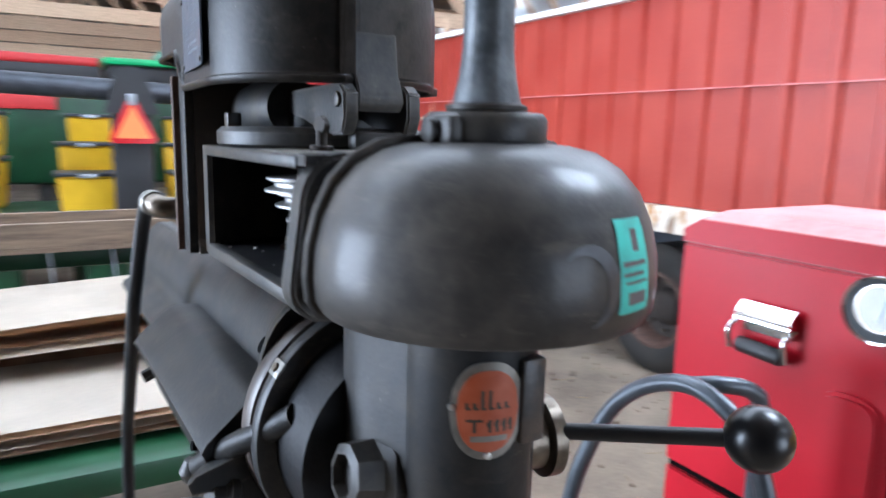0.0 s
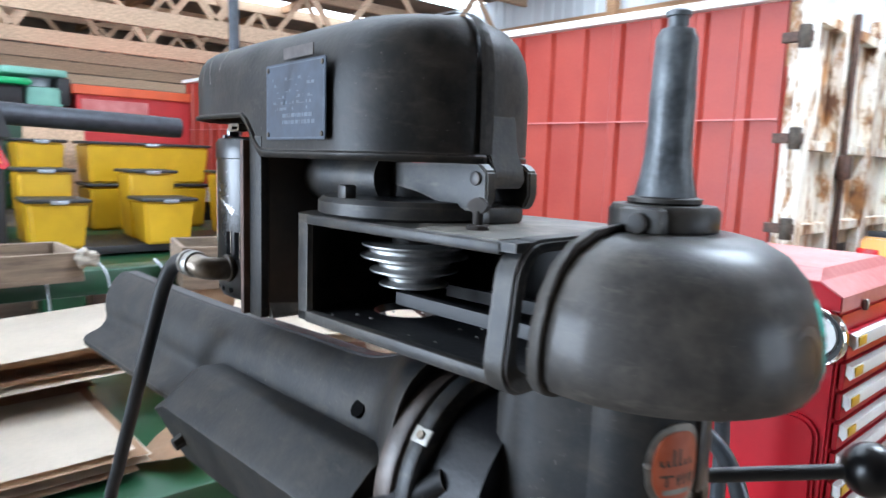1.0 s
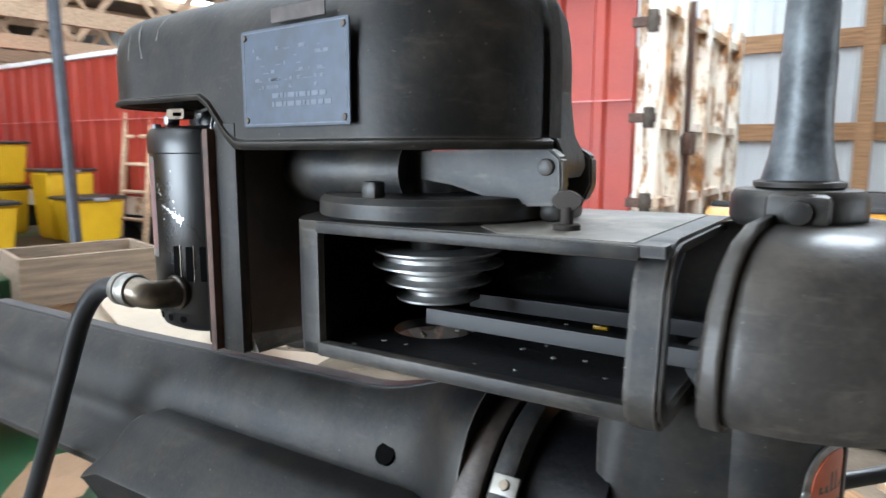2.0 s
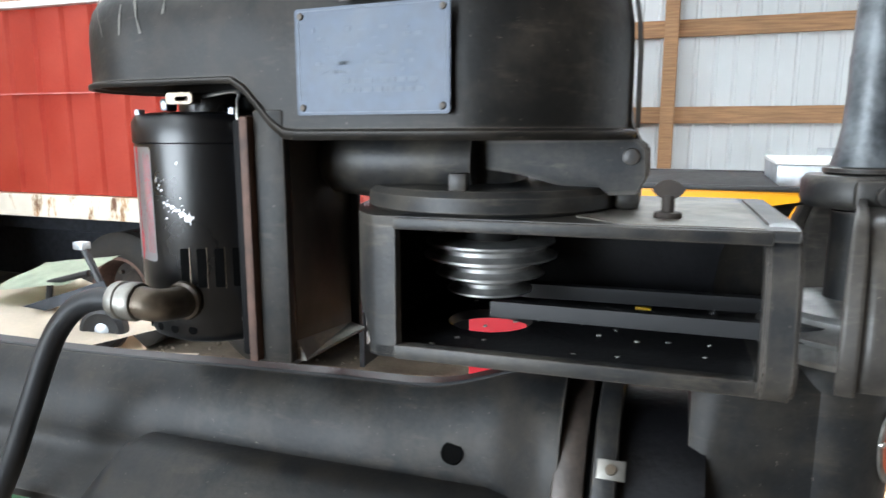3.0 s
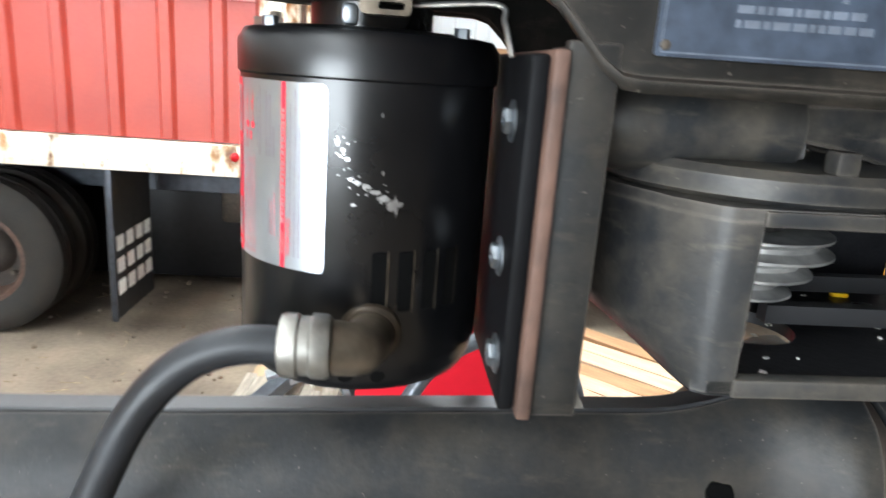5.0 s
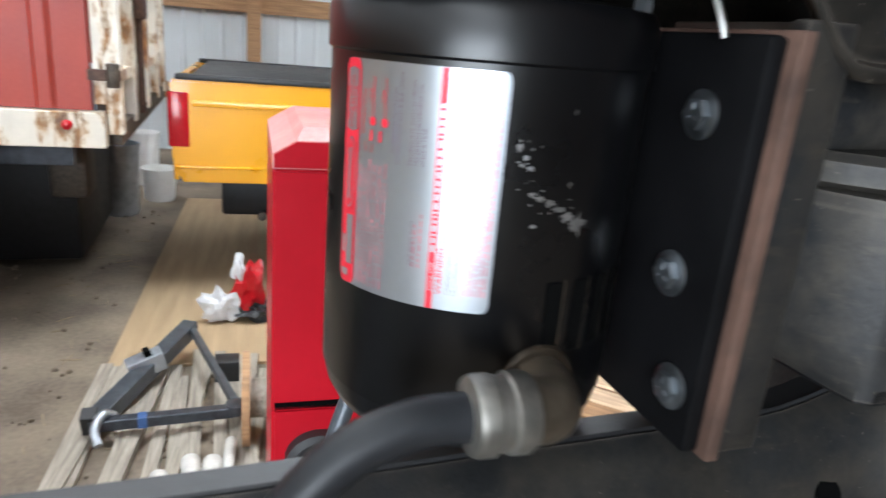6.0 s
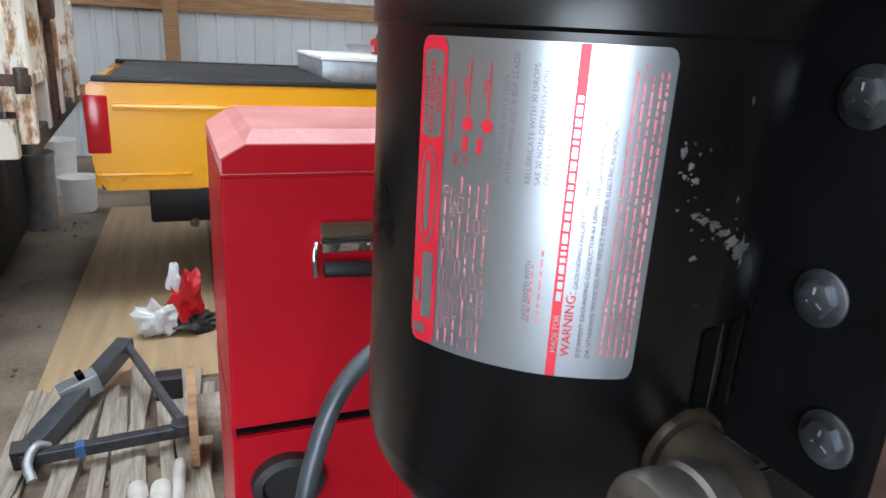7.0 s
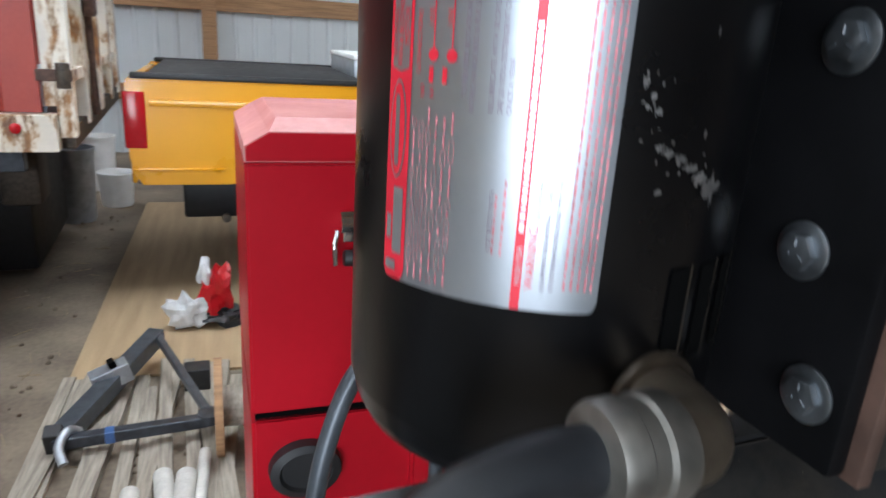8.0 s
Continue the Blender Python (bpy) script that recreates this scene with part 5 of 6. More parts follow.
part("black_socket", lathe(bm_new(), [(0.062, 0), (0.06, 0.02), (0.045, 0.024), (0.04, 0.016), (0.0, 0.016)], R @ Matrix.Diagonal((1, 0.85, 1, 1)), 36), M["rubber"], chest)
for x in (-W + 0.06, -0.06):
    for y in (0.06, D - 0.06):
        c = part("castor", cyl(bm_new(), 0.06, (x - 0.016, y, 0.06), (x + 0.016, y, 0.06), 28, 0.008), M["rubber"], chest)
        part("castor_fork", box(bm_new(), x - 0.022, x + 0.022, y - 0.03, y + 0.03, 0.085, 0.131, 0.004), M["galv"], c)

# ---- bent-tube hand cart between the drill and the chest
cart = thing("hand_cart", pose(0.03, 0, 0), "grey bent-tube hand cart standing upright", "hand cart")
part("hoop", tube(bm_new(), spline([(-0.85, 0.7, 0.03), (-0.845, 0.71, 0.6), (-0.83, 0.72, 0.98), (-0.795, 0.742, 1.15), (-0.74, 0.758, 1.235), (-0.65, 0.768, 1.275), (-0.57, 0.775, 1.245), (-0.53, 0.78, 1.17), (-0.505, 0.785, 1.05), (-0.49, 0.79, 0.6), (-0.485, 0.79, 0.03)], 8), 0.0125, 16), M["grey_tube"], cart)
part("brace", tube(bm_new(), spline([(-0.66, 0.772, 1.27), (-0.63, 0.81, 1.275), (-0.614, 0.855, 1.262), (-0.61, 0.872, 1.22), (-0.61, 0.875, 1.0), (-0.6, 0.86, 0.5), (-0.6, 0.85, 0.05)], 8), 0.012, 14), M["grey_tube"], cart)
part("toe_plate", box(bm_new(), -0.86, -0.48, 0.62, 0.86, 0.0, 0.03, 0.004), M["dark_steel"], cart)

# ---- red grain truck: x towards its tail (0 at the tail), y across
gt = thing("grain_truck", pose(-1.585, 3.5, 0, 0, 0, 2.0), "old red grain truck with a ribbed steel box", "truck")


def ribs_out(x0, x1, z0, z1):
    bm = bm_new()
    box(bm, x0, x1, 0.0, 0.03, z0, z1)
    return bm


side = part("box_side", ribs_out(-7.6, -0.06, 1.175, 2.5), M["red_truck"], gt, smooth=False)
x = -0.25
while x > -7.6:
    bm = prism(bm_new(), [(x - 0.045, 0.0), (x - 0.025, -0.028), (x + 0.025, -0.028), (x + 0.045, 0.0)], 1.18, 2.49)
    part("side_rib", bm, M["red_truck"], side, smooth=False)
    x -= 0.265
part("side_seam", box(bm_new(), -7.6, -0.06, -0.031, 0.0, 1.9, 1.908), M["red_dusty_lit"], side, smooth=False)
part("bottom_rail", box(bm_new(), -7.6, 0.0, -0.05, 0.05, 1.0, 1.17, 0.006), M["white_rust"], gt, "white rail flaking to rust", smooth=False)
part("top_rail", box(bm_new(), -7.6, 0.02, -0.06, 0.05, 2.5, 2.545, 0.006), M["white"], gt, smooth=False)
for x in (-0.16,):
    part("marker_lamp", lathe(bm_new(), [(0.024, 0), (0.024, 0.01), (0.014, 0.02), (0, 0.022)], Matrix.Translation((x, -0.05, 1.11)) @ Matrix.Rotation(radians(90), 4, "X"), 24), M["lamp_red"], gt)
part("far_side", box(bm_new(), -7.6, -0.06, 2.27, 2.3, 1.24, 2.5), M["red_truck"], gt, smooth=False)
part("bed_floor", box(bm_new(), -7.6, -0.04, 0.03, 2.27, 1.12, 1.2), M["dark_steel"], gt, smooth=False)
gate = part("tailgate", box(bm_new(), -0.05, 0.0, 0.03, 2.27, 1.2, 2.5, 0.004), M["gate"], gt, "white tailgate flaking to rust", smooth=False)
for y in (0.0, 0.5, 1.12, 1.72, 2.2):
    part("gate_post", box(bm_new(), 0.002, 0.075, y, y + 0.09, 1.06, 2.56, 0.006), M["gate"], gate, smooth=False)
for z in (1.3, 1.75, 2.4):
    part("gate_bar", box(bm_new(), 0.004, 0.06, 0.09, 2.2, z, z + 0.055, 0.004), M["gate"], gate, smooth=False)
for z in (1.32, 1.78, 2.28):
    h = part("gate_hinge", box(bm_new(), -0.06, 0.085, -0.062, -0.03, z, z + 0.05, 0.004), M["rust"], gate, smooth=False)
    part("hinge_knuckle", cyl(bm_new(), 0.03, (0.05, -0.055, z - 0.03), (0.05, -0.055, z + 0.08), 14, 0.004), M["rust_dark"], h)
part("latch_rod", cyl(bm_new(), 0.018, (0.1, 0.56, 1.1), (0.1, 0.56, 2.5), 14), M["rust"], gate)
part("latch_chain", box(bm_new(), 0.08, 0.14, 0.5, 0.62, 1.6, 1.74, 0.02), M["rust"], gate)
part("underrun", box(bm_new(), -0.4, 0.06, 0.06, 2.3, 1.0, 1.1, 0.006), M["rust_dark"], gt, smooth=False)
for y in (0.7, 1.5):
    part("chassis_rail", box(bm_new(), -7.4, -0.3, y, y + 0.09, 0.76, 1.0, 0.004), M["dark_steel"], gt, smooth=False)
part("axle", cyl(bm_new(), 0.09, (-1.6, 0.2, 0.47), (-1.6, 2.1, 0.47), 20), M["rust_dark"], gt)
part("differential", lathe(bm_new(), [(0, -0.22), (0.14, -0.18), (0.22, 0), (0.14, 0.18), (0, 0.22)], Matrix.Translation((-1.6, 1.15, 0.47)) @ Matrix.Rotation(radians(90), 4, "Y"), 24), M["rust_dark"], gt)
part("hitch", box(bm_new(), -0.5, -0.28, 0.95, 1.25, 0.5, 1.0, 0.03), M["rust_dark"], gt)


def wheel(parent, x, y, z, r, w, rim="rust"):
    R = Matrix.Translation((x, y, z)) @ Matrix.Rotation(radians(90), 4, "X")
    t = part("tyre", lathe(bm_new(), [(r * 0.56, -w / 2), (r * 0.62, -w / 2 - 0.012), (r * 0.8, -w / 2 - 0.022), (r * 0.93, -w / 2), (r, -w * 0.36), (r, -w * 0.05), (r - 0.012, -w * 0.045), (r - 0.012, w * 0.045), (r, w * 0.05), (r, w * 0.36), (r * 0.93, w / 2), (r * 0.8, w / 2 + 0.022), (r * 0.62, w / 2 + 0.012), (r * 0.56, w / 2)], R, 56, cap=False), M["tyre"], parent)
    part("rim", lathe(bm_new(), [(r * 0.6, w / 2 + 0.008), (r * 0.55, w / 2 + 0.012), (r * 0.52, w / 2 - 0.02), (r * 0.48, w / 2 - 0.15)], R, 40, cap=False), M[rim], t)
    part("hub", lathe(bm_new(), [(r * 0.48, w / 2 - 0.15), (r * 0.3, w / 2 - 0.16), (r * 0.26, w / 2 - 0.12), (r * 0.15, w / 2 - 0.09), (0, w / 2 - 0.09)], R, 40, cap=False), M["dirty_hub"], t)
    for i in range(8):
        a = 6.2832 * i / 8
        p = R @ Vector((r * 0.38 * math.cos(a), r * 0.38 * math.sin(a), w / 2 - 0.155))
        part("wheel_nut", cyl(bm_new(), 0.016, p, p + Vector((0, -0.03, 0)), 6), M["rust_dark"], t)
    return t


wheel(gt, -1.6, 0.16, 0.45, 0.45, 0.24)
wheel(gt, -1.6, 0.45, 0.45, 0.45, 0.24)
wheel(gt, -1.6, 2.1, 0.45, 0.45, 0.24)
for y in (0.16, 0.45, 2.1):
    wheel(gt, -2.85, y, 0.45, 0.45, 0.24)
part("front_axle", cyl(bm_new(), 0.09, (-2.85, 0.2, 0.45), (-2.85, 2.1, 0.45), 20), M["rust_dark"], gt)
# added dark blocks standing in for the shade under the truck, no real tanks
part("belly_shade_block", box(bm_new(), -7.4, -3.3, 0.95, 2.2, 0.25, 1.1, 0.03), M["dark_steel"], gt)
part("rear_shade_block", box(bm_new(), -2.5, -0.35, 1.0, 2.2, 0.08, 1.0, 0.03), M["grime_shade"], gt)
wheel(gt, -5.6, 0.2, 0.45, 0.45, 0.24)
flap = part("mud_flap", box(bm_new(), -0.86, -0.845, 0.02, 0.6, 0.12, 1.0, 0.004), M["rubber"], gt, smooth=False)
for z in (0.26, 0.39, 0.52):
    for y in (0.06, 0.2, 0.34, 0.47):
        part("flap_bar", box(bm_new(), -0.844, -0.842, y, y + 0.1, z, z + 0.085), M["white"], flap, smooth=False)
part("flap_edge", box(bm_new(), -0.87, -0.835, 0.005, 0.02, 0.12, 1.0, 0.003), M["dark_steel"], flap)
# ladder hung on the truck's side
lad = thing("ladder", pose(-6.55, 3.05, 0, -8, 0, 2), "weathered wooden ladder leaning on the red truck", "ladder")
for x in (0.0, 0.42):
    part("rail", box(bm_new(), x, x + 0.05, 0, 0.05, 0, 2.75, 0.006), M["wood_pale"], lad, smooth=False)
for i in range(10):
    part("rung", cyl(bm_new(), 0.018, (0.02, 0.025, 0.2 + i * 0.26), (0.45, 0.025, 0.2 + i * 0.26), 12), M["wood_pale"], lad)

# ---- yellow pickup: x from its tail towards its cab, y across
pk = thing("pickup_truck", pose(-1.356, 4.0, 0) @ Matrix.Diagonal((1, 1, 1.03, 1)), "yellow pickup truck parked side-on with black bed rails", "truck")
arch = [(1.02 + 0.46 * math.cos(radians(a)), 0.5 + 0.42 * math.sin(radians(a))) for a in range(150, 29, -15)]
bm = prism(bm_new(), [(0.06, 0.7), (0.02, 0.76), (0.0, 0.85), (0.0, 1.24), (0.02, 1.265), (2.36, 1.265), (2.36, 0.5), (1.46, 0.5)] + arch[::-1] + [(0.52, 0.7)], 0, 0.05, SWAP_XZ)
bmesh.ops.bevel(bm, geom=[e for e in bm.edges if all(v.co.y < 0.001 for v in e.verts)], offset=0.012, segments=2, affect="EDGES")
bed = part("bed_side", bm, M["yellow"], pk)
part("crease", box(bm_new(), 0.12, 2.36, -0.012, 0.004, 1.125, 1.16, 0.006), M["yellow"], bed)
part("lower_crease", box(bm_new(), 0.02, 0.5, -0.012, 0.004, 0.78, 0.795, 0.005), M["yellow"], bed)
part("bed_far_side", box(bm_new(), 0, 2.36, 1.65, 1.7, 0.6, 1.265, 0.01), M["yellow"], pk)
part("bed_floor", box(bm_new(), 0.03, 2.36, 0.05, 1.65, 0.7, 0.74), M["dark_steel"], pk)
part("tailgate", box(bm_new(), 0.0, 0.05, 0.06, 1.64, 0.7, 1.26, 0.01), M["yellow"], pk)
for y in (-0.005, 1.64):
    part("bed_rail", box(bm_new(), 0.03, 2.36, y, y + 0.08, 1.265, 1.295, 0.008), M["rubber"], pk, "black plastic bed rail")
part("bed_cover", box(bm_new(), 0.1, 1.34, 0.09, 1.62, 1.272, 1.287, 0.006), M["rubber"], pk)
part("front_board", box(bm_new(), 2.3, 2.36, 0.05, 1.65, 0.74, 1.295, 0.006), M["yellow"], pk)
part("tail_lamp", box(bm_new(), -0.015, 0.1, -0.006, 0.05, 0.9, 1.2, 0.01), M["lamp_red"], pk, "tall red tail lamp")
part("underbody", box(bm_new(), 0.25, 5.2, 0.35, 1.6, 0.42, 0.7, 0.02), M["grime_shade"], pk)
for y in (0.62, 0.68):
    part("exhaust", cyl(bm_new(), 0.028, (0.5, y, 0.42), (0.5, y - 0.3, 0.42), 16), M["rust_dark"], pk)
# cab
cabp = [(2.1, 0.5), (2.1, 1.25), (2.2, 1.76), (2.3, 1.8), (3.25, 1.8), (3.4, 1.76), (3.95, 1.25), (5.1, 1.12), (5.2, 0.9), (5.2, 0.5)]
bm = prism(bm_new(), cabp, 0.02, 1.68, SWAP_XZ)
bmesh.ops.bevel(bm, geom=bm.edges[:], offset=0.03, segments=2, affect="EDGES")
cab = part("cab", bm, M["yellow"], pk)
bm = prism(bm_new(), [(2.42, 1.27), (2.45, 1.68), (2.52, 1.72), (3.22, 1.72), (3.3, 1.68), (3.68, 1.27)], 0.008, 0.016, SWAP_XZ)
part("side_window", bm, M["glass"], cab)
bm = prism(bm_new(), rrect(0.25, 1.45, 1.3, 1.7, 0.06), 0, 0.012, Matrix(((0.196, 0, -1, 2.145 - 0.196 * 0), (1, 0, 0, 0), (0, 1, 0, 0), (0, 0, 0, 1))))
for v in bm.verts:
    v.co.x = 2.1 + (v.co.z - 1.25) * 0.196 - 0.006 + (0.006 if v.co.x < 2.14 else 0)
part("rear_window", bm, M["glass"], cab)
part("door_mirror", box(bm_new(), 3.45, 3.52, -0.2, -0.02, 1.25, 1.42, 0.02), M["rubber"], cab)
cab.location.x = 0.3
wheel(pk, 1.02, 0.16, 0.37, 0.37, 0.24, "dark_steel")
wheel(pk, 1.02, 1.54, 0.37, 0.37, 0.24, "dark_steel")
wheel(pk, 4.7, 0.16, 0.37, 0.37, 0.24, "dark_steel")
wheel(pk, 4.7, 1.54, 0.37, 0.37, 0.24, "dark_steel")
# white box with red tools lying across the bed rails
tb = thing("white_tool_box", pose(0.0, 4.62, 1.285), "white steel tool box lying across the pickup bed", "tool box")
part("body", box(bm_new(), 0, 0.92, 0, 1.0, 0.0, 0.145, 0.008), M["galv"], tb)
part("lid", box(bm_new(), -0.008, 0.928, -0.008, 1.008, 0.145, 0.175, 0.006), M["white"], tb)
rt = thing("red_chain_saw", pose(0.55, 5.2, 1.46, 0, 0, 20), "small red power tool lying on the white box", "power tool")
part("body", box(bm_new(), 0, 0.28, 0, 0.14, 0, 0.12, 0.03), M["lamp_red"], rt)
part("handle", tube(bm_new(), spline([(0.02, 0.07, 0.1), (0.08, 0.07, 0.19), (0.2, 0.07, 0.19), (0.26, 0.07, 0.1)], 5), 0.014, 10), M["rubber"], rt)
part("guide_bar", box(bm_new(), -0.25, 0.02, 0.06, 0.075, 0.02, 0.07, 0.004), M["galv"], rt)

# ---- plywood walkway, lumber, frame and odds and ends on the dirt
ply = thing("plywood_sheet", pose(-1.21, 3.15, 0, 0, 0, -1), "worn plywood sheet lying on the dirt", "plywood")
part("sheet", box(bm_new(), -0.37, 0.42, -0.05, 3.3, 0.0, 0.015, 0.002), M["ply"], ply, smooth=False)
rw = random.Random(21)
for i in range(15):
    L = rw.uniform(1.1, 1.6)
    x = -1.58 + i * 0.052 + rw.uniform(-0.01, 0.01)
    b = thing("board", pose(x, 3.1 + rw.uniform(-0.15, 0.12), 0, 0, 0, rw.uniform(-6, 4)), "weathered grey board lying on the ground", "board", "boards on the ground")
    part("plank", box(bm_new(), -0.026, 0.026, -L, 0, 0, rw.uniform(0.02, 0.045), 0.002), M["wood_grey"], b, smooth=False)
for x, y, r in ((-1.2, 2.27, 0.034), (-1.12, 2.25, 0.036), (-1.3, 2.2, 0.03), (-1.06, 2.4, 0.022)):
    p = thing("pipe_offcut", pose(x + 0.08, y - 0.07, 0.045 + r, 0, 0, rw.uniform(-8, 8)), "pale plastic pipe offcut lying on boards", "pipe", "pipe offcuts")
    part("tube", lathe(bm_new(), [(r * 0.8, 0), (r, 0), (r, 0.36), (r * 0.8, 0.36), (r * 0.8, 0)], Matrix.Rotation(radians(90), 4, "X"), 24), M["pvc"], p)
# welded square-tube frame lying on the boards
fr = thing("welded_stand", pose(0.085, -0.08, 0), "grey welded square-tube frame with black end caps", "steel frame")


def beam(bm, a, b, w):
    a, b = Vector(a), Vector(b)
    m = Matrix.Translation(a) @ (b - a).to_track_quat("Z", "Y").to_matrix().to_4x4()
    return box(bm, -w / 2, w / 2, -w / 2, w / 2, 0, (b - a).length, 0.004, m)


part("main_tube", beam(bm_new(), (-1.58, 2.62, 0.08), (-1.29, 3.3, 0.16), 0.075), M["grey_tube"], fr, smooth=False)
part("cross_tube", beam(bm_new(), (-1.6, 2.55, 0.09), (-1.06, 2.58, 0.1), 0.045), M["dark_steel"], fr, smooth=False)
part("blue_tape", beam(bm_new(), (-1.425, 2.558, 0.0942), (-1.39, 2.5605, 0.0948), 0.049), M["blue"], fr, smooth=False)
part("side_bar", beam(bm_new(), (-1.29, 3.28, 0.17), (-1.06, 2.62, 0.12), 0.032), M["grey_tube"], fr, smooth=False)
part("socket", beam(bm_new(), (-1.52, 2.93, 0.12), (-1.38, 2.98, 0.16), 0.085), M["galv"], fr, smooth=False)
part("socket_hole", beam(bm_new(), (-1.455, 2.95, 0.185), (-1.43, 2.96, 0.192), 0.05), M["void"], fr, smooth=False)
part("joint", lathe(bm_new(), [(0, -0.03), (0.045, -0.02), (0.045, 0.02), (0, 0.03)], pose(-1.05, 2.59, 0.11), 16), M["dark_steel"], fr)
part("foot_cap", beam(bm_new(), (-1.6, 2.6, 0.02), (-1.6, 2.56, 0.14), 0.06), M["rubber"], fr, smooth=False)
part("end_block", box(bm_new(), -1.16, -1.05, 2.95, 3.05, 0.03, 0.13, 0.004), M["rubber"], fr)
part("clamp", tube(bm_new(), spline([(-1.55, 2.45, 0.06), (-1.57, 2.5, 0.1), (-1.55, 2.56, 0.13), (-1.52, 2.6, 0.1)], 4), 0.018, 10), M["galv"], fr)
# wooden spool on edge beside the chest
sp = thing("cable_spool", pose(-0.91, 2.44, 0.19), "old wooden cable spool standing on edge", "spool")
for x in (-0.03, 0.13):
    part("flange", lathe(bm_new(), [(0.03, 0), (0.19, 0), (0.19, 0.03), (0.03, 0.03), (0.03, 0)], Matrix.Translation((x, 0, 0)) @ Matrix.Rotation(radians(90), 4, "Y"), 40), M["wood"], sp)
part("core", cyl(bm_new(), 0.08, (0.0, 0, 0), (0.13, 0, 0), 28), M["wood_grey"], sp)
# crumpled red and white bag
bag = thing("crumpled_bag", pose(-0.965, 3.62, 0.015) @ Matrix.Diagonal((1.1, 1.1, 1.25, 1)), "crumpled red and white plastic bag", "bag")
for name, mt, off, r, sc in (("white_fold", "fabric", (-0.1, -0.02, 0.08), 0.075, (1.1, 0.6, 1.0)), ("red_fold", "lamp_red", (0.03, 0.02, 0.15), 0.085, (0.9, 0.7, 1.4)), ("top_fold", "fabric", (-0.02, 0.0, 0.25), 0.05, (0.6, 0.5, 1.3)), ("dark_base", "rubber", (0.06, 0.02, 0.04), 0.1, (1.2, 0.8, 0.4))):
    bm = bm_new()
    bmesh.ops.create_icosphere(bm, subdivisions=3, radius=r)
    for v in bm.verts:
        v.co *= 1 + 0.8 * noise.noise(v.co * 24 + Vector(off) * 40)
        v.co = Vector((v.co.x * sc[0], v.co.y * sc[1], v.co.z * sc[2])) + Vector(off)
        v.co.z = max(v.co.z, 0.0)
    part(name, bm, M[mt], bag, smooth=False)
spike = prism(bm_new(), [(-0.17, 0.0), (-0.03, 0.02), (-0.05, 0.11), (-0.1, 0.15)], -0.03, -0.02, SWAP_XZ)
part("torn_flap", spike, M["fabric"], bag, smooth=False)


def pail(x, y, r, h, mt, label):
    p = thing("pail", pose(x, y, 0), label, "pail", "pails")
    part("body", lathe(bm_new(), [(r * 0.8, 0), (r * 0.86, 0.02), (r, h), (r * 1.05, h), (r * 1.05, h - 0.02), (r * 0.97, h - 0.02), (r * 0.84, 0.03), (0, 0.03)], None, 32), M[mt], p)
    part("bail", tube(bm_new(), [(r * math.cos(a), 0.02, h - 0.03 - 0.12 * math.sin(a)) for a in np.linspace(0, math.pi, 12)], 0.004, 6), M["steel"], p)


pail(-2.0, 5.95, 0.16, 0.6, "galv", "tall grey galvanised pail on the dirt")
pail(-2.36, 6.1, 0.13, 0.5, "blue", "blue plastic pail on the dirt")
pail(-1.76, 6.45, 0.15, 0.3, "white", "low white plastic pail beside the pickup")
pail(-1.98, 7.1, 0.15, 0.52, "white", "white plastic pail under the truck tail")

# ---- green implement with stacked cardboard and a wooden crate, west of the drill
imp = thing("green_implement", pose(0, 0, 0), "low green farm implement with wire guards", "farm implement")
part("deck", box(bm_new(), -3.3, -1.9, -1.2, 1.0, 0.62, 0.7, 0.01), M["green"], imp)
for x, y in ((-3.2, -1.1), (-3.2, 0.9), (-2.0, -1.1), (-2.0, 0.9)):
    part("leg", box(bm_new(), x - 0.05, x + 0.05, y - 0.05, y + 0.05, 0, 0.62, 0.006), M["green"], imp)
part("rear_beam", box(bm_new(), -3.5, -3.35, -1.6, 1.2, 0.98, 1.094, 0.01), M["green"], imp)
for y in (-1.4, 1.0):
    part("upright", box(bm_new(), -3.48, -3.38, y, y + 0.1, 0, 0.98, 0.006), M["green"], imp)
for i in range(11):
    y = -1.5 + i * 0.24
    part("wire_guard", tube(bm_new(), spline([(-3.34, y, 1.13), (-3.28, y + 0.02, 1.08), (-3.26, y + 0.03, 0.95), (-3.26, y + 0.03, 0.85)], 5), 0.005, 8), M["galv"], imp)
part("lower_bar", box(bm_new(), -3.3, -3.25, -1.6, 1.2, 0.88, 0.91, 0.005), M["steel"], imp)


def sheet_thing(x, y, z, sx, sy, rz, rx=0, ry=0, mt="card", label="flattened pale cardboard sheet on the stack"):
    c = thing("cardboard_sheet", pose(x, y, z, rx, ry, rz), label, "cardboard", "stacked cardboard")
    bm = bm_new()
    n = 8
    th = 0.007
    grid = [[bm.verts.new((-sx / 2 + sx * i / n, -sy / 2 + sy * j / n, 0.005 * noise.noise((i * 0.6 + x * 9, j * 0.5 + y * 7, z)))) for j in range(n + 1)] for i in range(n + 1)]
    for i in range(n):
        for j in range(n):
            bm.faces.new((grid[i][j], grid[i + 1][j], grid[i + 1][j + 1], grid[i][j + 1]))
    bmesh.ops.solidify(bm, geom=bm.faces[:], thickness=th)
    part("sheet", bm, M[mt], c, smooth=False)


for k in range(6):
    sheet_thing(-2.46 + rw.uniform(-0.015, 0.015), -0.32 + rw.uniform(-0.03, 0.03), 0.715 + k * 0.0145, 0.85, 1.5, rw.uniform(-1.5, 1.5), mt="card_brown" if k in (1, 4) else "card")
for k in range(5):
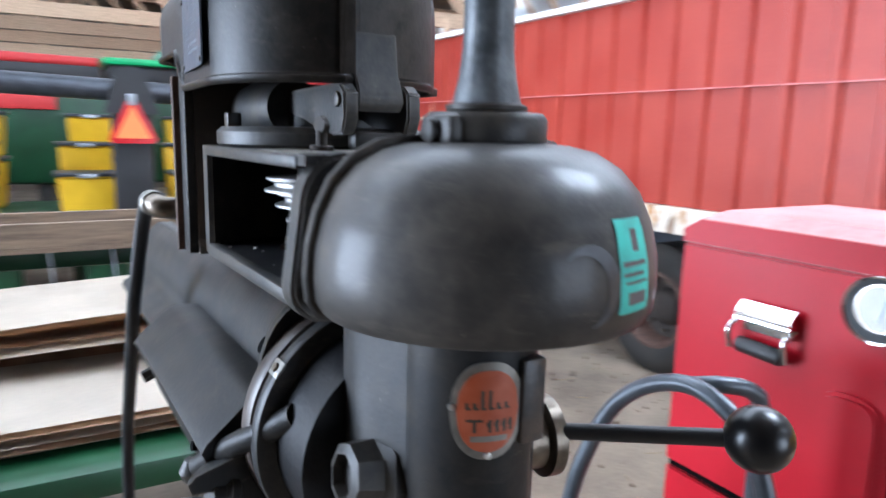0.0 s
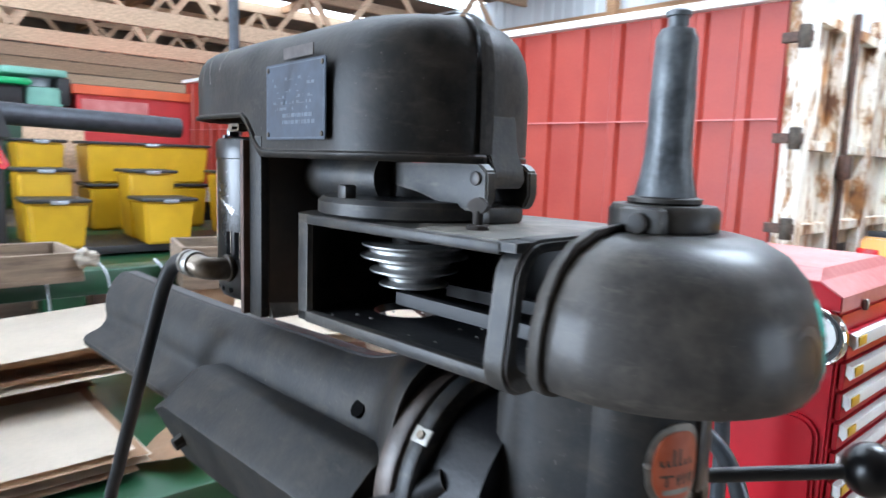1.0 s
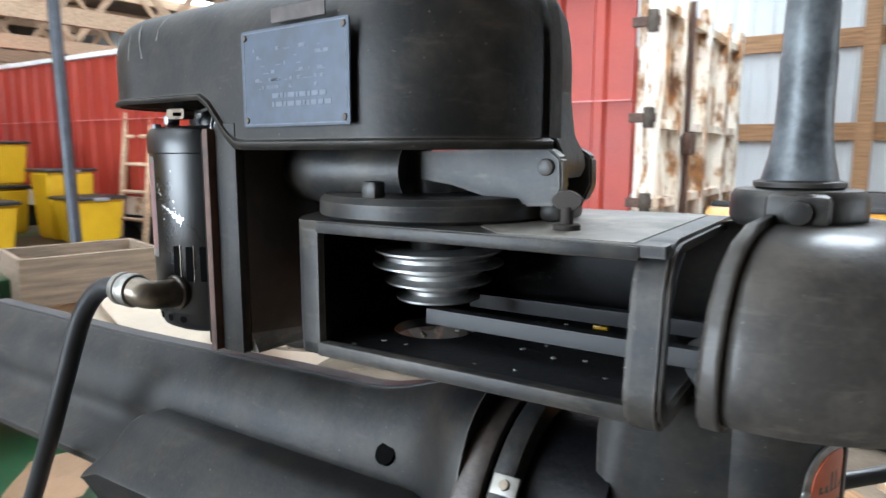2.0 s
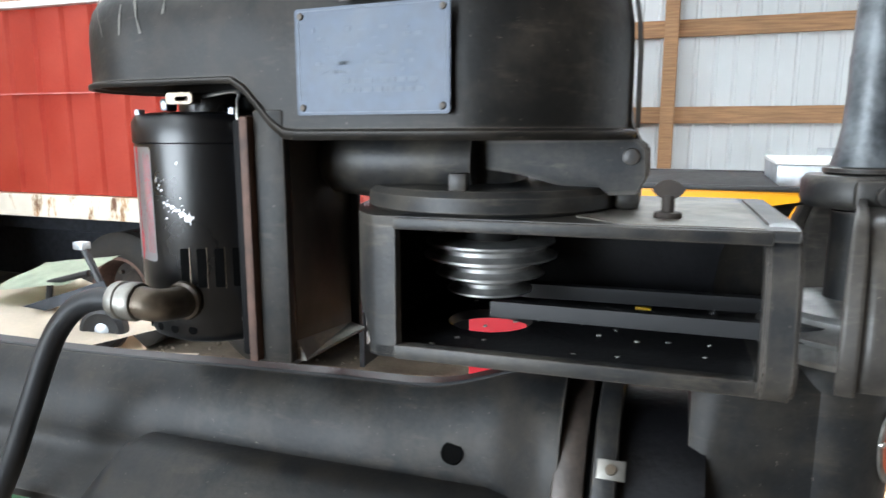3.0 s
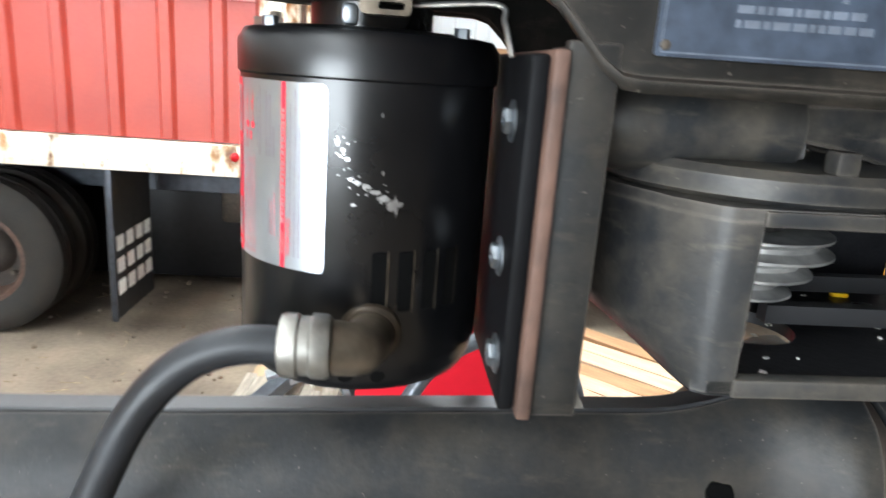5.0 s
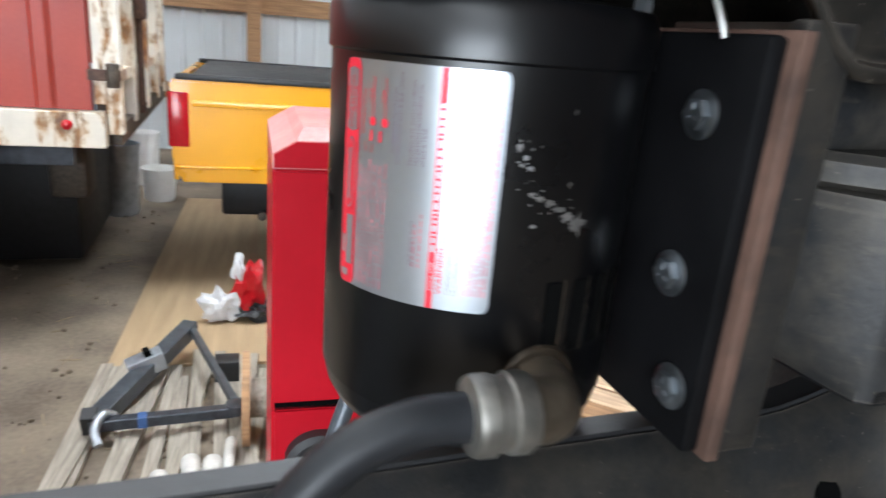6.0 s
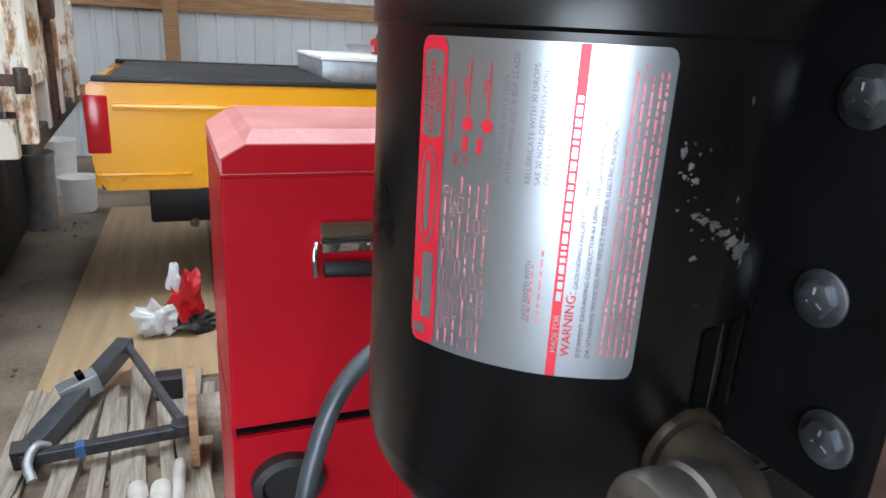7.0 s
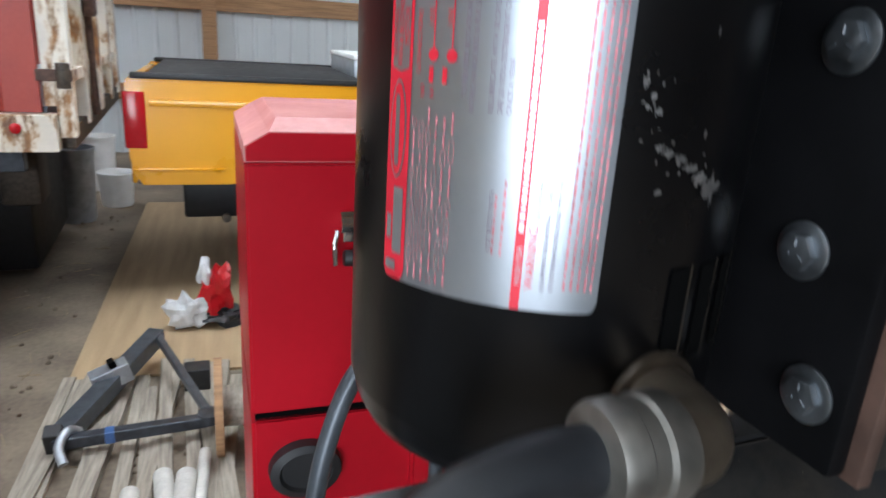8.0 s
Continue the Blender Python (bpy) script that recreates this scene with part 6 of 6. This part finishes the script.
    sheet_thing(-2.78 + rw.uniform(-0.02, 0.01), -0.25 + rw.uniform(-0.03, 0.03), 0.803 + k * 0.0145, 0.42, 1.4, rw.uniform(-2, 2), mt="card_brown")
sheet_thing(-2.72, -0.2, 0.88, 0.55, 1.45, 1, 1, 1)
sheet_thing(-2.74, -0.17, 0.898, 0.5, 1.42, -1, 1, 1, "card_brown")
sheet_thing(-2.75, -0.05, 0.925, 0.42, 1.5, -2, 2, 2, "card_brown")
sheet_thing(-2.73, 0.0, 0.952, 0.46, 1.5, 2, 2, 3, "card_brown")
sheet_thing(-2.72, 0.08, 0.985, 0.5, 1.55, 3, 2, 3)
for k in range(6):
    sheet_thing(-2.9 + 0.06 * k, 1.1 + 0.06 * k, 0.8 + 0.04 * k, 0.65, 0.8, 15 + 12 * k, rw.uniform(-6, 6), rw.uniform(-6, 6), "card_brown" if k == 2 else "card")
sheet_thing(-2.35, 1.3, 0.78, 0.5, 0.75, 12, 2, -3)
sheet_thing(-2.12, 0.6, 0.76, 0.26, 0.26, 40, 8, -14, "card_brown", "torn brown cardboard scrap on the stack")
cr = thing("wooden_crate", pose(-2.95, -0.9, 1.115, 0, 0, 2), "long weathered wooden crate on a steel beam", "crate")
for x in (-0.5, -0.12):
    part("side_board", box(bm_new(), x, x + 0.022, -1.5, 1.45, 0.0, 0.1, 0.003), M["crate"], cr, smooth=False)
for y in (-1.5, 1.43):
    part("end_board", box(bm_new(), -0.478, -0.12, y, y + 0.022, 0.0, 0.1, 0.003), M["crate"], cr, smooth=False)
part("bottom_board", box(bm_new(), -0.5, -0.098, -1.5, 1.452, -0.02, 0.0, 0.002), M["crate"], cr, smooth=False)
bm = bm_new()
bmesh.ops.create_icosphere(bm, subdivisions=3, radius=0.036)
for v in bm.verts:
    v.co = v.co * (1 + 0.7 * noise.noise(v.co * 40)) + Vector((-0.08, 1.455, 0.08))
rag = thing("rag", pose(-2.95, -0.9, 1.115, 0, 0, 2), "small dirty rag hung over the crate's corner", "rag")
part("cloth", bm, M["wood_grey"], rag)
cr2 = thing("open_box", pose(-3.3, 1.25, 1.0, 0, 0, -12), "open wooden box of odds and ends", "box")
part("stand", box(bm_new(), -0.18, 0.18, -0.2, 0.24, -0.3, 0.0, 0.01), M["card_brown"], cr2, smooth=False)
for x in (-0.2, 0.18):
    part("side_board", box(bm_new(), x, x + 0.02, -0.25, 0.3, 0.0, 0.2, 0.003), M["crate"], cr2, smooth=False)
for y in (-0.25, 0.28):
    part("end_board", box(bm_new(), -0.18, 0.18, y, y + 0.02, 0.0, 0.2, 0.003), M["crate"], cr2, smooth=False)
part("bottom_board", box(bm_new(), -0.18, 0.18, -0.23, 0.28, 0.0, 0.02, 0.002), M["wood_grey"], cr2, smooth=False)
for x, y in ((-2.95, -0.9), (-2.95, 0.9)):
    pb = thing("metal_bucket", pose(x + 0.75, y - 0.6, 0), "dented grey metal bucket under the implement", "bucket", "buckets")
    part("body", lathe(bm_new(), [(0.0, 0.01), (0.12, 0.01), (0.15, 0.32), (0.155, 0.32), (0.125, 0.0)], None, 28), M["galv"], pb)

# ---- corn planter: toolbar along y, hoppers in two rows
pl = thing("corn_planter", pose(0, 0, 0), "green corn planter with a dark steel toolbar", "planter")
part("toolbar", cyl(bm_new(), 0.078, (-5.6, -5.8, 2.04), (-5.6, 1.85, 1.81), 28, 0.01), M["dark_steel"], pl)
part("main_frame", box(bm_new(), -6.5, -6.3, -5.6, 3.0, 0.62, 0.78, 0.01), M["green"], pl)
part("hopper_rail", box(bm_new(), -6.75, -5.95, -5.6, 3.0, 0.78, 0.845, 0.01), M["rubber"], pl)
for y in (-5.0, -2.5, 0.05, 2.6):
    part("frame_leg", box(bm_new(), -6.46, -6.34, y, y + 0.1, 0.0, 0.62, 0.006), M["green"], pl)
for y in (-4.0, -1.4):
    part("toolbar_strut", box(bm_new(), -5.66, -5.54, y, y + 0.12, 0.75, 1.9, 0.01), M["dark_steel"], pl)
part("hitch_post", box(bm_new(), -5.68, -5.55, 0.36, 0.64, 0.75, 1.8, 0.02), M["rubber"], pl)
part("toolbar_foot", box(bm_new(), -6.4, -5.54, -5.6, 2.9, 0.68, 0.76, 0.01), M["green"], pl)
for i in range(11):
    y = -4.9 + i * 0.72
    part("row_unit", box(bm_new(), -5.98, -5.7, y, y + 0.3, 0.32, 0.72, 0.04), M["green"], pl)
    part("closing_wheel", cyl(bm_new(), 0.18, (-5.62, y + 0.12, 0.18), (-5.62, y + 0.18, 0.18), 28, 0.01), M["rubber"], pl)


def hopper(x, y, z, w, d, h):
    hp = thing("seed_hopper", pose(x, y, z), "yellow plastic seed hopper with a black lid", "hopper", "seed hoppers")
    bm = bm_new()
    k = 0.96 if w > 1 else 0.84
    lo = [(-d / 2 * 0.8, -w / 2 * k), (d / 2 * 0.8, -w / 2 * k), (d / 2 * 0.8, w / 2 * k), (-d / 2 * 0.8, w / 2 * k)]
    hi = [(-d / 2, -w / 2), (d / 2, -w / 2), (d / 2, w / 2), (-d / 2, w / 2)]
    a = [bm.verts.new((px, py, 0)) for px, py in lo]
    b = [bm.verts.new((px, py, h)) for px, py in hi]
    for i in range(4):
        bm.faces.new((a[i], a[(i + 1) % 4], b[(i + 1) % 4], b[i]))
    bm.faces.new(a[::-1])
    bm.faces.new(b)
    bmesh.ops.bevel(bm, geom=bm.edges[:], offset=0.02, segments=3, affect="EDGES")
    part("bin", bm, M["planter"], hp)
    part("lid", box(bm_new(), -d / 2 - 0.02, d / 2 + 0.02, -w / 2 - 0.02, w / 2 + 0.02, h, h + 0.028, 0.01), M["rubber"], hp)
    part("lid_catch", box(bm_new(), d / 2 + 0.02, d / 2 + 0.03, -0.06, 0.06, h - 0.01, h + 0.02, 0.004), M["galv"], hp)
    return hp


first = hopper(-6.05, 1.02, 0.845, 0.42, 0.4, 0.36)
for i in range(-7, 3):
    if i:
        copy_thing(first, pose(-6.05, 1.02 + i * 0.83, 0.845))
second = hopper(-6.5, 1.03, 0.845, 0.4, 0.36, 0.58)
for i in range(-7, 3):
    if i:
        copy_thing(second, pose(-6.5, 1.03 + i * 0.83, 0.845))
hopper(-7.3, 2.09, 0.845, 1.12, 0.5, 0.42)
hopper(-7.3, 2.09, 1.295, 1.14, 0.52, 0.37)
lower = hopper(-7.3, 1.14, 0.845, 0.36, 0.5, 0.42)
upper = hopper(-7.3, 1.14, 1.295, 0.38, 0.52, 0.37)
for i in range(1, 6):
    copy_thing(lower, pose(-7.3, 1.14 - i * 0.87, 0.845))
    copy_thing(upper, pose(-7.3, 1.14 - i * 0.87, 1.295))
part("rear_shelf", box(bm_new(), -7.7, -6.75, -5.6, 3.0, 0.8, 0.845, 0.01), M["green"], pl)
part("shelf_leg", box(bm_new(), -7.3, -7.2, -5.0, -4.9, 0, 0.8, 0.006), M["green"], pl)
part("shelf_leg", box(bm_new(), -7.3, -7.2, 2.8, 2.9, 0, 0.8, 0.006), M["green"], pl)
# slow-vehicle triangle on its black bracket
sg = thing("slow_vehicle_sign", pose(-5.48, 0.495, 1.648, 0, 0, 90) @ Matrix.Diagonal((0.68, 1, 0.74, 1)), "orange slow-vehicle triangle with a red border", "sign")
part("bracket", prism(bm_new(), [(-0.27, 0.05), (0.27, 0.05), (0.15, 0.42), (0.06, 0.5), (-0.06, 0.5), (-0.15, 0.42)], 0.0, 0.03, SWAP_XZ), M["rubber"], sg, smooth=False)
part("border", prism(bm_new(), [(-0.24, -0.2), (-0.2, -0.24), (0.2, -0.24), (0.24, -0.2), (0.05, 0.17), (-0.05, 0.17)], -0.012, -0.002, SWAP_XZ), M["lamp_red"], sg, smooth=False)
part("triangle", prism(bm_new(), [(-0.175, -0.19), (0.175, -0.19), (0.0, 0.135)], -0.018, -0.0125, SWAP_XZ), M["sign_orange"], sg, smooth=False)
part("hanger", box(bm_new(), -0.035, 0.035, -0.03, -0.013, 0.13, 0.24, 0.004), M["galv"], sg)

# ---- machines farther off in the shed
wg = thing("red_wagon", pose(-10.2, 3.29, 0), "big red gravity wagon parked deep in the barn", "wagon")
bm = bm_new()
lo = [(-0.9, -0.7), (0.9, -0.7), (0.9, 0.7), (-0.9, 0.7)]
a = [bm.verts.new((px, py, 1.0)) for px, py in lo]
b = [bm.verts.new((px * 1.3, py * 2.0, 1.7)) for px, py in lo]
c = [bm.verts.new((px * 1.3, py * 2.0, 2.25)) for px, py in lo]
for p, q in ((a, b), (b, c)):
    for i in range(4):
        bm.faces.new((p[i], p[(i + 1) % 4], q[(i + 1) % 4], q[i]))
bm.faces.new(a[::-1])
bm.faces.new(c)
part("hopper_box", bm, M["red_wagon"], wg, smooth=False)
part("top_rim", box(bm_new(), -1.22, 1.22, -1.45, 1.45, 2.25, 2.36, 0.01), M["orange_red"], wg, smooth=False)
part("pale_panel", box(bm_new(), 1.172, 1.2, -1.36, -0.6, 2.04, 2.2, 0.01), M["red_dusty_lit"], wg, smooth=False)
for y in (-0.7, 0.7):
    for x in (-0.7, 0.7):
        wheel(wg, x, y, 0.4, 0.4, 0.25, "dark_steel")
part("running_gear", box(bm_new(), -0.8, 0.8, -0.7, 0.7, 0.4, 1.0, 0.02), M["dark_steel"], wg)
cb = thing("green_combine", pose(-10.0, -1.6, 0), "large green combine harvester parked deep in the barn", "combine")
part("body", box(bm_new(), -1.4, 1.0, -2.2, 3.3, 0.9, 2.1, 0.08), M["green"], cb)
part("side_shield", box(bm_new(), 1.0, 1.04, -2.0, 1.6, 1.75, 1.95, 0.01), M["red_wagon"], cb)
part("cab", box(bm_new(), 0.1, 1.0, 2.15, 2.95, 2.08, 2.3, 0.03), M["rubber"], cb)
part("cab_roof", box(bm_new(), 0.0, 1.12, 2.1, 3.02, 2.29, 2.37, 0.035), M["green_bright"], cb)
part("side_tank", box(bm_new(), 0.1, 0.95, 2.98, 3.36, 2.08, 2.3, 0.03), M["green_pale"], cb)
part("tank_lid", box(bm_new(), 0.05, 1.0, 2.74, 3.4, 2.42, 2.5, 0.02), M["green_pale"], cb)
part("tank_post", box(bm_new(), 0.3, 0.7, 3.05, 3.3, 2.28, 2.44, 0.02), M["galv"], cb)
part("end_box", box(bm_new(), 0.6, 0.95, 3.3, 3.44, 2.1, 2.42, 0.02), M["rubber"], cb)
part("auger_trough", box(bm_new(), 0.3, 1.0, -2.0, 2.08, 2.08, 2.27, 0.03), M["rubber"], cb)
part("auger_cover", cyl(bm_new(), 0.06, (0.95, -2.0, 2.36), (0.95, 2.06, 2.3), 24, 0.01), M["red_wagon"], cb)
for y in (-1.7, 1.6):
    wheel(cb, 0.2, y, 0.7, 0.7, 0.45, "planter")
gb = thing("plywood_board", pose(-7.75, 1.38, 0, 0, -3, 0), "pale plywood board leaning behind the hoppers", "board")
part("sheet", box(bm_new(), -0.02, 0.0, -0.25, 0.3, 0.0, 1.92, 0.003), M["wood_pale"], gb, smooth=False)
gp = thing("steel_pole", pose(-5.05, 2.1, 0, 0, -2, 0), "slim grey steel pole standing upright", "pole")
part("shaft", cyl(bm_new(), 0.04, (0, 0, 0), (0, 0, 2.9), 18), M["dark_steel"], gp)

# ---- lumber beside the tool chest
rb = random.Random(5)
for layer in range(4):
    for i in range(7):
        L = rb.uniform(1.5, 1.9)
        b = thing("lumber_board", pose(0.5 + 0.64 * (i - 3) * 0.15, 2.8 + 0.77 * (i - 3) * 0.15, layer * 0.045, 0, 0, -40 + rb.uniform(-2.5, 2.5)), "fresh pale pine board in a low stack", "board", "lumber stack")
        part("plank", box(bm_new(), -L / 2, L / 2 + rb.uniform(-0.1, 0.1), -0.068, 0.068, 0, 0.04, 0.002), M["wood_pale" if (i + layer) % 3 else "wood"], b, smooth=False)

# ---- small black stand on the stacked sheets
bs = thing("black_stand", pose(0.14, 0, -0.01), "small black bent-steel stand on stacked cardboard", "stand")
part("rear_leg", tube(bm_new(), spline([(-2.62, 1.5, 1.25), (-2.53, 1.5, 1.07), (-2.5, 1.49, 0.88)], 4), 0.013, 8), M["rubber"], bs)
part("front_leg", tube(bm_new(), [(-2.6, 1.5, 1.15), (-2.8, 1.5, 1.1), (-2.82, 1.48, 0.9)], 0.012, 8), M["rubber"], bs)
part("head", box(bm_new(), -2.645, -2.6, 1.48, 1.52, 1.235, 1.262, 0.004), M["galv"], bs)

wl = thing("small_wheel", pose(-2.294, 1.4, 0.98, 0, 12, 20), "small black rubber wheel with a grey hub on the heap", "wheel")
t = part("tyre", lathe(bm_new(), [(0.048, -0.02), (0.06, -0.026), (0.076, -0.018), (0.08, 0), (0.076, 0.018), (0.06, 0.026), (0.048, 0.02)], Matrix.Rotation(radians(90), 4, "X"), 40), M["rubber"], wl)
part("hub", lathe(bm_new(), [(0, -0.03), (0.02, -0.03), (0.024, -0.02), (0.048, -0.016), (0.048, 0.016), (0.024, 0.02), (0, 0.03)], Matrix.Rotation(radians(90), 4, "X"), 32), M["galv"], t)
for x, y, z, L, rz, ry, mt, label in ((-2.3, 1.33, 0.865, 0.62, -28, 6, "wood_pink", "pinkish board end on the cardboard heap"), (-2.52, 1.5, 0.93, 0.5, 24, -5, "wood_pink", "pinkish board end on the cardboard heap"), (-2.62, 1.44, 1.0, 0.55, 10, -18, "dark_steel", "dark angle iron lying on the heap")):
    o = thing("heap_board" if mt != "dark_steel" else "angle_iron", pose(x, y, z, 0, ry, rz), label, "board" if mt != "dark_steel" else "angle iron")
    bm = box(bm_new(), -L / 2, L / 2, -0.05, 0.05, 0, 0.018, 0.002) if mt != "dark_steel" else prism(bm_new(), [(0, 0), (0.04, 0), (0.04, 0.005), (0.005, 0.005), (0.005, 0.04), (0, 0.04)], -L / 2, L / 2, ALONG_X)
    part("plank" if mt != "dark_steel" else "bar", bm, M[mt], o, smooth=False)
sheet_thing(-2.75, 1.6, 1.1, 0.32, 0.36, 18, 6, -6, "sheet_green", "pale green painted sheet on the cardboard heap")

# ---- straw and crumbs of earth on the floor
rg = random.Random(31)
bm = bm_new()
for i in range(240):
    x, y, L = rg.uniform(-4.6, -0.9), rg.uniform(2.2, 6.2), rg.uniform(0.015, 0.06)
    if -1.66 < x < -0.85 and y > 3.2:
        continue
    box(bm, -L, L, -0.0018, 0.0018, 0, 0.003, 0, pose(x, y, 0.0005, 0, 0, rg.uniform(0, 180)))
tagged(part("straw_litter", bm, M["straw"], smooth=False), "scattered straw on the dirt floor", "straw", kind="stuff")
bm = bm_new()
for i in range(420):
    x, y, r = rg.uniform(-4.6, -0.9), rg.uniform(2.2, 6.2), rg.uniform(0.004, 0.018)
    if -1.66 < x < -0.85 and y > 3.2:
        continue
    bmesh.ops.create_icosphere(bm, subdivisions=1, radius=r, matrix=pose(x, y, r * 0.35, 0, 0, rg.uniform(0, 180)))
tagged(part("earth_crumbs", bm, M["dirt"], smooth=False), "loose crumbs of dry earth on the floor", "earth", kind="stuff")
